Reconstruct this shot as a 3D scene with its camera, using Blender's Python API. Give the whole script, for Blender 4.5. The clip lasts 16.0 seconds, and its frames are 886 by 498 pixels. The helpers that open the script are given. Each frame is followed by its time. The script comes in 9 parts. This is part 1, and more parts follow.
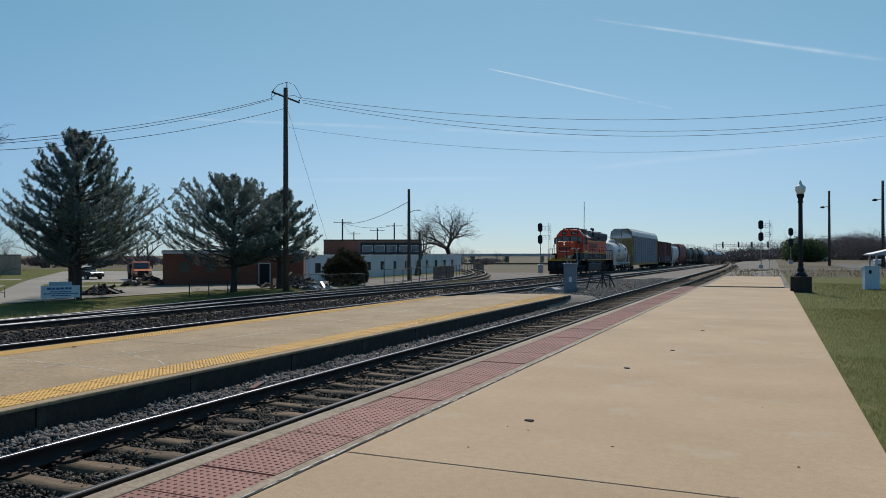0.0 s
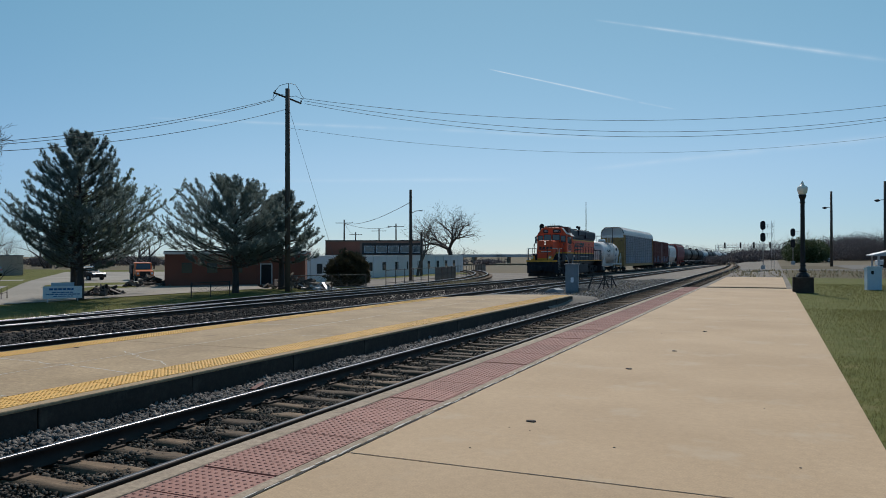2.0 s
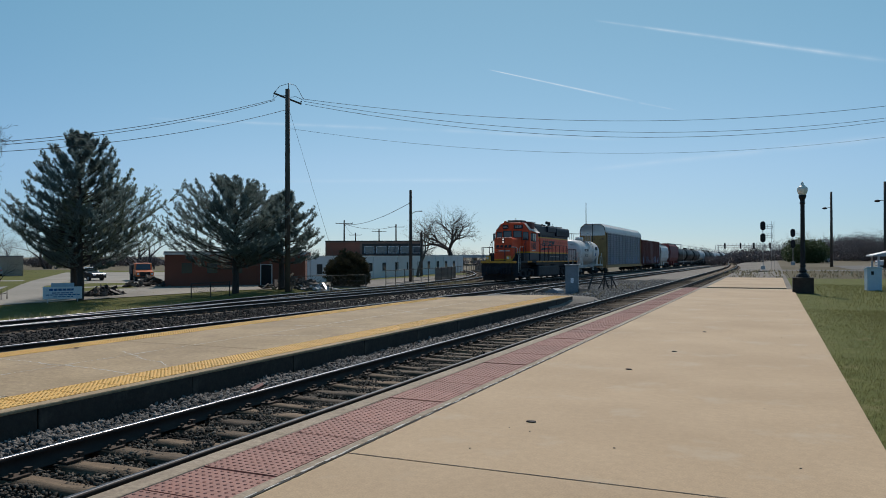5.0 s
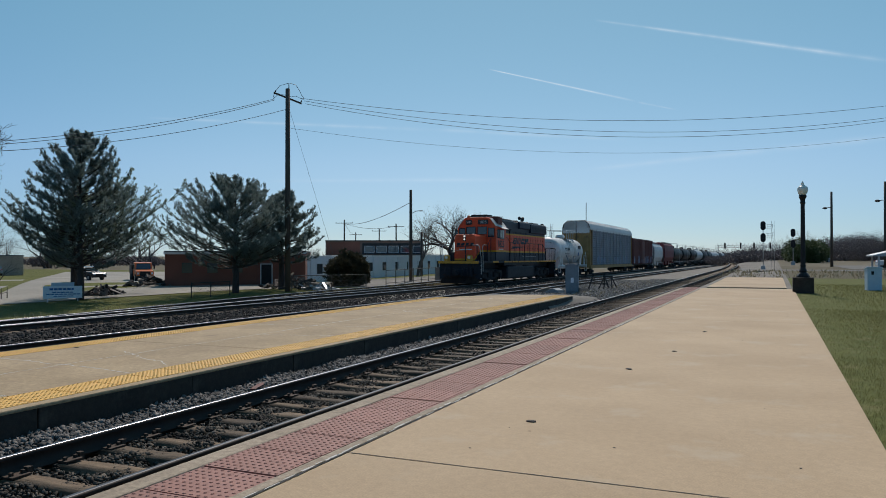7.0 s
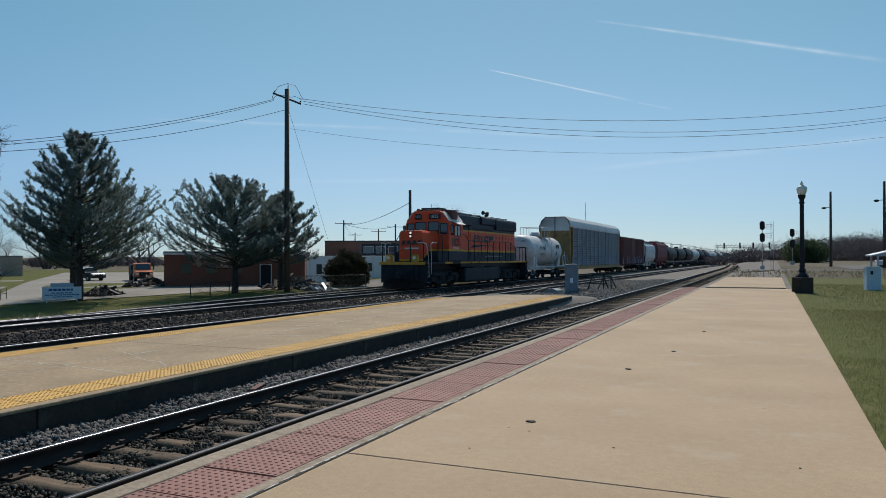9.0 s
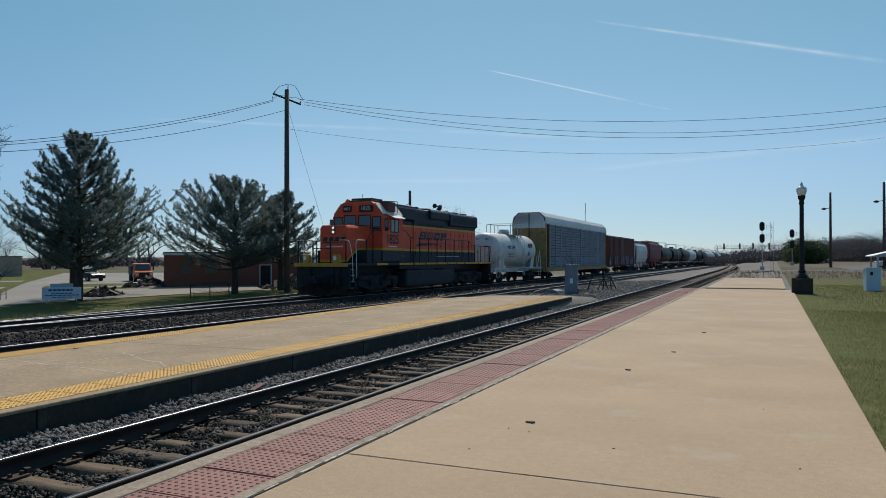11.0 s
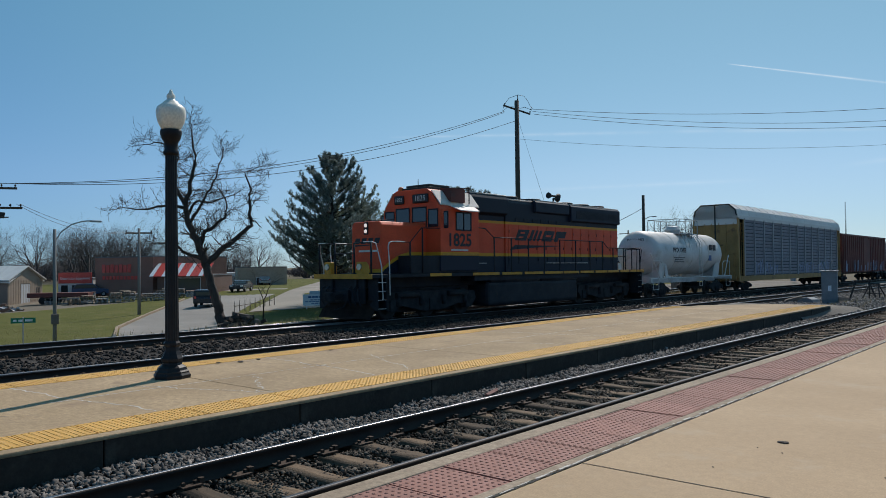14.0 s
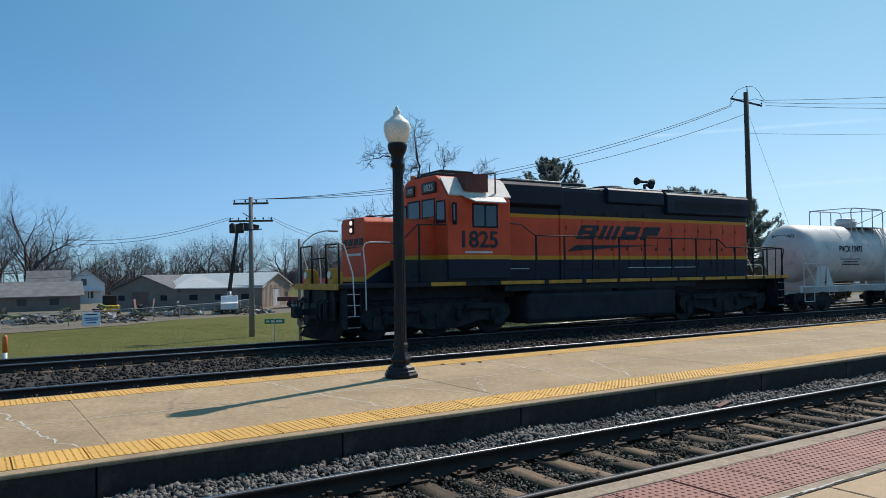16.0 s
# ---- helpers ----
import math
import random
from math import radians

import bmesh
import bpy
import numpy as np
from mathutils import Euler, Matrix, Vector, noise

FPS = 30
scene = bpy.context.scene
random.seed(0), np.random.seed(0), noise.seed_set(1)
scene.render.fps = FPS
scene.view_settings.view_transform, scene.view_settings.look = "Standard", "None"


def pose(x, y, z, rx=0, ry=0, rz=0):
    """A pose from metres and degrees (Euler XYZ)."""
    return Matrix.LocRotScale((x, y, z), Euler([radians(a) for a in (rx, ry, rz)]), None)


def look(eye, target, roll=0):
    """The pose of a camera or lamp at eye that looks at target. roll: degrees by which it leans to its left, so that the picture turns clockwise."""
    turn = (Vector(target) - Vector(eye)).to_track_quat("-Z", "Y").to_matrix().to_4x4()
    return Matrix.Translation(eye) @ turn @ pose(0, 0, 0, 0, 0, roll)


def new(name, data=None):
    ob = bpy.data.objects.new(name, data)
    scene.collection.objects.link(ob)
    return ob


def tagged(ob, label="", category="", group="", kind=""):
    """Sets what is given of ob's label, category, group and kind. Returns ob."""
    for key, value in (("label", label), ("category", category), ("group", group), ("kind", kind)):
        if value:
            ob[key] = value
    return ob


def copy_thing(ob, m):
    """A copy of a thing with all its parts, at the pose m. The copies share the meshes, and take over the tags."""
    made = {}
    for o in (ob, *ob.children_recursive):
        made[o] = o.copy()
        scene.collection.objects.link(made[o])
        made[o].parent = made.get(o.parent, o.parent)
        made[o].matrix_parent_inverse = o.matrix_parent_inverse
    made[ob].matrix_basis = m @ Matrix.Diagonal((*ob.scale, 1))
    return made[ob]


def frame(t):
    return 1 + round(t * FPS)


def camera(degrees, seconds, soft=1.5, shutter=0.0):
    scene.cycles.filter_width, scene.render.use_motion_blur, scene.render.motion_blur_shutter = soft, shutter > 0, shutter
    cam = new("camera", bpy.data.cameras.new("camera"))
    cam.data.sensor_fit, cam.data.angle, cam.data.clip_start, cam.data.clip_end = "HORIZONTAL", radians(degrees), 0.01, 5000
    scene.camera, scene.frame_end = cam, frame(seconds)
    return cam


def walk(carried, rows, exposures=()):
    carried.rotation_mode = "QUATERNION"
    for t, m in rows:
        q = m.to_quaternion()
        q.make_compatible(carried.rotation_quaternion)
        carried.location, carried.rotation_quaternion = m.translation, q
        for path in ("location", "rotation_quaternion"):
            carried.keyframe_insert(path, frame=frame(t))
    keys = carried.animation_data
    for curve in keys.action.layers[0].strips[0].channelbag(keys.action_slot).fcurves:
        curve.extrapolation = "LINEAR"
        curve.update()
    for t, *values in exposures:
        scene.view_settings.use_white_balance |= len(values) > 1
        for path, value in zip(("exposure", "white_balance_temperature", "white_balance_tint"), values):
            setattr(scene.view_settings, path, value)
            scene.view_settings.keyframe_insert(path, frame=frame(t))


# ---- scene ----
cam = camera(60.9, 16.0, 0.9)
EYE = (0.0, 0.0, 1.63)
# seconds, yaw, pitch, roll
VIEW = [
    (0, 23.56, 0.41, 0.12),
    (0.5, 23.57, 0.41, 0.12),
    (1, 23.58, 0.41, 0.12),
    (1.5, 23.65, 0.41, 0.12),
    (2, 23.69, 0.46, 0.12),
    (2.5, 23.64, 0.47, 0.11),
    (3, 23.71, 0.42, 0.12),
    (3.5, 23.66, 0.42, 0.13),
    (4, 23.67, 0.44, 0.13),
    (6.5, 23.71, 0.54, 0.10),
    (7, 23.70, 0.47, 0.09),
    (7.5, 23.65, 0.54, 0.10),
    (8, 23.65, 0.54, 0.10),
    (8.5, 23.63, 0.49, 0.13),
    (9, 23.65, 0.49, 0.15),
    (11.5, 23.64, 0.54, 0.11),
    (12, 23.65, 0.54, 0.10),
    (12.5, 23.65, 0.55, 0.12),
    (12.7, 23.65, 0.55, 0.12),
    (12.8, 24.44, 0.58, 0.17),
    (12.9, 26.20, 0.66, 0.27),
    (13, 27.97, 0.73, 0.37),
    (13.1, 29.85, 0.81, 0.42),
    (13.2, 31.25, 0.84, 0.42),
    (13.3, 32.45, 0.84, 0.42),
    (13.5, 34.54, 0.99, 0.54),
    (14, 41.10, 1.23, 0.71),
    (14.5, 45.52, 1.42, 0.79),
    (15, 49.45, 1.54, 0.88),
    (15.5, 54.01, 1.74, 1.01),
    (16, 57.59, 1.85, 1.04),
]
walk(cam, [(t, pose(*EYE, 90 + p, r, y)) for t, y, p, r in VIEW], [(0, 0.0), (12.7, 0.0), (13.5, 0.0), (14.0, 0.05), (14.5, 0.17), (15.0, 0.2), (15.5, 0.22), (16, 0.43)])

# ---- light ----
SUN_AZ, SUN_EL = 17.7, 47.0     # degrees left of +y, above the horizon
world = bpy.data.worlds.new("sky")
scene.world = world
world.use_nodes = True
wn = world.node_tree
sky = wn.nodes.new("ShaderNodeTexSky")
sky.sky_type = 'NISHITA'
sky.sun_disc = False
sky.sun_elevation = radians(SUN_EL)
sky.sun_rotation = radians(-SUN_AZ)
sky.altitude = 150
sky.air_density = 0.62
sky.dust_density = 0.15
sky.ozone_density = 3.0
# thin haze: evens the sky from the horizon up
split = wn.nodes.new("ShaderNodeSeparateColor")
merge = wn.nodes.new("ShaderNodeCombineColor")
wn.links.new(sky.outputs[0], split.inputs[0])
for k, (power, gain) in enumerate(((0.95, 0.85), (0.61, 1.63), (0.65, 1.62))):
    pw = wn.nodes.new("ShaderNodeMath")
    pw.operation = 'POWER'
    pw.inputs[1].default_value = power
    gn = wn.nodes.new("ShaderNodeMath")
    gn.operation = 'MULTIPLY'
    gn.inputs[1].default_value = gain
    wn.links.new(split.outputs[k], pw.inputs[0])
    wn.links.new(pw.outputs[0], gn.inputs[0])
    wn.links.new(gn.outputs[0], merge.inputs[k])
# haze scatters more light on the sun's side, and the air dims red low down
way = wn.nodes.new("ShaderNodeTexCoord")
toward = wn.nodes.new("ShaderNodeVectorMath")
toward.operation = 'DOT_PRODUCT'
toward.inputs[1].default_value = (-math.sin(radians(SUN_AZ)) * math.cos(radians(SUN_EL)), math.cos(radians(SUN_AZ)) * math.cos(radians(SUN_EL)), math.sin(radians(SUN_EL)))
wn.links.new(way.outputs["Generated"], toward.inputs[0])
height = wn.nodes.new("ShaderNodeSeparateXYZ")
wn.links.new(way.outputs["Generated"], height.inputs[0])
tint = merge.outputs[0]
for source, lo, hi, c0, c1 in ((toward.outputs["Value"], 0.35, 0.9, (0.68, 0.755, 0.915), (1.14, 1.08, 0.99)), (height.outputs[2], 0.0, 0.13, (0.71, 0.89, 0.86), (1.0, 1.0, 1.0))):
    span = wn.nodes.new("ShaderNodeMapRange")
    span.interpolation_type = 'SMOOTHSTEP'
    span.inputs[1].default_value, span.inputs[2].default_value = lo, hi
    wn.links.new(source, span.inputs[0])
    shade = wn.nodes.new("ShaderNodeMix")
    shade.data_type = 'RGBA'
    wn.links.new(span.outputs[0], shade.inputs[0])
    shade.inputs[6].default_value, shade.inputs[7].default_value = (*c0, 1), (*c1, 1)
    times = wn.nodes.new("ShaderNodeMix")
    times.data_type, times.blend_type = 'RGBA', 'MULTIPLY'
    times.inputs[0].default_value = 1.0
    wn.links.new(tint, times.inputs[6])
    wn.links.new(shade.outputs[2], times.inputs[7])
    tint = times.outputs[2]
wn.links.new(tint, wn.nodes["Background"].inputs[0])
wn.nodes["Background"].inputs[1].default_value = 0.12
sun_data = bpy.data.lights.new("sun", 'SUN')
sun_data.energy = 3.3
sun_data.angle = radians(0.53)
sun_data.color = (1.0, 0.915, 0.85)
sun = new("sun", sun_data)
sun.matrix_world = look((-10 * math.sin(radians(SUN_AZ)), 10 * math.cos(radians(SUN_AZ)), 10 * math.tan(radians(SUN_EL))), (0, 0, 0))
scene.view_settings.exposure = 0.0


# ---- mesh helpers ----
def box(bm, x0, x1, y0, y1, z0, z1, bevel=0.0):
    vs = [bm.verts.new((x, y, z)) for z in (z0, z1) for x, y in ((x0, y0), (x1, y0), (x1, y1), (x0, y1))]
    fs = [(3, 2, 1, 0), (4, 5, 6, 7), (0, 1, 5, 4), (1, 2, 6, 5), (2, 3, 7, 6), (3, 0, 4, 7)]
    faces = [bm.faces.new([vs[i] for i in f]) for f in fs]
    if bevel > 0:
        edges = list({e for f in faces for e in f.edges})
        bmesh.ops.bevel(bm, geom=edges, offset=bevel, segments=2, affect='EDGES', profile=0.5)


def tube(bm, p0, p1, r0, r1=None, n=8, cap=True):
    r1 = r0 if r1 is None else r1
    p0, p1 = Vector(p0), Vector(p1)
    d = (p1 - p0)
    if d.length < 1e-6:
        return
    q = d.to_track_quat('Z', 'Y').to_matrix()
    rings = []
    for p, r in ((p0, r0), (p1, r1)):
        rings.append([bm.verts.new(p + q @ Vector((math.cos(2 * math.pi * i / n) * r, math.sin(2 * math.pi * i / n) * r, 0))) for i in range(n)])
    for i in range(n):
        f = bm.faces.new((rings[0][i], rings[0][(i + 1) % n], rings[1][(i + 1) % n], rings[1][i]))
        f.smooth = n > 6
    if cap:
        bm.faces.new(rings[0][::-1])
        bm.faces.new(rings[1])


def pipe(bm, pts, r, n=6):
    """One round bar through all the points."""
    P = [Vector(p) for p in pts]
    rings = []
    for k, p in enumerate(P):
        d = (P[min(k + 1, len(P) - 1)] - P[max(k - 1, 0)]).normalized()
        up = Vector((0, 0, 1)) if abs(d.z) < 0.9 else Vector((0, 1, 0))
        u = d.cross(up).normalized()
        if rings and u.dot(last) < 0:
            u = -u
        if rings and abs(u.dot(last)) < 0.7:
            u = (last - d * last.dot(d)).normalized()
        last = u
        w = d.cross(u)
        rings.append([bm.verts.new(p + u * (math.cos(2 * math.pi * i / n) * r) + w * (math.sin(2 * math.pi * i / n) * r)) for i in range(n)])
    for a, b in zip(rings[:-1], rings[1:]):
        for i in range(n):
            bm.faces.new((a[i], a[(i + 1) % n], b[(i + 1) % n], b[i]))
    bm.faces.new(rings[0][::-1])
    bm.faces.new(rings[-1])


def lathe(bm, prof, n=20, centre=(0, 0, 0), smooth=True):
    """prof: radius, height pairs, from below."""
    cx, cy, cz = centre
    rings = []
    for r, z in prof:
        rings.append([bm.verts.new((cx + math.cos(2 * math.pi * i / n) * r, cy + math.sin(2 * math.pi * i / n) * r, cz + z)) for i in range(n)])
    for a, b in zip(rings[:-1], rings[1:]):
        for i in range(n):
            f = bm.faces.new((a[i], a[(i + 1) % n], b[(i + 1) % n], b[i]))
            f.smooth = smooth
    bm.faces.new(rings[0][::-1])
    bm.faces.new(rings[-1])


def prism(bm, prof, a0, a1, axis='y', bevel=0.0):
    """Closed outline swept along an axis. y: outline is x, z; x: outline is y, z; z: outline is x, y."""
    def at(u, v, a):
        return {'y': (u, a, v), 'x': (a, u, v), 'z': (u, v, a)}[axis]
    lo = [bm.verts.new(at(u, v, a0)) for u, v in prof]
    hi = [bm.verts.new(at(u, v, a1)) for u, v in prof]
    n = len(prof)
    faces = [bm.faces.new((lo[i], lo[(i + 1) % n], hi[(i + 1) % n], hi[i])) for i in range(n)]
    faces += [bm.faces.new(lo[::-1]), bm.faces.new(hi)]
    bmesh.ops.recalc_face_normals(bm, faces=faces)
    if bevel > 0:
        edges = list({e for f in faces for e in f.edges})
        bmesh.ops.bevel(bm, geom=edges, offset=bevel, segments=2, affect='EDGES', profile=0.5)


def finish(bm, mat):
    bmesh.ops.recalc_face_normals(bm, faces=bm.faces[:])
    me = bpy.data.meshes.new("mesh")
    bm.to_mesh(me)
    bm.free()
    for m in (mat if isinstance(mat, (list, tuple)) else [mat]):
        me.materials.append(m)
    return me


def part(name, bm, mat, parent=None, label=""):
    ob = new(name, bm if isinstance(bm, bpy.types.Mesh) else finish(bm, mat))
    if parent is not None:
        ob.parent = parent
    if label:
        ob["label"] = label
    return ob


def thing(name, label, category, m=None, group=""):
    ob = new(name)
    if m is not None:
        ob.matrix_basis = m
    return tagged(ob, label, category, group)


def mesh_of(verts, faces, mat, smooth=False):
    me = bpy.data.meshes.new("mesh")
    verts = np.asarray(verts, dtype=np.float32)
    faces = np.asarray(faces, dtype=np.int32)
    k = faces.shape[1]
    me.vertices.add(len(verts))
    me.vertices.foreach_set("co", verts.ravel())
    me.loops.add(faces.size)
    me.loops.foreach_set("vertex_index", faces.ravel())
    me.polygons.add(len(faces))
    me.polygons.foreach_set("loop_start", np.arange(0, faces.size, k, dtype=np.int32))
    me.polygons.foreach_set("loop_total", np.full(len(faces), k, dtype=np.int32))
    if smooth:
        me.polygons.foreach_set("use_smooth", np.ones(len(faces), dtype=bool))
    me.materials.append(mat)
    me.update(calc_edges=True)
    me.validate()
    return me


def lettering(name, text, size, mat, parent, m, label="", stretch=1.0, depth=0.004, shear=0.0, bold=0.0):
    cu = bpy.data.curves.new("letters", 'FONT')
    cu.body, cu.size, cu.extrude, cu.shear, cu.offset = text, size, depth, shear, bold
    cu.align_x, cu.align_y = 'CENTER', 'CENTER'
    tmp = new("tmp", cu)
    bpy.context.view_layer.update()
    me = bpy.data.meshes.new_from_object(tmp.evaluated_get(bpy.context.evaluated_depsgraph_get()))
    bpy.data.objects.remove(tmp)
    me.materials.clear()
    me.materials.append(mat)
    me.transform(m @ Matrix.Diagonal((stretch, 1, 1, 1)))
    return part(name, me, mat, parent, label)


# ---- materials ----
def surface(name, c1, c2, rough=0.7, metal=0.0, scale=3.0, grain=60.0, bump=0.15, bump_dist=0.01, rnd=0.0, c3=None, spread=0.5, stretch=(1, 1, 1), spec=0.5, island=0.0, stain=0.0, stain_scale=0.35, speck=0.0):
    """Two-scale variation: broad patches between c1 and c2, fine grain, worn spots of c3, bump."""
    m = bpy.data.materials.new(name)
    m.use_nodes = True
    nt = m.node_tree
    N, L = nt.nodes, nt.links
    b = N["Principled BSDF"]
    tc = N.new("ShaderNodeTexCoord")
    mp = N.new("ShaderNodeMapping")
    mp.inputs["Scale"].default_value = stretch
    L.new(tc.outputs["Object"], mp.inputs["Vector"])
    co = mp.outputs["Vector"]

    def nz(s, d=4.0, r=0.55):
        n = N.new("ShaderNodeTexNoise")
        n.inputs["Scale"].default_value, n.inputs["Detail"].default_value, n.inputs["Roughness"].default_value = s, d, r
        L.new(co, n.inputs["Vector"])
        return n.outputs["Fac"]

    def mix(f, a, bb, kind='MIX'):
        x = N.new("ShaderNodeMix")
        x.data_type, x.blend_type = 'RGBA', kind
        for sock, v in ((x.inputs[0], f), (x.inputs[6], a), (x.inputs[7], bb)):
            if hasattr(v, "is_output"):
                L.new(v, sock)
            elif isinstance(v, (int, float)):
                sock.default_value = v
            else:
                sock.default_value = (*v, 1.0)
        return x.outputs[2]

    def ramp(f, lo, hi):
        r = N.new("ShaderNodeMapRange")
        r.inputs[1].default_value, r.inputs[2].default_value = lo, hi
        L.new(f, r.inputs[0])
        return r.outputs[0]

    col = mix(ramp(nz(scale), 0.5 - spread * 0.4, 0.5 + spread * 0.4), c1, c2)
    g = nz(grain, 3.0)
    col = mix(0.35, col, mix(ramp(g, 0.3, 0.7), (0.55, 0.55, 0.55), (1.35, 1.35, 1.35)), 'MULTIPLY')
    if speck > 0:
        col = mix(speck, col, mix(ramp(nz(13.0, 8.0, 0.75), 0.38, 0.62), (0.6, 0.58, 0.56), (1.3, 1.3, 1.3)), 'MULTIPLY')
    if c3 is not None:
        col = mix(ramp(nz(scale * 2.3, 6.0, 0.65), 0.56, 0.72), col, c3)
    if stain > 0:
        s = ramp(nz(stain_scale, 5.0, 0.6), 0.35, 0.7)
        st = N.new("ShaderNodeMath")
        st.operation = 'MULTIPLY'
        L.new(s, st.inputs[0])
        st.inputs[1].default_value = stain
        col = mix(st.outputs[0], col, tuple(0.45 * v for v in c1))
    if rnd > 0:
        oi = N.new("ShaderNodeObjectInfo")
        col = mix(1.0, col, mix(oi.outputs["Random"], (1 - rnd,) * 3, (1 + rnd,) * 3), 'MULTIPLY')
    if island > 0:
        ge = N.new("ShaderNodeNewGeometry")
        col = mix(1.0, col, mix(ge.outputs["Random Per Island"], (1 - island,) * 3, (1 + island,) * 3), 'MULTIPLY')
    L.new(col, b.inputs["Base Color"])
    rr = N.new("ShaderNodeMapRange")
    L.new(g, rr.inputs[0])
    rr.inputs[3].default_value, rr.inputs[4].default_value = max(0.02, rough - 0.1), min(1.0, rough + 0.1)
    L.new(rr.outputs[0], b.inputs["Roughness"])
    b.inputs["Metallic"].default_value = metal
    b.inputs["Specular IOR Level"].default_value = spec
    if bump > 0:
        bp = N.new("ShaderNodeBump")
        bp.inputs["Strength"].default_value, bp.inputs["Distance"].default_value = bump, bump_dist
        L.new(g, bp.inputs["Height"])
        L.new(bp.outputs[0], b.inputs["Normal"])
    return m


def leafy(name, c1, c2, trans=0.25):
    m = surface(name, c1, c2, 0.6, 0.0, 0.8, 9.0, 0.0, spec=0.3, island=0.35)
    nt = m.node_tree
    b = nt.nodes["Principled BSDF"]
    t = nt.nodes.new("ShaderNodeBsdfTranslucent")
    t.inputs[0].default_value = (*[min(1, 1.3 * v) for v in c2], 1)
    mx = nt.nodes.new("ShaderNodeMixShader")
    mx.inputs[0].default_value = trans
    nt.links.new(b.outputs[0], mx.inputs[1])
    nt.links.new(t.outputs[0], mx.inputs[2])
    nt.links.new(mx.outputs[0], nt.nodes["Material Output"].inputs[0])
    return m


def glow(name, col, strength):
    m = bpy.data.materials.new(name)
    m.use_nodes = True
    b = m.node_tree.nodes["Principled BSDF"]
    b.inputs["Base Color"].default_value = (*col, 1)
    b.inputs["Emission Color"].default_value = (*col, 1)
    b.inputs["Emission Strength"].default_value = strength
    return m


def glassy(name, tint=(0.05, 0.07, 0.08), rough=0.05):
    m = bpy.data.materials.new(name)
    m.use_nodes = True
    b = m.node_tree.nodes["Principled BSDF"]
    b.inputs["Base Color"].default_value = (*tint, 1)
    b.inputs["Roughness"].default_value = rough
    b.inputs["Specular IOR Level"].default_value = 0.8
    return m


CONC = surface("platform_concrete", (0.405, 0.277, 0.158), (0.485, 0.342, 0.205), 0.85, 0, 0.45, 70, 0.2, 0.003, rnd=0.04, stain=0.1, stain_scale=0.5, c3=(0.46, 0.35, 0.235), speck=0.18)
CONC2 = surface("old_concrete", (0.375, 0.265, 0.148), (0.475, 0.345, 0.205), 0.9, 0, 0.8, 45, 0.3, 0.006, rnd=0.06, stain=0.4, stain_scale=0.7, c3=(0.3, 0.205, 0.125), speck=0.55)
EDGE = surface("edge_concrete", (0.32, 0.245, 0.17), (0.42, 0.33, 0.24), 0.9, 0, 1.5, 40, 0.4, 0.008, stain=0.4, speck=0.7)
# platform wall: its shade is put into the near-black base; stains on top
FACE = surface("shaded_face_concrete", (0.032, 0.023, 0.017), (0.075, 0.056, 0.041), 0.95, 0, 1.2, 30, 0.5, 0.012, stain=0.6, stain_scale=1.2, c3=(0.10, 0.08, 0.06), speck=0.6)
JOINT = surface("joint_filler", (0.03, 0.028, 0.025), (0.07, 0.06, 0.05), 0.95, 0, 4, 60, 0.4)
SEAL = surface("joint_sealant", (0.5, 0.47, 0.42), (0.62, 0.58, 0.52), 0.8, 0, 6, 80, 0.3)
PINK = surface("tactile_red", (0.29, 0.125, 0.092), (0.37, 0.17, 0.128), 0.75, 0, 2, 50, 0.2, 0.003, rnd=0.12, stain=0.3, stain_scale=1.2, speck=0.35)
YELLOW = surface("tactile_yellow", (0.66, 0.36, 0.075), (0.76, 0.43, 0.1), 0.7, 0, 2, 50, 0.15, 0.003, rnd=0.08, stain=0.2, stain_scale=1.5)
RAILSIDE = surface("rail_side", (0.028, 0.02, 0.016), (0.05, 0.034, 0.025), 0.8, 0.2, 3, 30, 0.3)
RAILDULL = surface("dull_rail_head", (0.16, 0.16, 0.17), (0.26, 0.26, 0.27), 0.38, 0.9, 2, 40, 0.0, stretch=(6, 0.3, 1))
# right head of the near track: missing glint put in as a dark colour
RAILDARK = surface("dark_rail_head", (0.03, 0.033, 0.04), (0.05, 0.054, 0.062), 0.55, 0.2, 2, 40, 0.0)
RAILTOP = surface("rail_head", (0.2, 0.2, 0.215), (0.34, 0.34, 0.355), 0.36, 1.0, 2, 40, 0.0, 0.001, stretch=(6, 0.3, 1))
TIE = surface("tie_wood", (0.04, 0.027, 0.016), (0.17, 0.116, 0.07), 0.95, 0, 4, 40, 0.5, 0.01, rnd=0.45, stretch=(0.35, 6, 6), speck=0.8)
PLATE = surface("tie_plate_steel", (0.05, 0.032, 0.022), (0.085, 0.055, 0.038), 0.8, 0.3, 8, 60, 0.3)
STONEBROWN = surface("brown_ballast", (0.04, 0.033, 0.027), (0.13, 0.108, 0.085), 0.9, 0, 4, 40, 0.3, 0.006, island=0.8, spec=0.25)
STONE = surface("ballast_stone", (0.06, 0.054, 0.049), (0.18, 0.163, 0.148), 0.85, 0, 4, 40, 0.3, 0.006, island=0.75)
STONEDARK = surface("yard_stone", (0.02, 0.018, 0.017), (0.055, 0.05, 0.046), 0.95, 0, 4, 40, 0.3, 0.006, island=0.75, spec=0.15)
STONEPALE = surface("pale_stone", (0.10, 0.095, 0.088), (0.26, 0.245, 0.225), 0.9, 0, 4, 40, 0.3, 0.006, island=0.6, spec=0.2)
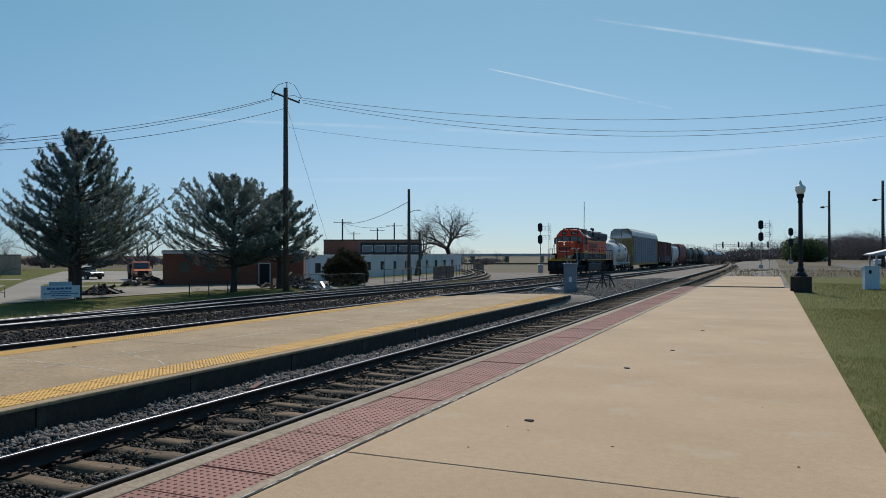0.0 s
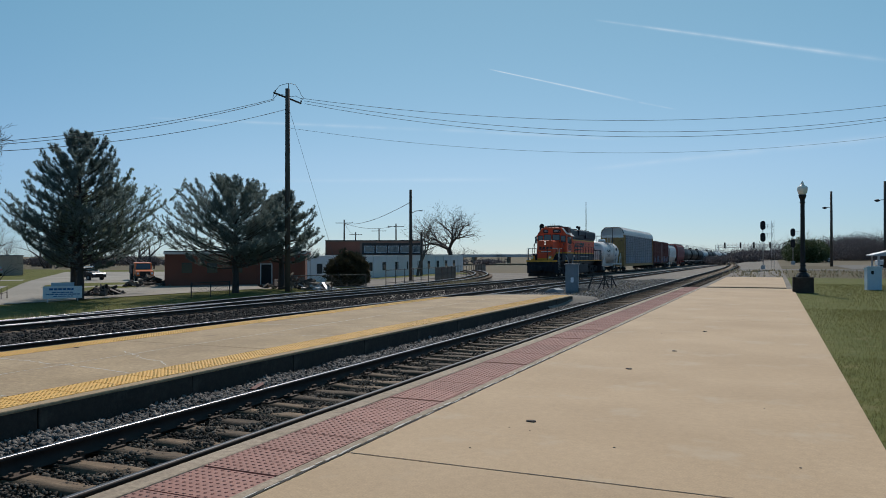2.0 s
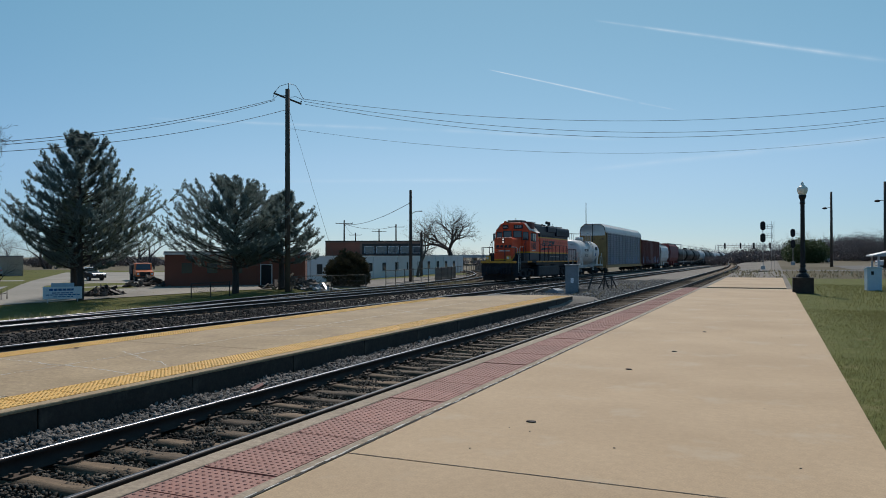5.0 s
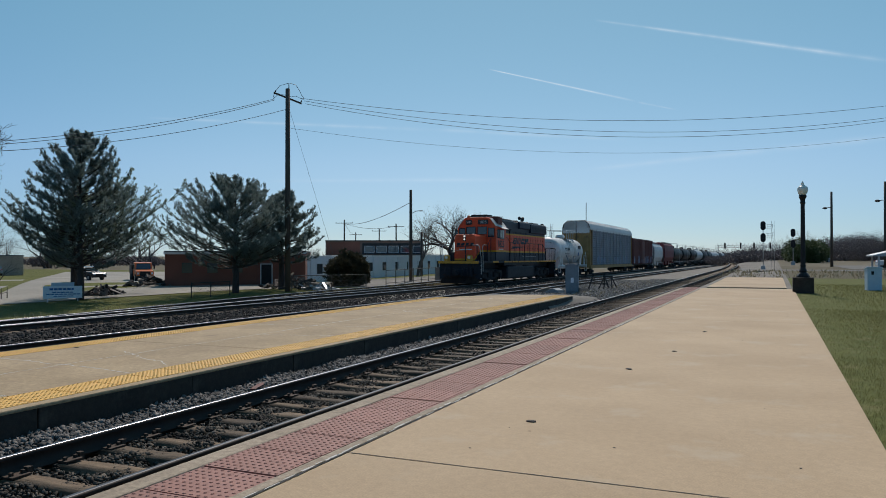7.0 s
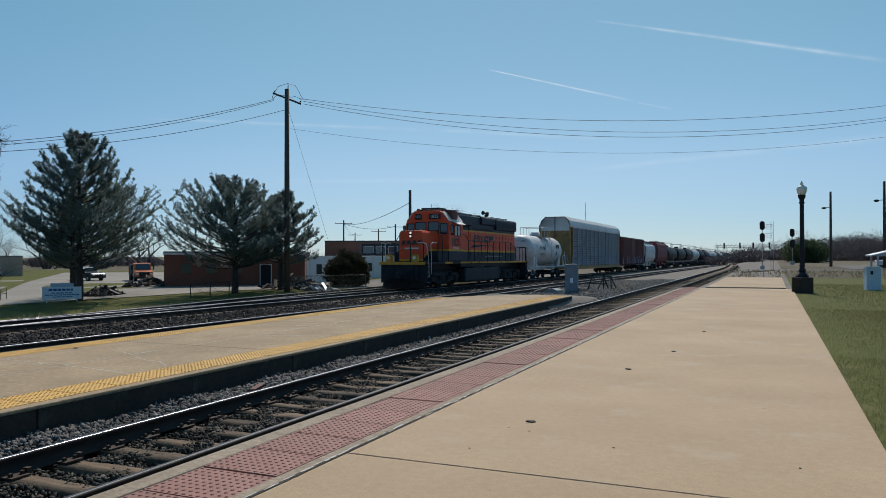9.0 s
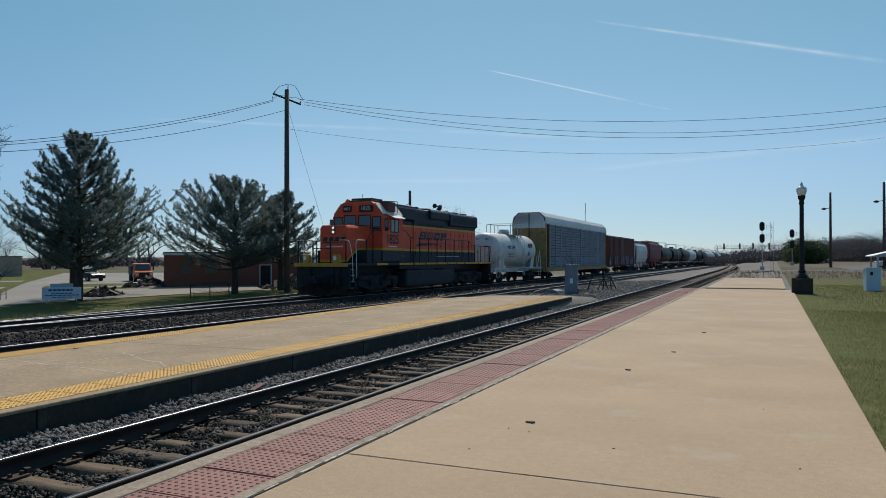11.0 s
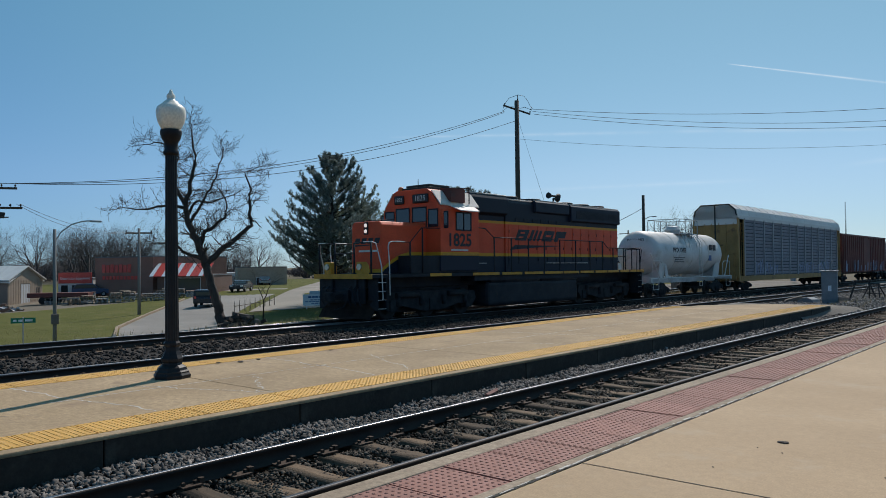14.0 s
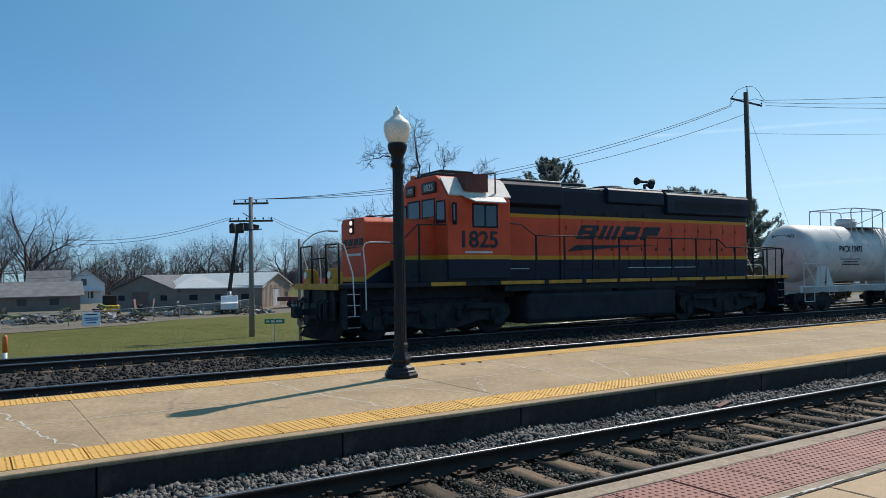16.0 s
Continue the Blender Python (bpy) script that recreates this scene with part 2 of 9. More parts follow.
BALLAST = surface("ballast_bed", (0.03, 0.026, 0.024), (0.075, 0.066, 0.058), 0.95, 0, 0.7, 14, 0.9, 0.05, c3=(0.10, 0.088, 0.075), spread=0.7, spec=0.15)
YARD = surface("yard_ballast", (0.13, 0.112, 0.092), (0.24, 0.21, 0.175), 0.95, 0, 0.25, 7, 0.9, 0.06, c3=(0.2, 0.17, 0.13), spread=0.7, stain=0.4, stain_scale=0.1)
GRASS = surface("lawn", (0.075, 0.092, 0.022), (0.155, 0.152, 0.052), 0.95, 0, 0.9, 12, 0.8, 0.04, c3=(0.19, 0.16, 0.075), spread=0.9, spec=0.1)
GRASSFAR = surface("field_grass", (0.088, 0.1, 0.024), (0.15, 0.145, 0.046), 0.95, 0, 0.35, 6, 0.9, 0.1, c3=(0.165, 0.145, 0.07), spread=0.8, spec=0.1, speck=0.4)
BROWNGROUND = surface("brown_ground", (0.085, 0.07, 0.045), (0.15, 0.125, 0.082), 0.95, 0, 0.2, 3, 0.6, 0.06, c3=(0.10, 0.10, 0.045), spread=0.9, spec=0.1)
DRYFIELD = surface("dry_field", (0.125, 0.105, 0.07), (0.185, 0.155, 0.11), 0.95, 0, 0.02, 0.6, 0.4, 0.1, c3=(0.12, 0.11, 0.06), spread=0.9, spec=0.1)
ASPHALT = surface("worn_asphalt", (0.22, 0.205, 0.185), (0.3, 0.28, 0.25), 0.9, 0, 0.2, 8, 0.3, 0.02, stain=0.3, stain_scale=0.15)
STREET = surface("dark_street", (0.10, 0.09, 0.078), (0.16, 0.145, 0.125), 0.9, 0, 0.2, 6, 0.3, 0.02, stain=0.4, stain_scale=0.12)
LOT = surface("gravel_lot", (0.25, 0.22, 0.18), (0.34, 0.305, 0.255), 0.95, 0, 0.15, 5, 0.4, 0.03, stain=0.3, stain_scale=0.08)
IRON = surface("black_iron", (0.01, 0.01, 0.012), (0.019, 0.019, 0.021), 0.5, 0.0, 4, 50, 0.15, spec=0.25)
GLOBE = surface("lamp_globe", (0.78, 0.74, 0.64), (0.84, 0.8, 0.7), 0.35, 0, 3, 30, 0.0)
POLEWOOD = surface("pole_wood", (0.06, 0.045, 0.036), (0.11, 0.085, 0.066), 0.9, 0, 1.2, 30, 0.4, 0.01, stretch=(4, 4, 0.25))
POLEGREY = surface("pole_grey", (0.17, 0.165, 0.16), (0.26, 0.25, 0.24), 0.9, 0, 1.2, 30, 0.4, 0.01, stretch=(4, 4, 0.25))
WIRE = surface("wire", (0.03, 0.034, 0.042), (0.05, 0.055, 0.065), 0.4)
STEELGREY = surface("galvanised", (0.32, 0.33, 0.34), (0.45, 0.46, 0.47), 0.5, 0.6, 4, 60, 0.1)
CABINET = surface("cabinet_grey", (0.17, 0.2, 0.225), (0.22, 0.25, 0.275), 0.6, 0.1, 3, 40, 0.1, stain=0.3, stain_scale=2)
LIGHTBOX = surface("utility_box", (0.42, 0.52, 0.6), (0.5, 0.6, 0.68), 0.55, 0.0, 3, 40, 0.1)
BARK = surface("bark", (0.035, 0.028, 0.025), (0.075, 0.06, 0.052), 0.95, 0, 3, 25, 0.6, 0.02, stretch=(3, 3, 0.6))
TWIG = surface("bare_twigs", (0.10, 0.078, 0.062), (0.16, 0.13, 0.105), 0.95, 0, 2, 20, 0.0)
TWIGFAR = leafy("far_woods", (0.06, 0.056, 0.062), (0.105, 0.097, 0.105), 0.2)
TWIGWEST = surface("near_woods", (0.06, 0.054, 0.055), (0.105, 0.095, 0.095), 0.95, 0, 0.05, 2, 0.0)
DIRT = surface("brown_dirt", (0.12, 0.098, 0.07), (0.19, 0.158, 0.115), 0.95, 0, 0.1, 3, 0.5, 0.05, c3=(0.12, 0.115, 0.05), spread=0.8)
NEEDLE = leafy("pine_needles", (0.09, 0.125, 0.12), (0.20, 0.25, 0.235), 0.45)
NEEDLE2 = leafy("pale_pine_needles", (0.10, 0.14, 0.10), (0.2, 0.245, 0.175), 0.5)
CEDAR = leafy("cedar_needles", (0.035, 0.035, 0.018), (0.07, 0.06, 0.032), 0.15)
GREENFAR = leafy("far_evergreen", (0.03, 0.05, 0.018), (0.06, 0.085, 0.03), 0.15)
BRICK = surface("brick_wall", (0.20, 0.075, 0.05), (0.27, 0.105, 0.07), 0.9, 0, 0.6, 16, 0.4, 0.01, stain=0.35, stain_scale=0.3)
WHITEWALL = surface("white_wall", (0.62, 0.63, 0.64), (0.72, 0.73, 0.73), 0.8, 0, 0.4, 12, 0.2, stain=0.3, stain_scale=0.4)
METALROOF = surface("white_metal_roof", (0.56, 0.56, 0.54), (0.68, 0.68, 0.66), 0.45, 0.2, 0.5, 10, 0.1, stretch=(1, 6, 1))
SHINGLE = surface("grey_shingle", (0.12, 0.12, 0.125), (0.2, 0.2, 0.205), 0.9, 0, 1, 14, 0.4, 0.02)
TANWALL = surface("tan_siding", (0.36, 0.28, 0.21), (0.43, 0.34, 0.26), 0.8, 0, 0.6, 12, 0.2)
GREYWALL = surface("grey_siding", (0.19, 0.155, 0.13), (0.25, 0.205, 0.175), 0.8, 0, 0.6, 12, 0.2)
STOREWALL = surface("store_brick", (0.27, 0.13, 0.095), (0.34, 0.17, 0.125), 0.85, 0, 0.6, 12, 0.2)
BROWNWALL = surface("brown_wall", (0.16, 0.095, 0.07), (0.21, 0.13, 0.1), 0.85, 0, 0.6, 12, 0.2)
REDSIGN = surface("red_sign", (0.62, 0.06, 0.045), (0.7, 0.085, 0.06), 0.5, 0, 2, 20, 0.05)
SIGNWHITE = surface("sign_white", (0.72, 0.74, 0.76), (0.82, 0.84, 0.86), 0.5, 0, 2, 20, 0.05)
SIGNBLUE = surface("sign_ink", (0.06, 0.12, 0.28), (0.08, 0.15, 0.33), 0.6)
GREENSIGN = surface("green_sign", (0.0, 0.17, 0.09), (0.01, 0.2, 0.11), 0.5)
GLASS = glassy("window_glass")
DARKIN = surface("dark_opening", (0.012, 0.012, 0.013), (0.025, 0.025, 0.026), 0.9)
WOODGREY = surface("grey_boards", (0.11, 0.09, 0.075), (0.19, 0.16, 0.135), 0.9, 0, 2, 25, 0.3)
DARKMETAL = surface("dark_machinery", (0.018, 0.018, 0.019), (0.045, 0.042, 0.04), 0.7, 0.2, 3, 30, 0.2)
ORANGEPAINT = surface("orange_paint", (0.6, 0.13, 0.03), (0.7, 0.17, 0.04), 0.4, 0, 2, 30, 0.05)
YELLOWPAINT = surface("yellow_paint", (0.6, 0.34, 0.03), (0.72, 0.43, 0.05), 0.5, 0, 2, 30, 0.05)


# ---- lie of the land ----
def ease(a, b, x):
    u = min(1.0, max(0.0, (x - a) / (b - a)))
    return u * u * (3 - 2 * u)


def land(x, y):
    if x > -4.0:
        return -0.08
    shift = 1.3 * (1 - ease(6.0, 36.0, y))
    yard = -0.45 + 0.07 * ease(7.3, 12.0, -x) - 0.0045 * max(0.0, min(y, 400.0)) * ease(6.5, 12.0, -x)
    low = -2.6 + 1.3 * ease(20, 62, y) - 0.9 * ease(60, 300, y)
    return yard + (low - yard) * ease(22.6 - shift, 28.0 - shift, -x)


def rail_z(y):
    return -0.2 - 0.0045 * y


# ---- ground, one sheet to the horizon ----
def build_ground():
    xs = sorted({-2600, -1500, -800, -450, -300, -220, -160, -130, -110, -95, -80, -70, -62, -55, -50, -45, -41, -37, -34, -31, -29.5, -28, -27, -26, -25, -24, -23.3, -22.6, -22.1, -21.7, -21.3, -20, -17, -14, -12.2, -11, -9.5, -8.2, -7.2, -6.5, -5.5, -4.45, 0.86, 3, 8, 15, 30, 60, 120, 250, 600, 1400, 2600})
    ys = sorted({-2600, -1200, -500, -250, -120, -70, -45, -30, -20, -12, -6, 0, 5, 10, 15, 20, 25, 28.5, 32, 36, 40, 45, 50, 55, 60, 66, 75, 85, 100, 120, 140, 160, 190, 220, 260, 300, 340, 400, 480, 600, 800, 1100, 1600, 2600, 4200})
    vs, fs, mi = [], [], []
    for y in ys:
        for x in xs:
            z = land(x, y) if not (-4.5 < x < 0.9) else -0.5 + 0.3 * (x > 0)
            if -4.5 < x < -4.0:
                z = -0.46
            if x == 0.86:
                z = -0.05
            vs.append((x, y, z))
    nx = len(xs)
    for j in range(len(ys) - 1):
        for i in range(nx - 1):
            fs.append((j * nx + i, j * nx + i + 1, (j + 1) * nx + i + 1, (j + 1) * nx + i))
            cx, cy = (xs[i] + xs[i + 1]) / 2, (ys[j] + ys[j + 1]) / 2
            if cx > 0.8:
                mi.append(0 if cy < 60 and cx < 60 else (6 if cy < 115 else 3))
            elif cx > -23.4 + 1.5 * (1 - ease(6.0, 36.0, cy)):
                mi.append(1 if cy < 30 else 2)
            elif cx > -45 and 58 < cy <= 110:
                mi.append(2)
            elif cx < -180 or cy > 110:
                mi.append(3)
            elif cx < -78 and cy < 42:
                mi.append(5)
            else:
                mi.append(4)
    me = bpy.data.meshes.new("ground")
    me.from_pydata(vs, [], fs)
    for m in (GRASS, BALLAST, YARD, DRYFIELD, GRASSFAR, DIRT, BROWNGROUND):
        me.materials.append(m)
    me.polygons.foreach_set("material_index", mi)
    me.update()
    tagged(new("ground", me), "flat ground with lawn, ballast and dry fields", "ground", kind="structure")


build_ground()


# ---- station platforms ----
def tactile(mat, wx, wy):
    """A paving panel with rows of raised domes, its corner at the origin."""
    bm = bmesh.new()
    box(bm, 0.003, wx - 0.003, 0.006, wy - 0.006, -0.05, 0.0, 0.0)
    nxx, nyy = int(wx / 0.062), int(wy / 0.062)
    for i in range(nxx):
        for j in range(nyy):
            cx, cy = (i + 0.5) * wx / nxx, (j + 0.5) * wy / nyy
            lo = [bm.verts.new((cx + 0.017 * math.cos(a * math.pi / 3), cy + 0.017 * math.sin(a * math.pi / 3), 0.0005)) for a in range(6)]
            hi = [bm.verts.new((cx + 0.010 * math.cos(a * math.pi / 3), cy + 0.010 * math.sin(a * math.pi / 3), 0.0065)) for a in range(6)]
            bm.faces.new(hi)
            for a in range(6):
                bm.faces.new((lo[a], lo[(a + 1) % 6], hi[(a + 1) % 6], hi[a]))
    return finish(bm, mat)


def jagged_strip(x, y0, y1, w, wob, z, mat, name, parent, step=0.35, seed=1):
    """A thin, uneven line of filler or sealant along y."""
    rg = random.Random(seed)
    vs, fs = [], []
    y, k = y0, 0
    while y <= y1:
        c = x + rg.uniform(-wob, wob)
        h = w * rg.uniform(0.35, 1.0)
        vs += [(c - h, y, z), (c + h, y, z)]
        if k:
            fs.append((2 * k - 2, 2 * k - 1, 2 * k + 1, 2 * k))
        k += 1
        y += step * rg.uniform(0.5, 1.2)
    return part(name, mesh_of(vs, fs, mat), mat, parent)


def flecks(x, y0, y1, wob, z, mat, name, parent, seed=1):
    """Broken flakes of old filler along a joint that runs along y."""
    rg = random.Random(seed)
    vs, fs = [], []
    y = y0
    while y < y1:
        L = rg.uniform(0.03, 0.2)
        c = x + rg.uniform(-wob, wob)
        w = rg.uniform(0.004, 0.016)
        i = len(vs)
        vs += [(c - w * rg.uniform(0.3, 1), y, z), (c + w * rg.uniform(0.3, 1), y + 0.01, z), (c + w, y + L * 0.5, z), (c + w * rg.uniform(0.2, 0.8), y + L, z), (c - w * 0.5, y + L * 0.95, z), (c - w, y + L * 0.5, z)]
        fs.append(tuple(range(i, i + 6)))
        y += L * rg.uniform(0.7, 1.6)
    return part(name, mesh_of(vs, fs, mat), mat, parent)


def cross_crack(y, x0, x1, w, mat, parent, seed=2, slope=0.0, wob=0.02):
    rg = random.Random(seed)
    vs, fs = [], []
    n = 40
    off = 0.0
    for k in range(n + 1):
        off = 0.8 * off + rg.uniform(-wob, wob)
        x = x0 + (x1 - x0) * k / n
        h = w * rg.uniform(0.5, 1.0)
        c = y + slope * (x - x0) + off
        vs += [(x, c - h, 0.0025), (x, c + h, 0.0025)]
        if k:
            fs.append((2 * k - 2, 2 * k, 2 * k + 1, 2 * k - 1))
    return part("crack", mesh_of(vs, fs, mat), mat, parent)


def build_right_platform():
    p = tagged(new("platform_near"), "tan concrete station platform with red tactile edge strip", "platform", kind="structure")
    cuts = [-14, -8.8, 5.4, 19.8, 34.2, 39.2]
    for a, b in zip(cuts[:-1], cuts[1:]):
        bm = bmesh.new()
        box(bm, -3.235, 0.85, a + 0.006, b - 0.006, -0.45, 0.0, 0.008)
        part("slab", bm, CONC, p)
    bm = bmesh.new()
    box(bm, -3.05, 0.56, 39.45, 57.0, -0.4, 0.045, 0.01)
    part("far_slab", bm, CONC, p, "paler far end of the platform")
    bm = bmesh.new()
    box(bm, -3.2, 0.8, -14, 39.3, -0.44, -0.012)
    box(bm, -3.1, 0.8, 39.2, 39.45, -0.44, -0.004)
    part("joint_bed", bm, JOINT, p)
    bm = bmesh.new()
    box(bm, -4.27, -4.075, -14, 39.25, -0.5, 0.0, 0.015)
    box(bm, -3.375, -3.275, -14, 39.25, -0.5, 0.0, 0.01)
    box(bm, -4.075, -3.375, -14, 39.25, -0.5, -0.03)
    part("edge_beam", bm, EDGE, p, "worn pale concrete edge")
    me = tactile(PINK, 0.69, 0.61)
    rg0 = random.Random(21)
    for k in range(78):
        o = part("tactile_panel", me, PINK, p)
        o.location = (-4.07 + rg0.uniform(-0.004, 0.004), -8.33 + 0.617 * k, -0.004 + rg0.uniform(-0.005, 0.004))
    jagged_strip(-3.243, -12, 39.2, 0.014, 0.008, 0.0045, JOINT, "open_joint", p, 0.07, 9)
    flecks(-3.262, -12, 39.2, 0.018, 0.0055, SEAL, "sealant", p, 3)
    rg = random.Random(4)
    for k in range(12):
        bm = bmesh.new()
        x, y = rg.uniform(-2.9, 0.6), rg.uniform(4.5, 26)
        w = rg.uniform(0.005, 0.014)
        lathe(bm, [(w, 0.002), (w * 0.9, 0.004), (w * 0.3, 0.006)], 7, (x, y, 0))
        part("dark_spot", bm, JOINT, p)
    cross_crack(5.4, -3.2, 0.8, 0.007, JOINT, p, 5, 0.0, 0.004)


def build_left_platform():
    p = tagged(new("platform_far"), "island platform of worn tan concrete with yellow tactile edges", "platform", kind="structure")
    xr, xl = -7.36, -12.05
    cuts = [-60, -30, -18, -13.2, -8.4, -3.6, 1.2, 6.0, 10.8, 15.6, 20.4, 25.2]
    for a, b in zip(cuts[:-1], cuts[1:]):
        bm = bmesh.new()
        box(bm, -11.44, -8.14, a + 0.008, b - 0.008, -0.5, 0.0, 0.01)
        part("slab", bm, CONC2, p)
    bm = bmesh.new()
    prism(bm, [(-8.14, 25.2), (-8.14, 29.6), (-8.9, 29.9), (-10.2, 29.0), (-11.44, 27.6), (-11.44, 25.2)], -0.5, 0.0, 'z')
    part("slab", bm, CONC2, p)
    bm = bmesh.new()
    box(bm, -11.4, -8.2, -60, 25.3, -0.5, -0.006)
    part("joint_bed", bm, CONC2, p)
    # edge beams with chipped outer arris
    rg = random.Random(7)
    bm = bmesh.new()
    for x0, x1 in ((-7.56, -7.39), (xl, -11.98)):
        box(bm, x0, x1, -60, 29.8 if x0 > -9 else 27.3, -0.045, 0.0, 0.015)
    part("edge_beam", bm, CONC2, p, "chipped concrete edge")
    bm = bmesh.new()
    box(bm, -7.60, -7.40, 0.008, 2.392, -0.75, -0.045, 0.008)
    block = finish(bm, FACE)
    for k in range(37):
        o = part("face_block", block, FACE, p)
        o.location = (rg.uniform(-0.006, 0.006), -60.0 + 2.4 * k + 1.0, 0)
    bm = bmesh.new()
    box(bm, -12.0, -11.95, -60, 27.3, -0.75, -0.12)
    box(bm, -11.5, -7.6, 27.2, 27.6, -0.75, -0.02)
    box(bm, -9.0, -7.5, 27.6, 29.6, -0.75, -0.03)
    part("platform_face", bm, FACE, p, "stained concrete wall of the platform edge, shade painted in")
    me = tactile(YELLOW, 0.58, 0.61)
    me2 = tactile(YELLOW, 0.53, 0.61)
    for k in range(78):
        y = -18.0 + 0.612 * k
        o = part("tactile_panel", me, YELLOW, p)
        o.location = (-8.14, y, 0.002)
        if y < 26.6:
            o = part("tactile_panel", me2, YELLOW, p)
            o.location = (-11.975, y, 0.002)
    bm = bmesh.new()
    box(bm, -8.14, -7.56, -60, 29.6, -0.5, -0.02)
    box(bm, -11.98, -11.44, -60, 27.3, -0.5, -0.02)
    part("panel_bed", bm, EDGE, p)
    for k, (y, s) in enumerate(((3.9, 0.15), (8.2, -0.1), (14.5, 0.2), (-1.5, 0.1))):
        cross_crack(y, -11.4, -8.2, 0.014, SEAL, p, 20 + k, s, 0.03)
    jagged_strip(-9.75, -30, 27, 0.014, 0.02, 0.003, SEAL, "sealant", p, 0.5, 31)
    for k, (y, s, x0, x1) in enumerate(((1.8, 0.9, -10.8, -9.0), (6.7, -0.7, -9.6, -8.3), (11.2, 1.2, -11.3, -9.2), (12.6, 0.4, -9.7, -8.2), (17.5, 1.4, -11.0, -8.6), (20.6, -0.8, -10.9, -9.0), (23.4, 0.9, -10.6, -8.3), (0.2, 0.25, -11.3, -8.2), (2.6, -0.3, -11.2, -9.4), (4.9, 0.5, -10.4, -8.2), (7.6, 0.3, -11.3, -9.6), (9.6, -0.5, -10.2, -8.3), (15.2, -0.4, -11.3, -9.0), (19.2, 0.3, -10.4, -8.2), (22.0, 0.2, -11.3, -8.6))):
        cross_crack(y, x0, x1, 0.013, SEAL if k % 2 else EDGE, p, 50 + k, s, 0.05)
    # broken stone apron past the platform's end
    vs, fs = [], []
    nx, ny = 22, 30
    for j in range(ny + 1):
        for i in range(nx + 1):
            x, y = -12.0 + 5.3 * i / nx, 26.2 + 13.0 * j / ny
            z = -0.03 - 0.44 * ease(29.6, 37.5, y) - 0.5 * ease(7.75, 6.9, -x) * ease(33.0, 27.0, y) - 0.34 * ease(7.4, 6.75, -x) - 0.5 * ease(11.2, 12.0, -x)
            z += 0.018 * math.sin(5.1 * x + 2.2 * y) * math.sin(3.7 * y)
            vs.append((x, y, min(z, -0.012)))
    for j in range(ny):
        for i in range(nx):
            a = j * (nx + 1) + i
            fs.append((a, a + 1, a + nx + 2, a + nx + 1))
    part("apron", mesh_of(vs, fs, YARD), YARD, p, "pale gravel apron past the platform end")


build_right_platform()
build_left_platform()


# ---- tracks ----
RAIL_PROFILE = [(-0.07, -0.171), (0.07, -0.171), (0.07, -0.158), (0.012, -0.14), (0.009, -0.045), (0.036, -0.034), (0.036, -0.010), (0.028, -0.001), (-0.028, -0.001), (-0.036, -0.010), (-0.036, -0.034), (-0.009, -0.045), (-0.012, -0.14), (-0.07, -0.158)]


def sweep(path, prof, mat, name, parent, label=""):
    """Outline (offset, height) swept along a path of x, y, z points, roughly along y."""
    vs, fs = [], []
    n = len(prof)
    for k, (x, y, z) in enumerate(path):
        a, b = path[max(0, k - 1)], path[min(len(path) - 1, k + 1)]
        d = Vector((b[0] - a[0], b[1] - a[1], 0)).normalized()
        for u, v in prof:
            vs.append((x + d.y * u, y - d.x * u, z + v))
        if k:
            fs += [((k - 1) * n + i, (k - 1) * n + (i + 1) % n, k * n + (i + 1) % n, k * n + i) for i in range(n)]
    return part(name, mesh_of(vs, fs, mat), mat, parent, label)


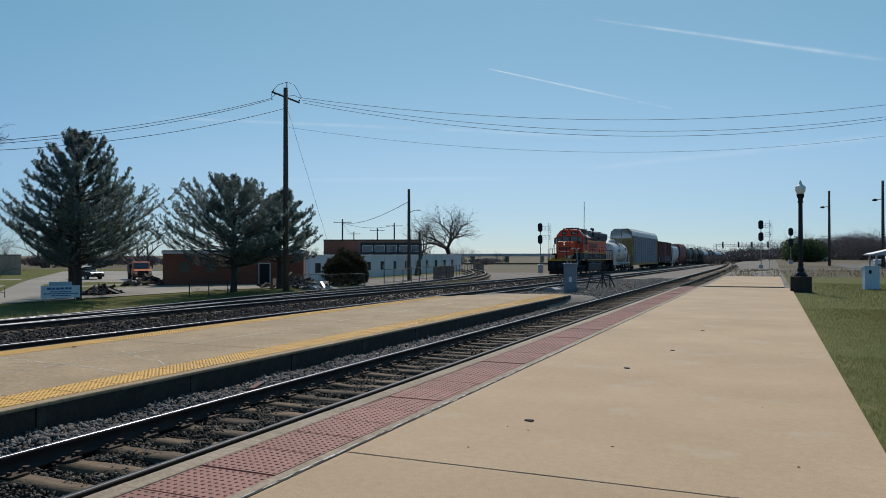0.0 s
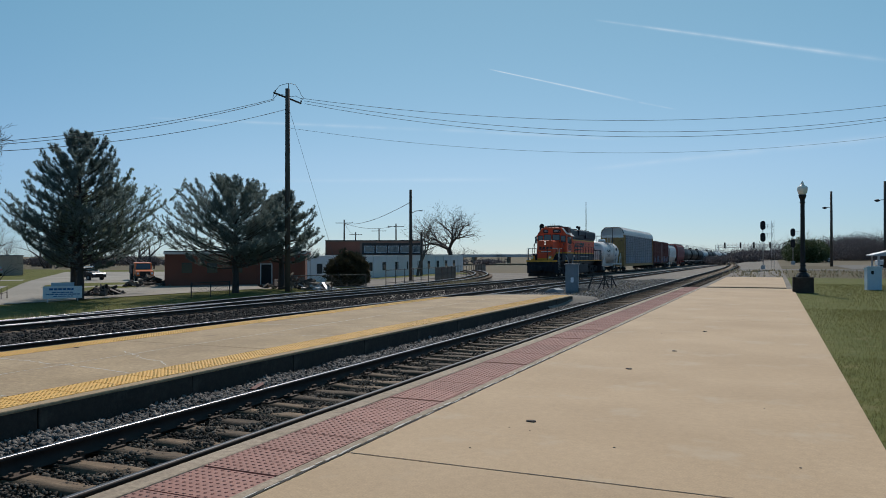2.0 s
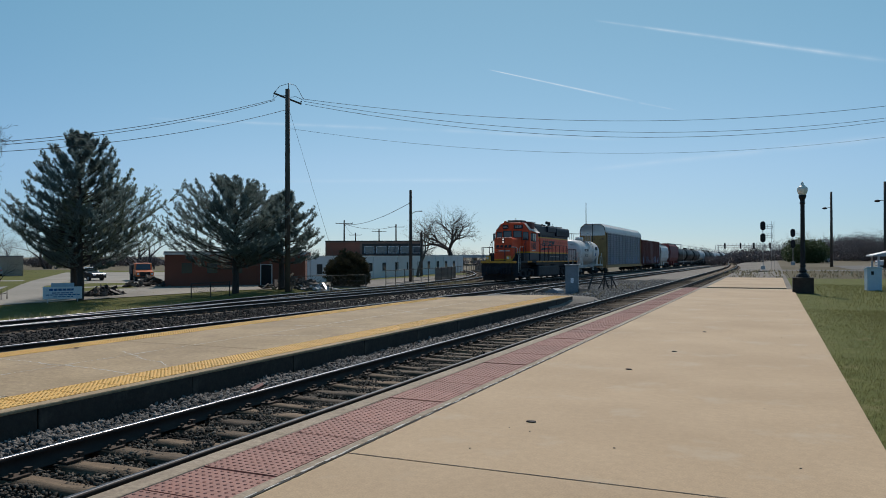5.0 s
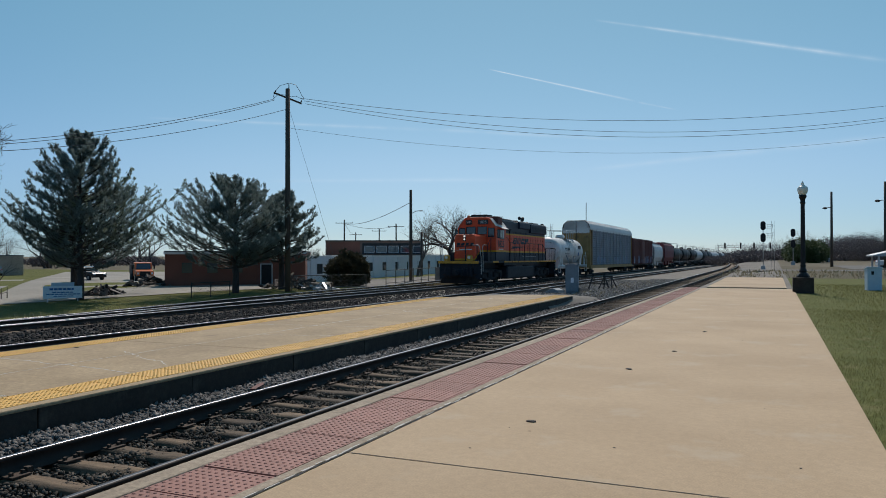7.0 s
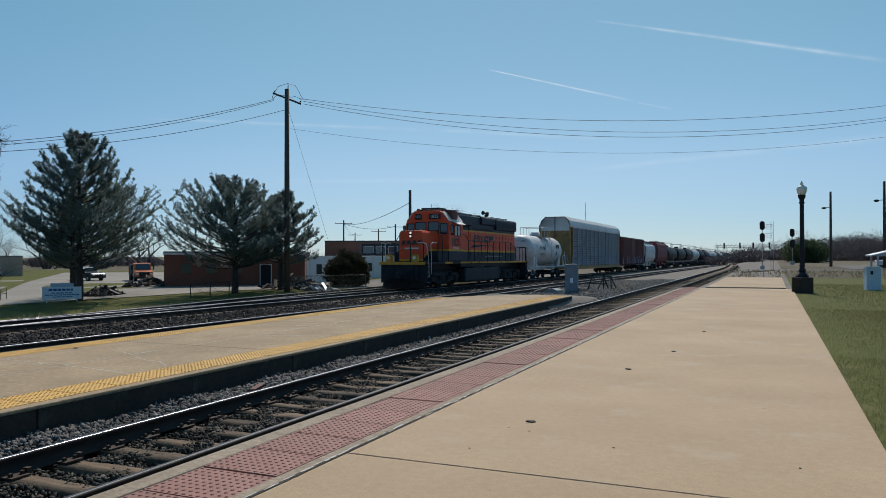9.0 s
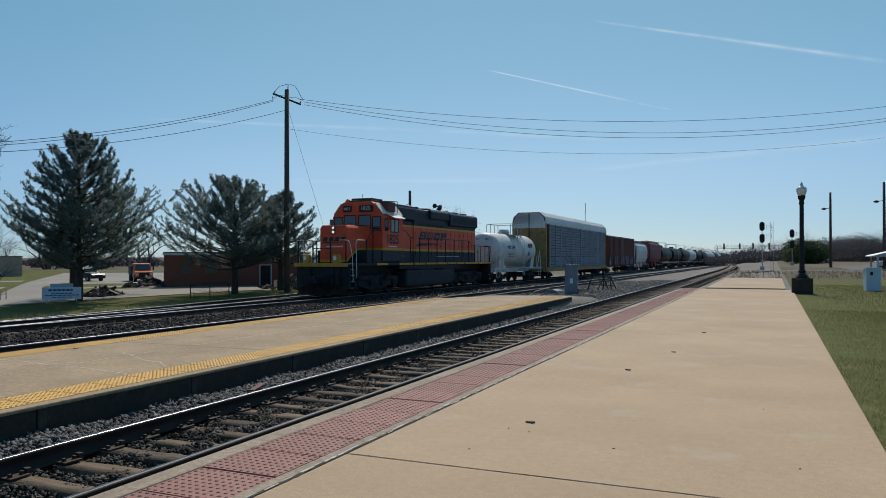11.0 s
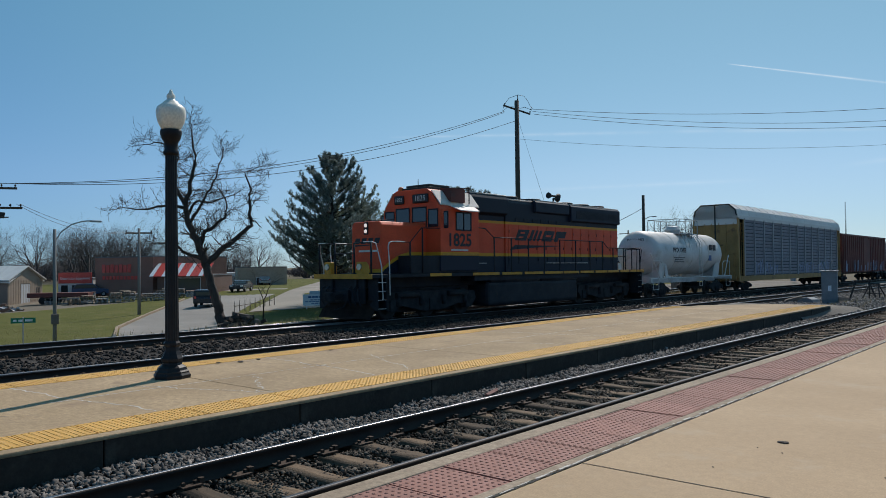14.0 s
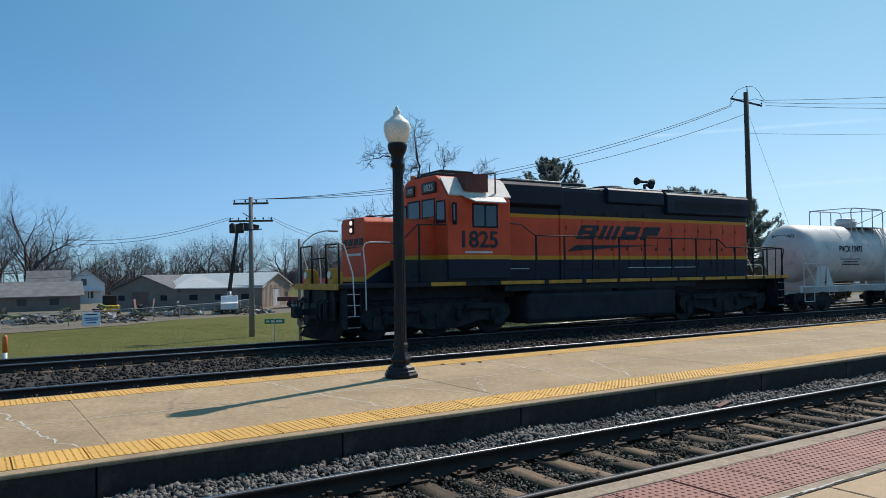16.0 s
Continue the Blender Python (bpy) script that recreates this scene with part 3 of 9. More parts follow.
def build_track(name, label, centre, y0, y1, ties_as_parts, tie_z=0.0, spacing=0.53, seed=1):
    """centre(y) gives x and the rail top's z."""
    t = tagged(new(name), label, "railway track", kind="structure")
    rg = random.Random(seed)
    steps = [y0]
    while steps[-1] < y1:
        steps.append(min(y1, steps[-1] + (2.0 if steps[-1] < 160 else 12.0)))
    for s in (-0.7525, 0.7525):
        path = []
        for y in steps:
            x, z = centre(y)
            dx = (centre(y + 0.5)[0] - centre(y - 0.5)[0])
            d = Vector((dx, 1.0)).normalized()
            path.append((x + s * d.y, y - s * d.x, z))
        sweep(path, RAIL_PROFILE, RAILSIDE, "rail", t, "rust-dark rail")
        sweep(path, [(-0.026, -0.004), (0.026, -0.004), (0.024, 0.001), (-0.024, 0.001)] if name == "track_near" else [(-0.039, -0.03), (0.039, -0.03), (0.035, 0.002), (-0.035, 0.002)], RAILDULL if name != "track_near" else (RAILTOP if s < 0 else RAILDARK), "rail_head", t, "polished running surface")
    tie_mes = []
    for v in range(4):
        rows = []
        for i in range(10):
            x = -1.3 + 2.6 * i / 9
            e = 0.02 if i in (0, 9) else 0.0
            rows.append([(x + rg.uniform(-0.02, 0.02) * (e > 0), s * 0.115 + rg.uniform(-0.014, 0.01), z + rg.uniform(-0.016, 0.003) - e * rg.random()) for s, z in ((-1, -0.33), (1, -0.33), (1, -0.168), (-1, -0.168))])
        tvs = [q for r in rows for q in r]
        tfs = [(4 * i + k, 4 * i + (k + 1) % 4, 4 * i + 4 + (k + 1) % 4, 4 * i + 4 + k) for i in range(9) for k in range(4)] + [(0, 3, 2, 1), (36, 37, 38, 39)]
        tie_mes.append(mesh_of(tvs, tfs, TIE))
    tie_me = tie_mes[0]
    bm = bmesh.new()
    for s in (-0.7525, 0.7525):
        box(bm, s - 0.17, s + 0.17, -0.1, 0.1, -0.166, -0.150)
        for q in (-0.105, 0.105):
            box(bm, s + q - 0.016, s + q + 0.016, -0.075, -0.045, -0.155, -0.120)
            box(bm, s + q - 0.016, s + q + 0.016, 0.045, 0.075, -0.155, -0.120)
        for q in (-1, 1):
            box(bm, s + q * 0.09 - 0.03, s + q * 0.09 + 0.03, q * 0.10, q * 0.10 + q * 0.05, -0.2, -0.11)
    plate_me = finish(bm, PLATE)
    tv = np.array([v.co[:] for v in tie_me.vertices])
    pv = np.array([v.co[:] for v in plate_me.vertices])

    def tris(me):
        me.calc_loop_triangles()
        return np.array([q.vertices[:] for q in me.loop_triangles])
    tf, pf = tris(tie_me), tris(plate_me)
    joined_t, joined_p, ft, fp = [], [], [], []
    y, k = y0, 0
    while y < y1:
        x, z = centre(y)
        dx = (centre(y + 0.5)[0] - centre(y - 0.5)[0])
        m = Matrix.Translation((x + rg.uniform(-0.04, 0.04), y, z)) @ Matrix.Rotation(-math.atan(dx) + rg.uniform(-0.015, 0.015), 4, 'Z')
        if ties_as_parts[0] < y < ties_as_parts[1]:
            o = part("tie", tie_mes[k % 4], TIE, t)
            o.matrix_basis = m @ Matrix.Translation((rg.uniform(-0.03, 0.03), 0, rg.uniform(-0.02, 0.0))) @ Matrix.Rotation(rg.uniform(-0.02, 0.02), 4, 'Z')
            o = part("tie_plates", plate_me, PLATE, t)
            o.matrix_basis = m
        else:
            A = np.array(m)
            ft.append(tf + len(joined_t) * len(tv))
            joined_t.append(tv @ A[:3, :3].T + A[:3, 3])
            fp.append(pf + len(joined_p) * len(pv))
            joined_p.append(pv @ A[:3, :3].T + A[:3, 3])
        y += spacing * rg.uniform(0.94, 1.06) if y < 170 else spacing * 3
        k += 1
    if joined_t:
        tagged(part("ties", mesh_of(np.concatenate(joined_t), np.concatenate(ft), TIE), TIE, t), kind="stuff")
        tagged(part("tie_plates", mesh_of(np.concatenate(joined_p), np.concatenate(fp), PLATE), PLATE, t), kind="stuff")
    return t


def near_line(y):
    return -5.67 - 9.0 * ease(95, 330, y) , -0.2 - 0.5 * ease(90, 330, y)


def middle_line(y):
    return -14.05, rail_z(y)


def train_line(y):
    return -19.95, rail_z(y)


def branch_line(y):
    """The far siding, which bends away from the yard."""
    return -19.98 - 2.92 * ease(10.0, 40.0, y) - 0.0036 * max(0.0, y - 34.0) ** 2, rail_z(min(y, 150)) - 0.004


build_track("track_near", "platform track with worn ties and grey ballast", near_line, -14, 330, (-4, 62), seed=1)
build_track("track_middle", "yard track beside the island platform", middle_line, -60, 360, (0, 0), seed=2)
build_track("track_train", "yard track that carries the freight train", train_line, -60, 420, (0, 0), seed=3)
build_track("track_branch", "siding that curves off behind the yard", branch_line, 13, 112, (0, 0), seed=4)


def stones(name, spots, label, mat=STONE, seed=5):
    """spots: x0, x1, y0, y1, stones per square metre, size, base height."""
    rg = np.random.RandomState(seed)
    ph = (1 + 5 ** 0.5) / 2
    ico = np.array([(-1, ph, 0), (1, ph, 0), (-1, -ph, 0), (1, -ph, 0), (0, -1, ph), (0, 1, ph), (0, -1, -ph), (0, 1, -ph), (ph, 0, -1), (ph, 0, 1), (-ph, 0, -1), (-ph, 0, 1)]) / 1.9
    tri = np.array([(0, 11, 5), (0, 5, 1), (0, 1, 7), (0, 7, 10), (0, 10, 11), (1, 5, 9), (5, 11, 4), (11, 10, 2), (10, 7, 6), (7, 1, 8), (3, 9, 4), (3, 4, 2), (3, 2, 6), (3, 6, 8), (3, 8, 9), (4, 9, 5), (2, 4, 11), (6, 2, 10), (8, 6, 7), (9, 8, 1)])
    V, F, k = [], [], 0
    for x0, x1, y0, y1, dens, size, zf in spots:
        n = int((x1 - x0) * (y1 - y0) * dens)
        c = np.stack([rg.uniform(x0, x1, n), rg.uniform(y0, y1, n), np.zeros(n)], 1)
        c[:, 2] = [zf(a, b) for a, b in c[:, :2]]
        s = size * rg.uniform(0.5, 1.25, (n, 1, 1)) * rg.uniform(0.6, 1.25, (n, 1, 3))
        v = ico[None] * s * rg.uniform(0.3, 1.45, (n, 12, 1))
        a, b = rg.uniform(0, 6.28, n), rg.uniform(-0.9, 0.9, n)
        ca, sa, cb, sb = np.cos(a), np.sin(a), np.cos(b), np.sin(b)
        y_, z_ = v[:, :, 1] * cb[:, None] - v[:, :, 2] * sb[:, None], v[:, :, 1] * sb[:, None] + v[:, :, 2] * cb[:, None]
        x_ = v[:, :, 0]
        v = np.stack([x_ * ca[:, None] - y_ * sa[:, None], x_ * sa[:, None] + y_ * ca[:, None], z_], 2) + c[:, None]
        V.append(v.reshape(-1, 3))
        F.append((tri[None] + (k + np.arange(n) * 12)[:, None, None]).reshape(-1, 3))
        k += n * 12
    return tagged(new(name, mesh_of(np.concatenate(V), np.concatenate(F), mat)), label, "gravel", kind="stuff")


stones("ballast_stones", [
    (-7.38, -6.5, -2, 14, 560, 0.033, lambda x, y: -0.32 - 0.02 * math.sin(3 * y)),
    (-7.38, -6.5, 14, 30, 260, 0.042, lambda x, y: -0.33),
    (-4.92, -4.4, -2, 20, 240, 0.036, lambda x, y: -0.37),
], "loose grey ballast stones beside the rails")
stones("ballast_stones", [
    (-6.35, -4.98, -2, 12, 640, 0.023, lambda x, y: -0.40 - 0.03 * (math.sin(7.1 * x) * math.sin(5.3 * y))),
    (-6.35, -4.98, 12, 30, 260, 0.03, lambda x, y: -0.404 - 0.03 * (math.sin(7.1 * x) * math.sin(5.3 * y))),
], "small brown ballast stones between the rails", STONEBROWN, 15)
stones("ballast_stones", [
    (-18.7, -15.2, -4, 34, 60, 0.045, lambda x, y: land(x, y) + 0.01),
    (-18.7, -15.2, 34, 80, 22, 0.06, lambda x, y: land(x, y) + 0.01),
    (-22.8, -21.2, 22, 40, 25, 0.05, lambda x, y: land(x, y) + 0.01),
], "dark ballast stones scattered over the yard", STONEDARK, 6)
stones("ballast_stones", [
    (-9.0, -6.5, 30, 62, 60, 0.05, lambda x, y: -0.34),
    (-13.2, -9.0, 30, 70, 45, 0.05, lambda x, y: land(x, y) + 0.01),
], "pale grey stones past the end of the island platform", STONEPALE, 7)


# ---- the train ----
def livery():
    """Orange body over a dark blue skirt, with yellow lines; the blue dips to the front of the nose."""
    m = surface("loco_paint", (0.74, 0.092, 0.036), (0.84, 0.115, 0.043), 0.5, 0, 1.2, 30, 0.04, stain=0.28, stain_scale=1.3, spec=0.22)
    nt = m.node_tree
    N, L = nt.nodes, nt.links
    b = N["Principled BSDF"]
    base = b.inputs["Base Color"].links[0].from_socket
    tc = N.new("ShaderNodeTexCoord")
    sp = N.new("ShaderNodeSeparateXYZ")
    L.new(tc.outputs["Object"], sp.inputs[0])

    def mth(op, a, bb=0.0, clamp=False):
        n = N.new("ShaderNodeMath")
        n.operation, n.use_clamp = op, clamp
        for s, v in ((n.inputs[0], a), (n.inputs[1], bb)):
            if hasattr(v, "is_output"):
                L.new(v, s)
            else:
                s.default_value = v
        return n.outputs[0]
    dip = mth('MULTIPLY', mth('SUBTRACT', 2.75, sp.outputs[1]), 0.62, True)
    h = mth('ADD', sp.outputs[2], mth('MULTIPLY', mth('MULTIPLY', dip, dip), 0.62))
    noise = N.new("ShaderNodeTexNoise")
    noise.inputs["Scale"].default_value = 5.0
    L.new(tc.outputs["Object"], noise.inputs[0])
    hh = h

    def over(col, mask, new_col):
        x = N.new("ShaderNodeMix")
        x.data_type = 'RGBA'
        L.new(mask, x.inputs[0])
        L.new(col, x.inputs[6])
        x.inputs[7].default_value = (*new_col, 1)
        return x.outputs[2]
    hood = mth('GREATER_THAN', sp.outputs[1], 5.8)
    col = over(base, mth('LESS_THAN', hh, 2.42), (0.72, 0.32, 0.025))
    col = over(col, mth('LESS_THAN', hh, 2.29), (0.011, 0.018, 0.034))
    col = over(col, mth('MULTIPLY', hood, mth('GREATER_THAN', hh, 3.66)), (0.66, 0.29, 0.025))
    col = over(col, mth('MULTIPLY', hood, mth('GREATER_THAN', hh, 3.77)), (0.011, 0.016, 0.028))
    L.new(col, b.inputs["Base Color"])
    return m


LOCO = livery()
LOCODARK = surface("loco_underframe", (0.011, 0.014, 0.02), (0.027, 0.03, 0.037), 0.65, 0.0, 2, 30, 0.2, c3=(0.04, 0.034, 0.03), spec=0.25)
LOCOBLUE = surface("loco_dark_blue", (0.014, 0.021, 0.036), (0.024, 0.033, 0.052), 0.55, 0, 2, 30, 0.08, spec=0.2)
GRIME = surface("truck_grime", (0.022, 0.022, 0.025), (0.05, 0.049, 0.05), 0.9, 0.0, 3, 25, 0.3, spec=0.15)
PLOUGH = surface("plough_steel", (0.04, 0.028, 0.024), (0.075, 0.05, 0.04), 0.85, 0.0, 3, 25, 0.3, spec=0.15)
STRIPE = surface("loco_stripe", (0.64, 0.29, 0.025), (0.76, 0.36, 0.035), 0.6, 0, 4, 30, 0.1, stain=0.5, stain_scale=2.5)
HANDRAIL = surface("handrail_white", (0.55, 0.55, 0.52), (0.68, 0.68, 0.65), 0.5, 0, 4, 40, 0.05)
SUNSHADE = surface("sunshade", (0.62, 0.57, 0.51), (0.74, 0.69, 0.63), 0.6, 0.0, 3, 30, 0.05)
LOCOGLASS = glassy("cab_glass", (0.012, 0.022, 0.035), 0.04)
NUMBLACK = surface("number_board", (0.008, 0.008, 0.01), (0.014, 0.014, 0.016), 0.4)
NUMDARK = surface("number_paint", (0.012, 0.013, 0.02), (0.022, 0.022, 0.03), 0.6)
HEADLIGHT = glow("headlight_lens", (1.0, 0.82, 0.74), 0.6)
DITCHLAMP = surface("ditch_lens", (0.5, 0.46, 0.36), (0.65, 0.6, 0.5), 0.15, 0.4, 3, 30, 0.0)
WHEEL = surface("wheel_steel", (0.02, 0.017, 0.015), (0.04, 0.034, 0.03), 0.8, 0.1, 5, 40, 0.2)
TREAD = surface("wheel_tread", (0.4, 0.4, 0.4), (0.55, 0.55, 0.55), 0.25, 1.0, 5, 40, 0.0)
TANKWHITE = surface("tank_white", (0.60, 0.585, 0.56), (0.72, 0.705, 0.68), 0.5, 0, 0.8, 25, 0.08, stain=0.4, stain_scale=0.9, c3=(0.48, 0.42, 0.34), spread=0.8)
TANKBLACK = surface("tank_black", (0.012, 0.012, 0.013), (0.026, 0.025, 0.024), 0.5, 0, 0.8, 25, 0.05, stain=0.3, spec=0.12)
RACKYELLOW = surface("rack_yellow", (0.36, 0.205, 0.07), (0.46, 0.27, 0.095), 0.7, 0, 0.9, 20, 0.12, c3=(0.16, 0.085, 0.045), stain=0.5, stain_scale=0.7)
RACKGREY = surface("rack_galvanised", (0.17, 0.18, 0.22), (0.26, 0.265, 0.305), 0.65, 0.1, 0.7, 20, 0.1, stain=0.45, stain_scale=0.5, rnd=0.12)
RACKPOST = surface("rack_post", (0.3, 0.31, 0.33), (0.42, 0.43, 0.45), 0.6, 0.1, 0.7, 20, 0.06, stain=0.4)
RACKROOF = surface("rack_roof", (0.64, 0.63, 0.6), (0.75, 0.74, 0.71), 0.55, 0.0, 0.7, 20, 0.06, stain=0.3)
RACKGAP = surface("rack_shadow_gap", (0.03, 0.034, 0.042), (0.05, 0.055, 0.065), 0.9)
BOXRED = surface("boxcar_red", (0.12, 0.035, 0.028), (0.19, 0.055, 0.042), 0.75, 0, 0.8, 22, 0.15, stain=0.5, stain_scale=0.6, c3=(0.1, 0.06, 0.05))
HOPRED = surface("hopper_red", (0.17, 0.03, 0.035), (0.23, 0.045, 0.045), 0.7, 0, 0.8, 22, 0.1, stain=0.3)
SPRAY = surface("spray_paint", (0.11, 0.15, 0.27), (0.3, 0.34, 0.45), 0.6, 0, 2.0, 25, 0.0)
GEARS = []     # wheelsets that turn: object, local pose, radius


def wheelset(parent, y, r=0.46, turn=True):
    bm = bmesh.new()
    for s in (-1, 1):
        prof = [(0.06, -0.07), (r * 0.3, -0.07), (r * 0.38, -0.02), (r * 0.8, -0.02), (r * 0.86, -0.06), (r, -0.06), (r, 0.05), (r + 0.025, 0.065), (r + 0.02, 0.09), (r * 0.86, 0.09), (r * 0.8, 0.03), (r * 0.3, 0.03)]
        n0 = len(bm.verts)
        lathe(bm, prof, 22)
        bm.verts.ensure_lookup_table()
        for v in bm.verts[n0:]:
            x, yy, z = v.co
            v.co = (s * (0.7525 - z), x, yy)
        for a in range(6):
            an = a * math.pi / 3
            box(bm, s * 0.79 - 0.008, s * 0.79 + 0.008, r * 0.55 * math.cos(an) - 0.035, r * 0.55 * math.cos(an) + 0.035, r * 0.55 * math.sin(an) - 0.035, r * 0.55 * math.sin(an) + 0.035)
    tube(bm, (-1.0, 0, 0), (1.0, 0, 0), 0.085, 0.085, 10)
    ob = part("wheelset", bm, WHEEL, parent, "dark steel wheels on an axle")
    ob.location = (0, y, r)
    if turn:
        GEARS.append((ob, y, r))
    return ob


def truck(parent, yc, base=1.78, axles=2, r=0.42, turn=True, heavy=False):
    """A bogie: two side frames with springs and bearing caps, a bolster and its wheelsets."""
    ys = [yc + (i - (axles - 1) / 2) * (base / (axles - 1)) for i in range(axles)]
    for y in ys:
        wheelset(parent, y, r, turn)
    for s in (-1, 1):
        bm = bmesh.new()
        x0, x1 = (s * 0.93, s * 1.1) if s > 0 else (s * 1.1, s * 0.93)
        half = base / 2
        if heavy:
            prism(bm, [(yc - half - 0.55, r + 0.12), (yc - half - 0.45, r + 0.42), (yc - half * 0.55, r + 0.5), (yc + half * 0.55, r + 0.5), (yc + half + 0.45, r + 0.42), (yc + half + 0.55, r + 0.12), (yc + half + 0.25, r - 0.2), (yc + half * 0.75, r - 0.05), (yc + half * 0.25, r - 0.26), (yc - half * 0.25, r - 0.26), (yc - half * 0.75, r - 0.05), (yc - half - 0.25, r - 0.2)], x0, x1, 'x', 0.02)
            for y in ys:
                box(bm, min(x0, x1) - 0.03, max(x0, x1) + 0.05, y - 0.17, y + 0.17, r - 0.22, r + 0.2, 0.02)
            for k in range(4):
                yy = yc + (k - 1.5) * half * 0.6
                tube(bm, (s * 1.14, yy, r - 0.05), (s * 1.14, yy, r + 0.3), 0.09, 0.09, 10)
            tube(bm, (s * 1.16, yc - half * 0.95, r + 0.35), (s * 1.16, yc - half * 0.4, r + 0.35), 0.1, 0.1, 10)
            tube(bm, (s * 1.16, yc + half * 0.4, r + 0.35), (s * 1.16, yc + half * 0.95, r + 0.35), 0.1, 0.1, 10)
        else:
            prism(bm, [(yc - half - 0.25, r + 0.1), (yc - half + 0.15, r + 0.22), (yc - 0.35, r + 0.3), (yc + 0.35, r + 0.3), (yc + half - 0.15, r + 0.22), (yc + half + 0.25, r + 0.1), (yc + half + 0.2, r - 0.1), (yc + half - 0.2, r - 0.08), (yc + 0.4, r - 0.28), (yc - 0.4, r - 0.28), (yc - half + 0.2, r - 0.08), (yc - half - 0.2, r - 0.1)], x0, x1, 'x', 0.015)
            for y in ys:
                tube(bm, (s * 0.93, y, r), (s * 1.17, y, r), 0.12, 0.1, 12)
            for k in range(3):
                yy = yc + (k - 1) * 0.2
                tube(bm, (s * 1.12, yy, r - 0.22), (s * 1.12, yy, r + 0.1), 0.075, 0.075, 8)
        part("side_frame", bm, GRIME, parent)
    bm = bmesh.new()
    box(bm, -1.0, 1.0, yc - 0.2, yc + 0.2, r - 0.05, r + 0.3, 0.02)
    # added dark block: fills the truck so no daylight shows through
    if heavy:
        box(bm, -0.6, 0.6, yc - base / 2 - 0.7, yc + base / 2 + 0.7, 0.2, 1.2, 0.05)
    part("bolster", bm, GRIME, parent)


def coupler(parent, y, d):
    bm = bmesh.new()
    box(bm, -0.09, 0.09, min(y, y + d * 0.55), max(y, y + d * 0.55), 0.76, 0.95, 0.015)
    box(bm, -0.17, 0.15, min(y + d * 0.45, y + d * 0.7), max(y + d * 0.45, y + d * 0.7), 0.7, 1.02, 0.04)
    pipe(bm, [(0.3, y, 0.8), (0.32, y + d * 0.25, 0.5), (0.25, y + d * 0.6, 0.42)], 0.025)
    part("coupler", bm, GRIME, parent)


def pane(parent, name, prof, a, axis, mat, frame_mat, thick=0.02):
    bm = bmesh.new()
    prism(bm, prof, a - thick, a + thick, axis)
    ob = part(name, bm, mat, parent)
    return ob


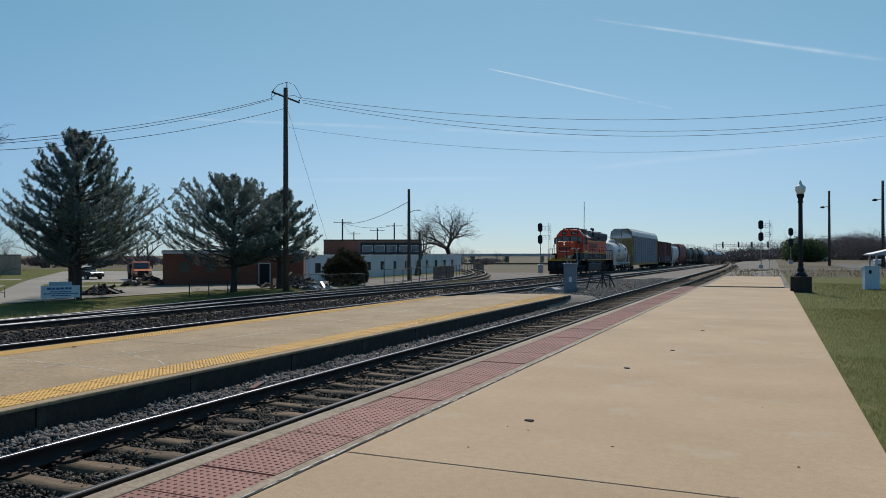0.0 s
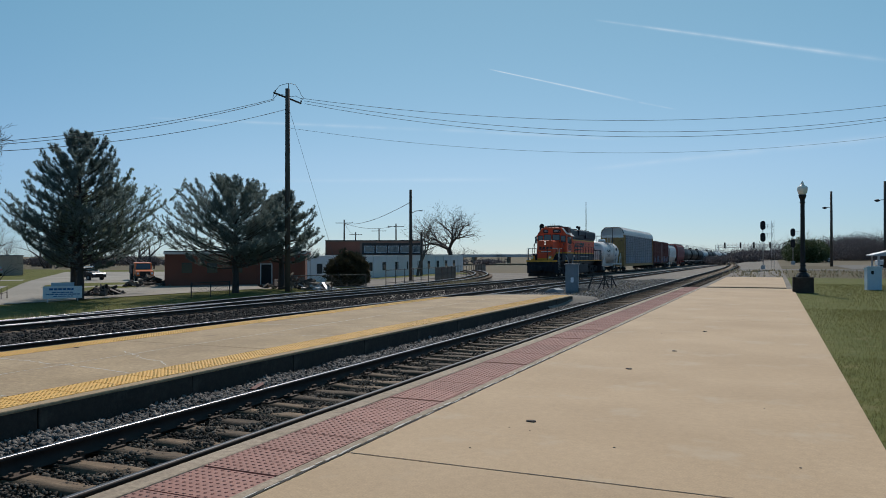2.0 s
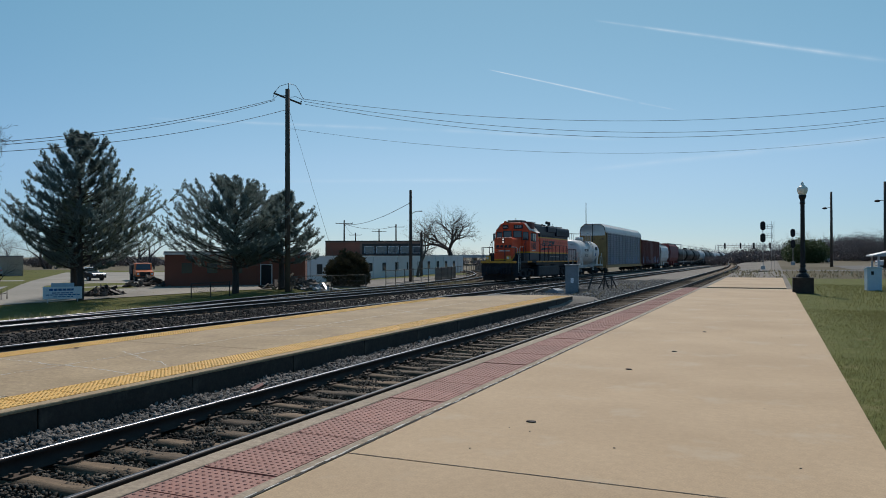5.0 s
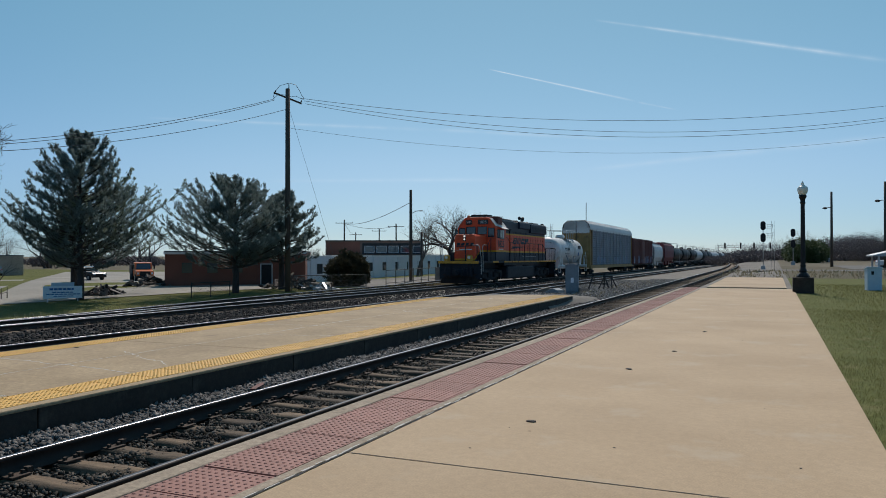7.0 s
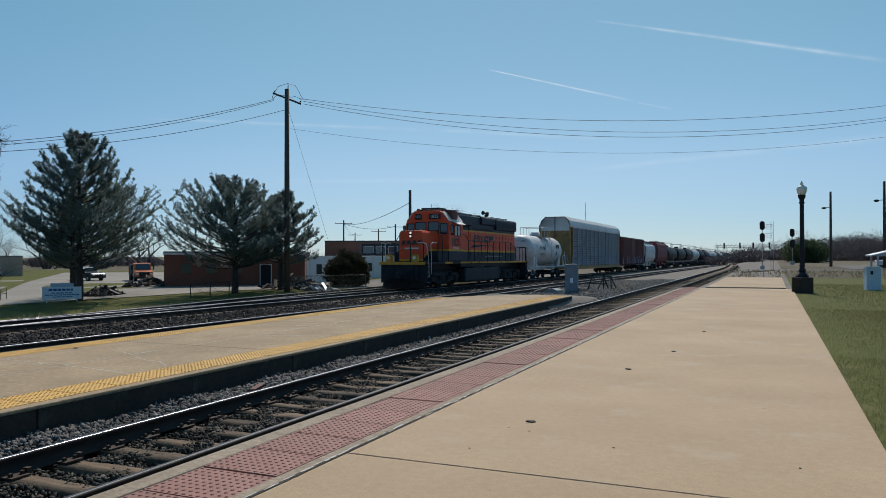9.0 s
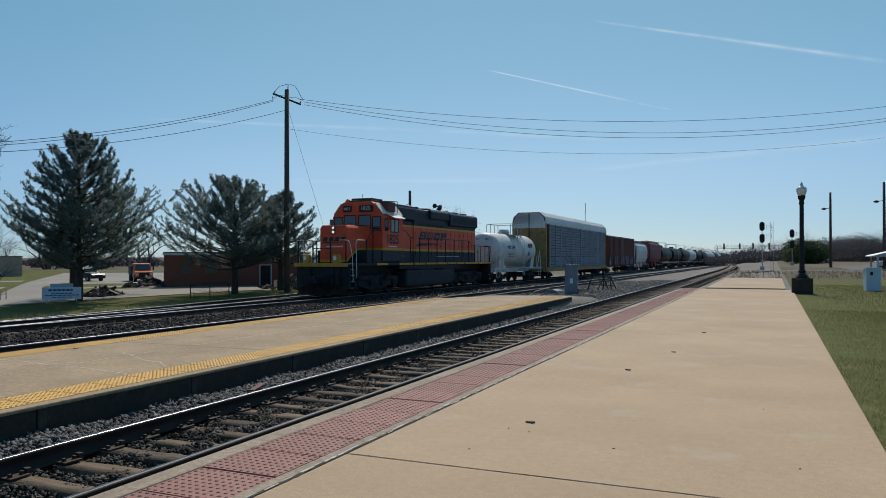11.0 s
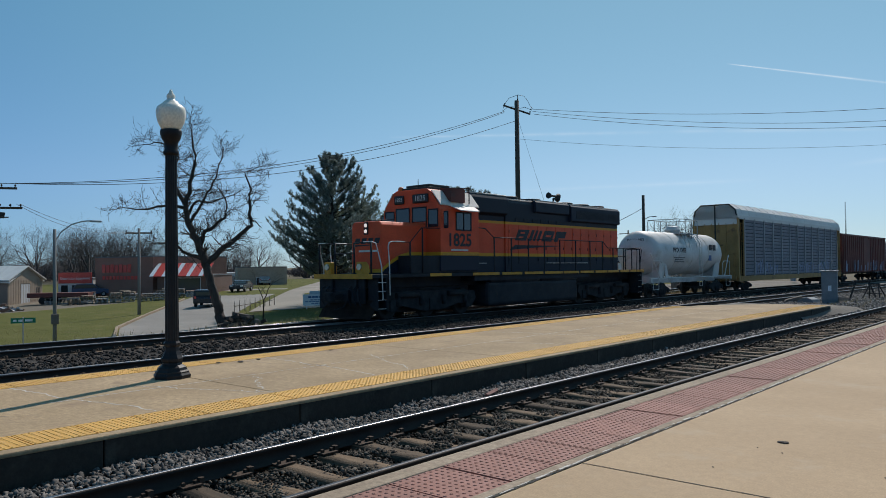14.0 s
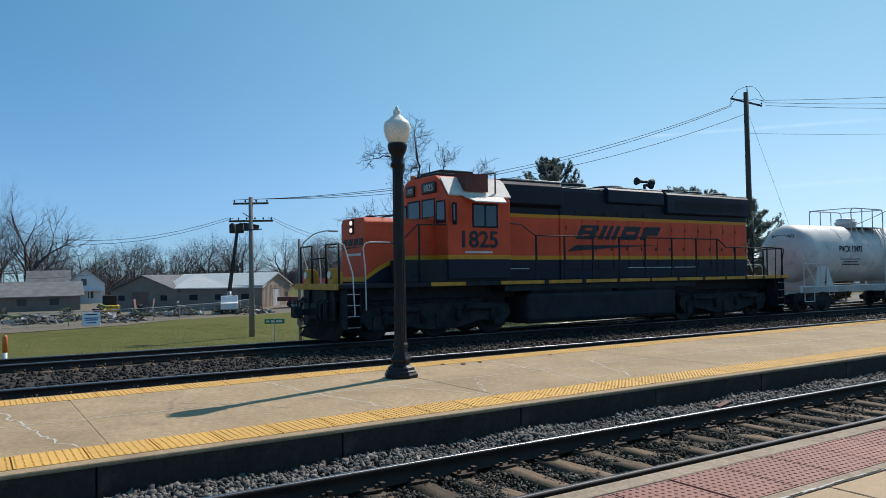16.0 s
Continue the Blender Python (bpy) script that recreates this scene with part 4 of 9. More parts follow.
def build_loco():
    T = thing("locomotive", "orange and dark blue diesel locomotive with lit headlights", "locomotive")
    # underframe and deck
    bm = bmesh.new()
    box(bm, -1.5, 1.5, 0.0, 19.94, 1.50, 1.63, 0.012)
    box(bm, -0.7, 0.7, 0.2, 19.7, 1.12, 1.5, 0.02)
    box(bm, -1.42, 1.42, 5.6, 14.4, 1.3, 1.5, 0.02)
    part("underframe", bm, LOCODARK, T)
    for a, b in ((2.9, 4.1), (5.4, 7.1), (7.3, 8.7), (8.9, 10.3), (10.45, 11.9), (12.0, 13.3), (13.45, 14.7), (14.85, 16.0), (16.1, 17.2), (17.35, 18.3), (18.45, 19.9)):
        for s in (-1, 1):
            bm = bmesh.new()
            box(bm, s * 1.508 - 0.008, s * 1.508 + 0.008, a, b, 1.52, 1.63)
            part("sill_stripe", bm, STRIPE, T, "yellow striped deck edge")
    for y0, y1 in ((-0.05, 0.012), (19.93, 19.99)):
        bm = bmesh.new()
        box(bm, -1.5, 1.5, y0, y1, 1.47, 1.64, 0.006)
        part("end_stripe", bm, STRIPE, T, "yellow end beam")
    # pilots, plough, steps
    for e, yb in ((1, 0.0), (-1, 19.94)):
        bm = bmesh.new()
        box(bm, -1.0, 1.0, min(yb + e * 0.1, yb + e * 0.18), max(yb + e * 0.1, yb + e * 0.18), 0.62, 1.5, 0.012)
        for x in (-0.62, 0.62):
            box(bm, x - 0.06, x + 0.06, min(yb + e * 0.02, yb + e * 0.12), max(yb + e * 0.02, yb + e * 0.12), 0.66, 1.45, 0.01)
        box(bm, -0.32, 0.32, min(yb - e * 0.06, yb + e * 0.12), max(yb - e * 0.06, yb + e * 0.12), 0.66, 1.08, 0.03)
        part("pilot", bm, LOCODARK, T)
        # snow plough: two wings that meet ahead of the coupler
        for s in (-1, 1):
            bm = bmesh.new()
            rows = []
            for u in range(6):
                x = s * 1.36 * u / 5
                back = 0.34 * u / 5
                rows.append([bm.verts.new((x, yb + e * (-0.02 + back * 0.5 + 0.16 * math.sin(math.pi * k / 5) - 0.12 * (4 - k) / 4), 0.1 + 0.16 * k)) for k in range(5)])
            for a0, b0 in zip(rows[:-1], rows[1:]):
                for k in range(4):
                    bm.faces.new((a0[k], b0[k], b0[k + 1], a0[k + 1]))
            bmesh.ops.solidify(bm, geom=bm.faces[:], thickness=0.025)
            bmesh.ops.recalc_face_normals(bm, faces=bm.faces[:])
            part("plough_wing", bm, PLOUGH, T, "rust-brown plough blade")
        for x in (-0.5, 0.5):
            bm = bmesh.new()
            pipe(bm, [(x - 0.16, yb - e * 0.03, 1.12), (x - 0.16, yb - e * 0.2, 1.12), (x + 0.16, yb - e * 0.2, 1.12), (x + 0.16, yb - e * 0.03, 1.12)], 0.02, 6)
            part("uncoupling_lever", bm, LOCODARK, T)
        for s in (-1, 1):
            bm = bmesh.new()
            for k in range(4):
                box(bm, s * 1.28 - 0.22, s * 1.28 + 0.22, yb + e * 0.25 - 0.0, yb + e * 0.65 if e > 0 else yb + e * 0.25, 0.42 + 0.3 * k, 0.45 + 0.3 * k) if e > 0 else box(bm, s * 1.28 - 0.22, s * 1.28 + 0.22, yb - 0.65, yb - 0.25, 0.42 + 0.3 * k, 0.45 + 0.3 * k)
            for q in (0.25, 0.66):
                yy = yb + e * q
                box(bm, s * 1.28 - 0.24, s * 1.28 + 0.24, yy - 0.012, yy + 0.012, 0.4, 1.5)
            part("step_well", bm, LOCODARK, T)
            for k in range(4):
                bm = bmesh.new()
                box(bm, s * 1.5 - 0.012, s * 1.5 + 0.012, min(yb + e * 0.27, yb + e * 0.64), max(yb + e * 0.27, yb + e * 0.64), 0.44 + 0.3 * k, 0.455 + 0.3 * k)
                part("step_edge", bm, HANDRAIL, T, "white step edge")
            # bent grab rails at the steps
            for q in (0.2, 0.82):
                bm = bmesh.new()
                yy = yb + e * q
                if q < 0.5:
                    pts = [(s * 1.52, yy + e * 0.25, 0.75), (s * 1.52, yy + e * 0.28, 0.8), (s * 1.52, yy + e * 0.22, 1.9), (s * 1.5, yy - e * 0.02, 2.68), (s * 1.4, yy - e * 0.12, 2.74), (s * 1.0, yy - e * 0.12, 2.74)]
                else:
                    pts = [(s * 1.52, yy, 0.9), (s * 1.52, yy - e * 0.02, 2.0), (s * 1.52, yy - e * 0.08, 2.6), (s * 1.52, yy - e * 0.02, 2.72), (s * 1.52, yy + e * 0.12, 2.76), (s * 1.52, yy + e * 0.75, 2.76)]
                pipe(bm, pts, 0.02, 8)
                part("grab_rail", bm, HANDRAIL if e > 0 else LOCODARK, T, "white bent grab rail" if e > 0 else "")
        # end railing
        bm = bmesh.new()
        for x in (-1.35, -0.5, 0.5, 1.35):
            tube(bm, (x, yb + e * 0.1, 1.6), (x, yb + e * 0.1, 2.72), 0.035, 0.035, 8)
        tube(bm, (-1.35, yb + e * 0.1, 2.72), (-0.5, yb + e * 0.1, 2.72), 0.025)
        tube(bm, (0.5, yb + e * 0.1, 2.72), (1.35, yb + e * 0.1, 2.72), 0.025)
        tube(bm, (-0.5, yb + e * 0.06, 2.35), (0.5, yb + e * 0.06, 2.35), 0.02)
        part("end_railing", bm, LOCODARK, T)
        coupler(T, yb, -e)
        for x in (-0.95, -0.7, 0.7, 0.95, 0.45):
            bm = bmesh.new()
            pipe(bm, [(x, yb, 1.2), (x + 0.02, yb - e * 0.18, 1.1), (x + 0.05, yb - e * 0.2, 0.75), (x + 0.1, yb - e * 0.1, 0.55)], 0.028, 6)
            part("air_hose", bm, LOCODARK, T)
    # ditch lamps on the front deck
    for x in (-0.95, 0.75):
        L = new("ditch_light")
        L.parent = T
        bm = bmesh.new()
        prism(bm, [(0.12, 1.63), (0.42, 1.63), (0.42, 1.92), (0.3, 2.06), (0.12, 2.06)], x - 0.17, x + 0.17, 'x', 0.02)
        part("lamp_box", bm, STRIPE, L, "yellow lamp box")
        bm = bmesh.new()
        tube(bm, (x, 0.06, 1.88), (x, 0.12, 1.88), 0.105, 0.12, 18)
        part("lens", bm, DITCHLAMP, L)
    # short hood
    bm = bmesh.new()
    prism(bm, [(-0.78, 1.63), (0.78, 1.63), (0.78, 3.38), (0.66, 3.52), (-0.66, 3.52), (-0.78, 3.38)], 1.15, 3.52, 'y', 0.035)
    part("nose", bm, LOCO, T, "low orange nose with a blue skirt")
    bm = bmesh.new()
    box(bm, 0.45, 0.62, 1.35, 1.6, 3.5, 3.58, 0.02)
    pipe(bm, [(-0.6, 1.7, 3.6), (0.7, 1.9, 3.6)], 0.015)
    part("nose_vent", bm, LOCODARK, T)
    bm = bmesh.new()
    box(bm, -0.11, 0.11, 1.11, 1.16, 3.05, 3.5, 0.02)
    part("headlight_housing", bm, LOCODARK, T)
    for z in (3.17, 3.38):
        bm = bmesh.new()
        tube(bm, (0, 1.085, z), (0, 1.12, z), 0.06, 0.075, 18)
        part("headlight", bm, HEADLIGHT, T, "lit round headlight")
    bm = bmesh.new()
    box(bm, -0.4, 0.55, 1.14, 1.155, 2.42, 2.49)
    part("nose_plate", bm, HANDRAIL, T)
    # railway's mark on the nose and the hood as plain slanted bars
    for k in range(4):
        x = -0.62 + 0.34 * k
        bm = bmesh.new()
        prism(bm, [(x, 2.72), (x + 0.24, 2.72), (x + 0.31, 2.92), (x + 0.07, 2.92)], 1.135, 1.155, 'y')
        part("mark_bar", bm, NUMDARK, T)
    bm = bmesh.new()
    prism(bm, [(-0.66, 2.62), (0.3, 2.66), (0.72, 2.68), (-0.6, 2.685)], 1.135, 1.155, 'y')
    part("mark_bar", bm, NUMDARK, T)
    # cab
    bm = bmesh.new()
    prism(bm, [(-1.5, 1.7), (1.5, 1.7), (1.5, 4.05), (1.44, 4.16), (0.98, 4.74), (0.8, 4.84), (-0.8, 4.84), (-0.98, 4.74), (-1.44, 4.16), (-1.5, 4.05)], 3.5, 5.8, 'y', 0.03)
    part("cab", bm, LOCO, T, "orange crew cab")
    bm = bmesh.new()
    prism(bm, [(1.0, 4.75), (1.47, 4.17), (1.49, 4.2), (1.03, 4.78)], 3.55, 5.85, 'y')
    part("roof_slope", bm, SUNSHADE, T, "pale sloping cab roof panel")
    bm = bmesh.new()
    prism(bm, [(-1.0, 4.75), (-1.03, 4.78), (-1.49, 4.2), (-1.47, 4.17)], 3.55, 5.85, 'y')
    part("roof_slope", bm, SUNSHADE, T, "pale sloping cab roof panel")
    bm = bmesh.new()
    box(bm, -0.8, 0.8, 3.6, 5.4, 4.84, 4.93, 0.02)
    box(bm, -0.55, 0.7, 3.8, 5.0, 4.93, 5.05, 0.03)
    part("air_conditioner", bm, DARKMETAL, T)
    bm = bmesh.new()
    prism(bm, [(0.95, 4.6), (1.46, 4.32), (1.46, 4.86), (0.95, 4.9)], 4.15, 5.0, 'y')
    part("roof_hatch", bm, BOXRED, T, "dark red roof box")
    bm = bmesh.new()
    pipe(bm, [(1.42, 5.3, 4.3), (1.42, 5.3, 4.92), (0.6, 5.3, 4.98)], 0.025)
    part("roof_rail", bm, DARKMETAL, T)
    bm = bmesh.new()
    tube(bm, (0.2, 3.7, 4.9), (0.2, 3.7, 5.25), 0.014)
    part("antenna", bm, DARKMETAL, T)
    bm = bmesh.new()
    lathe(bm, [(0.1, 4.83), (0.1, 4.97), (0.06, 5.0)], 10, (-0.65, 3.62, 0))
    part("beacon", bm, ORANGEPAINT, T, "amber roof beacon")
    # cab windows: two side panes each side, four across the front
    for s in (-1, 1):
        for a, b in ((4.42, 4.82), (4.87, 5.27)):
            bm = bmesh.new()
            box(bm, s * 1.5 - 0.012, s * 1.5 + 0.012, a, b, 3.28, 3.92, 0.01)
            part("side_window", bm, LOCOGLASS, T)
        bm = bmesh.new()
        for z0, z1, a, b in ((3.24, 3.28, 4.38, 5.31), (3.92, 3.96, 4.38, 5.31), (3.28, 3.92, 4.38, 4.42), (3.28, 3.92, 5.27, 5.31), (3.28, 3.92, 4.82, 4.87)):
            box(bm, s * 1.512 - 0.016, s * 1.512 + 0.016, a, b, z0, z1)
        part("window_frame", bm, LOCODARK, T)
        bm = bmesh.new()
        x0, x1 = s * 1.5, s * 1.86
        vs = [bm.verts.new(q) for q in ((x0, 4.05, 4.19), (x0, 5.55, 4.19), (x1, 5.4, 4.0), (x1, 4.25, 4.0), (x0, 4.05, 4.16), (x0, 5.55, 4.16), (x1, 5.4, 3.97), (x1, 4.25, 3.97))]
        for f in ((0, 1, 2, 3), (7, 6, 5, 4), (0, 3, 7, 4), (1, 5, 6, 2), (2, 6, 7, 3), (0, 4, 5, 1)):
            bm.faces.new([vs[i] for i in f])
        part("sunshade", bm, SUNSHADE, T, "pale metal window awning")
        bm = bmesh.new()
        box(bm, s * 1.66 - 0.1, s * 1.66 + 0.1, 3.62, 3.66, 3.3, 3.95, 0.04)
        tube(bm, (s * 1.5, 3.66, 3.85), (s * 1.68, 3.66, 3.85), 0.015)
        part("mirror", bm, LOCODARK, T)
        bm = bmesh.new()
        box(bm, s * 1.66 - 0.075, s * 1.66 + 0.075, 3.612, 3.622, 3.36, 3.89, 0.0)
        part("mirror_glass", bm, LOCOGLASS, T)
        bm = bmesh.new()
        prism(bm, [(3.6, 2.37), (3.6, 2.3), (5.75, 2.3), (5.75, 2.37)], s * 1.502 - 0.012, s * 1.502 + 0.012, 'x')
        part("cab_sill", bm, STRIPE, T)
    for a, b in ((-1.36, -0.92), (-0.78, -0.1), (0.1, 0.78), (0.92, 1.36)):
        zt = 4.12 if abs(a + b) < 1.2 else 4.02
        bm = bmesh.new()
        box(bm, a, b, 3.485, 3.505, 3.58 if abs(a + b) < 1.2 else 3.4, zt, 0.02)
        part("front_window", bm, LOCOGLASS, T)
        bm = bmesh.new()
        for x0, x1, z0, z1 in ((a - 0.03, b + 0.03, zt, zt + 0.03), (a - 0.03, b + 0.03, 3.37, 3.4), (a - 0.03, a, 3.4, zt), (b, b + 0.03, 3.4, zt)):
            box(bm, x0, x1, 3.475, 3.5, z0, z1)
        part("window_frame", bm, LOCODARK, T)
    for x in (-0.6, 0.52):
        w = 0.4 if x > 0 else 0.25
        bm = bmesh.new()
        box(bm, x - w, x + w, 3.44, 3.5, 4.3, 4.64, 0.05)
        nb = part("number_board", bm, NUMBLACK, T, "black number board")
        lettering("digits", "1825", 0.29 if x > 0 else 0.2, HANDRAIL, nb, pose(x, 3.435, 4.47, 90, 0, 0), "white digits")
    for s in (-1, 1):
        m = pose(1.512, 4.6, 2.86, 90, 0, 90) if s > 0 else pose(-1.512, 4.6, 2.86, 90, 0, -90)
        lettering("cab_number", "1825", 0.68, NUMDARK, T, m, "large dark road number", 1.08, 0.003, 0.0, 0.016)
        bm = bmesh.new()
        box(bm, s * 1.505 - 0.01, s * 1.505 + 0.01, 4.1, 5.1, 2.47, 2.53)
        part("name_plate", bm, HANDRAIL, T)
    # long hood
    bm = bmesh.new()
    prism(bm, [(-0.9, 1.63), (0.9, 1.63), (0.9, 3.98), (1.12, 4.08), (1.12, 4.66), (1.0, 4.84), (-1.0, 4.84), (-1.12, 4.66), (-1.12, 4.08), (-0.9, 3.98)], 5.8, 8.3, 'y', 0.02)
    part("hood_front", bm, LOCO, T, "black and orange hood behind the cab")
    bm = bmesh.new()
    prism(bm, [(-0.95, 1.63), (0.95, 1.63), (0.95, 3.78), (0.97, 4.58), (0.88, 4.72), (-0.88, 4.72), (-0.97, 4.58), (-0.95, 3.78)], 8.3, 18.15, 'y', 0.025)
    part("hood", bm, LOCO, T, "long hood, orange sides under a black top")
    bm = bmesh.new()
    prism(bm, [(0.9, 4.2), (1.1, 4.28), (1.1, 4.7), (0.98, 4.8), (-0.98, 4.8), (-1.1, 4.7), (-1.1, 4.28), (-0.9, 4.2)], 10.4, 13.2, 'y', 0.02)
    prism(bm, [(0.9, 3.92), (1.12, 4.0), (1.12, 4.66), (1.0, 4.76), (-1.0, 4.76), (-1.12, 4.66), (-1.12, 4.0), (-0.9, 3.92)], 13.35, 18.12, 'y', 0.02)
    part("radiator_section", bm, LOCOBLUE, T, "black flared radiator housing")
    for s in (-1, 1):
        bm = bmesh.new()
        for k in range(9):
            z = 4.08 + 0.042 * k
            box(bm, s * 1.125 - 0.008, s * 1.125 + 0.008, 13.8, 17.9, z + 0.04, z + 0.062)
        part("radiator_grille", bm, LOCODARK, T)
        bm = bmesh.new()
        tube(bm, (s * 1.0, 5.85, 4.85), (s * 1.0, 8.3, 4.85), 0.025)
        tube(bm, (s * 0.9, 8.3, 4.74), (s * 0.9, 10.4, 4.74), 0.02)
        tube(bm, (s * 0.98, 10.4, 4.81), (s * 0.98, 13.2, 4.81), 0.02)
        tube(bm, (s * 1.0, 13.35, 4.77), (s * 1.0, 18.1, 4.77), 0.015)
        part("roof_edge", bm, SUNSHADE, T)
        # engine room doors: narrow upright panels with latches
        for k in range(13):
            y = 8.5 + 0.74 * k
            bm = bmesh.new()
            box(bm, s * 0.958 - 0.008, s * 0.958 + 0.008, y, y + 0.7, 1.95, 3.64, 0.006)
            d = part("hood_door", bm, LOCO, T)
            bm = bmesh.new()
            box(bm, s * 0.975 - 0.015, s * 0.975 + 0.015, y + 0.62, y + 0.66, 2.6, 2.72)
            part("latch", bm, LOCODARK, d)
            for z in (2.1, 3.3):
                bm = bmesh.new()
                box(bm, s * 0.972 - 0.01, s * 0.972 + 0.01, y + 0.02, y + 0.05, z, z + 0.12)
                part("hinge", bm, LOCODARK, d)
        # vents in the blue band
        for k in range(6):
            y = 9.0 + 0.65 * k
            bm = bmesh.new()
            box(bm, s * 0.97 - 0.01, s * 0.97 + 0.01, y, y + 0.42, 3.8, 3.95, 0.008)
            part("vent", bm, LOCODARK, T)
        # railway's mark: slanted blocks cut by slots, and a wedge
        slots = (((0.22, 0.10, 0.3, 0.08), (0.22, 0.3, 0.3, 0.08)), ((0.2, 0.0, 0.1, 0.48), (0.5, 0.0, 0.1, 0.48)), ((0.2, 0.2, 0.42, 0.09),), ((0.3, 0.0, 0.52, 0.17),))
        for k in range(4):
            y0 = 8.95 + 1.02 * k
            bm = bmesh.new()
            sh = 0.3
            prism(bm, [(y0, 2.98), (y0 + 0.82, 2.98), (y0 + 0.82 + sh, 3.46), (y0 + sh, 3.46)], s * 0.972 - 0.008, s * 0.972 + 0.008, 'x')
            b0 = part("mark_bar", bm, NUMDARK, T)
            for u, v, w, hh in slots[k]:
                z0, z1 = 2.98 + v, 2.98 + v + hh
                d0, d1 = sh * v / 0.48, sh * (v + hh) / 0.48
                w = min(w, 0.84 - u)
                bm = bmesh.new()
                prism(bm, [(y0 + u + d0, z0), (y0 + u + w + d0, z0), (y0 + u + w + d1, z1), (y0 + u + d1, z1)], s * 0.984 - 0.005, s * 0.984 + 0.005, 'x')
                part("mark_gap", bm, LOCO, b0)
        bm = bmesh.new()
        prism(bm, [(8.55, 2.56), (8.95, 2.78), (13.0, 2.80), (10.6, 2.69)], s * 0.972 - 0.008, s * 0.972 + 0.008, 'x')
        part("mark_bar", bm, NUMDARK, T)
        # white lines on the walkway edge
        for a, b in ((5.9, 6.9), (11.4, 12.5), (12.6, 13.7), (13.8, 15.0)):
            bm = bmesh.new()
            box(bm, s * 0.99 - 0.02, s * 0.99 + 0.02, a, b, 1.99, 2.015)
            part("grab_iron", bm, HANDRAIL, T)
        # walkway railing
        posts = [6.84, 8.02, 9.26, 10.49, 11.75, 13.12, 14.44, 15.63, 16.7, 17.8, 18.7]
        for y in posts:
            top = 3.04 if y < 15.7 else 2.72
            bm = bmesh.new()
            box(bm, s * 1.46 - 0.018, s * 1.46 + 0.018, y - 0.03, y + 0.03, 1.62, top, 0.004)
            part("railing_post", bm, LOCODARK, T)
        bm = bmesh.new()
        pipe(bm, [(s * 1.46, 5.82, 3.4), (s * 1.46, 6.25, 3.38), (s * 1.46, 6.8, 3.04), (s * 1.46, 15.7, 3.04), (s * 1.46, 16.15, 2.74), (s * 1.46, 19.5, 2.74)], 0.02, 8)
        part("handrail", bm, LOCODARK, T)
        bm = bmesh.new()
        pipe(bm, [(s * 1.46, 0.9, 2.75), (s * 1.46, 1.9, 2.75), (s * 1.46, 2.5, 3.28), (s * 1.46, 3.5, 3.3)], 0.02, 8)
        for y, z in ((1.9, 2.75), (2.55, 3.28)):
            tube(bm, (s * 1.46, y, 1.62), (s * 1.46, y, z), 0.03)
        part("nose_handrail", bm, LOCODARK, T)
        # battery boxes beside the cab skirt
        bm = bmesh.new()
        box(bm, min(s * 0.8, s * 1.45), max(s * 0.8, s * 1.45), 1.95, 5.75, 1.63, 2.28, 0.03)
        part("side_box", bm, LOCODARK, T)
        # long air reservoirs and lower gear
        bm = bmesh.new()
        tube(bm, (s * 1.22, 6.7, 1.32), (s * 1.22, 10.2, 1.32), 0.17, 0.17, 14)
        tube(bm, (s * 1.22, 10.4, 1.32), (s * 1.22, 13.3, 1.32), 0.17, 0.17, 14)
        part("air_tank", bm, LOCODARK, T)
    # roof fans, stack, horn
    for y in (9.6, 11.4, 14.2, 15.8, 17.3):
        bm = bmesh.new()
        lathe(bm, [(0.56, 4.72), (0.58, 4.92), (0.54, 4.95), (0.5, 4.91)], 24, (0, y, 0))
        fan = part("roof_fan", bm, LOCODARK, T)
        for k in range(10):
            bm = bmesh.new()
            half = math.sqrt(0.27 - (-0.4925 + 0.1 * k) ** 2)
            box(bm, -0.5 + 0.1 * k, -0.485 + 0.1 * k, y - half, y + half, 4.91, 4.935)
            part("slat", bm, LOCODARK, fan)
    bm = bmesh.new()
    lathe(bm, [(0.22, 4.7), (0.2, 4.95), (0.17, 4.95)], 16, (0, 12.6, 0))
    part("exhaust_stack", bm, DARKMETAL, T)
    bm = bmesh.new()
    tube(bm, (0.35, 13.0, 4.72), (0.35, 13.0, 5.1), 0.05)
    for dy, dz in ((-0.3, 0.12), (0.3, 0.12), (0.26, 0.0)):
        sg = 1 if dy > 0 else -1
        tube(bm, (0.35, 13.0, 5.08 + dz), (0.35, 13.0 + dy * 0.7, 5.08 + dz), 0.045, 0.06, 10)
        tube(bm, (0.35, 13.0 + dy * 0.7, 5.08 + dz), (0.35, 13.0 + dy * 1.4, 5.08 + dz), 0.06, 0.15, 12)
    part("horn", bm, DARKMETAL, T)
    bm = bmesh.new()
    box(bm, -1.38, 1.38, 6.5, 13.4, 0.26, 1.24, 0.14)
    part("fuel_tank", bm, LOCODARK, T, "dark rounded fuel tank")
    for yc in (3.45, 16.5):
        truck(T, yc, 4.15, 3, 0.51, True, True)
    return T


def frame_rig(T, L, mat, z=1.05):
    """End sills, centre sill, ladders and grab irons common to the freight cars."""
    bm = bmesh.new()
    box(bm, -0.25, 0.25, 0.0, L, z - 0.25, z + 0.05, 0.01)
    box(bm, -1.4, 1.4, 0.0, 0.16, z - 0.12, z + 0.12, 0.01)
    box(bm, -1.4, 1.4, L - 0.16, L, z - 0.12, z + 0.12, 0.01)
    part("centre_sill", bm, mat, T)
    coupler(T, 0.0, -1)
    coupler(T, L, 1)


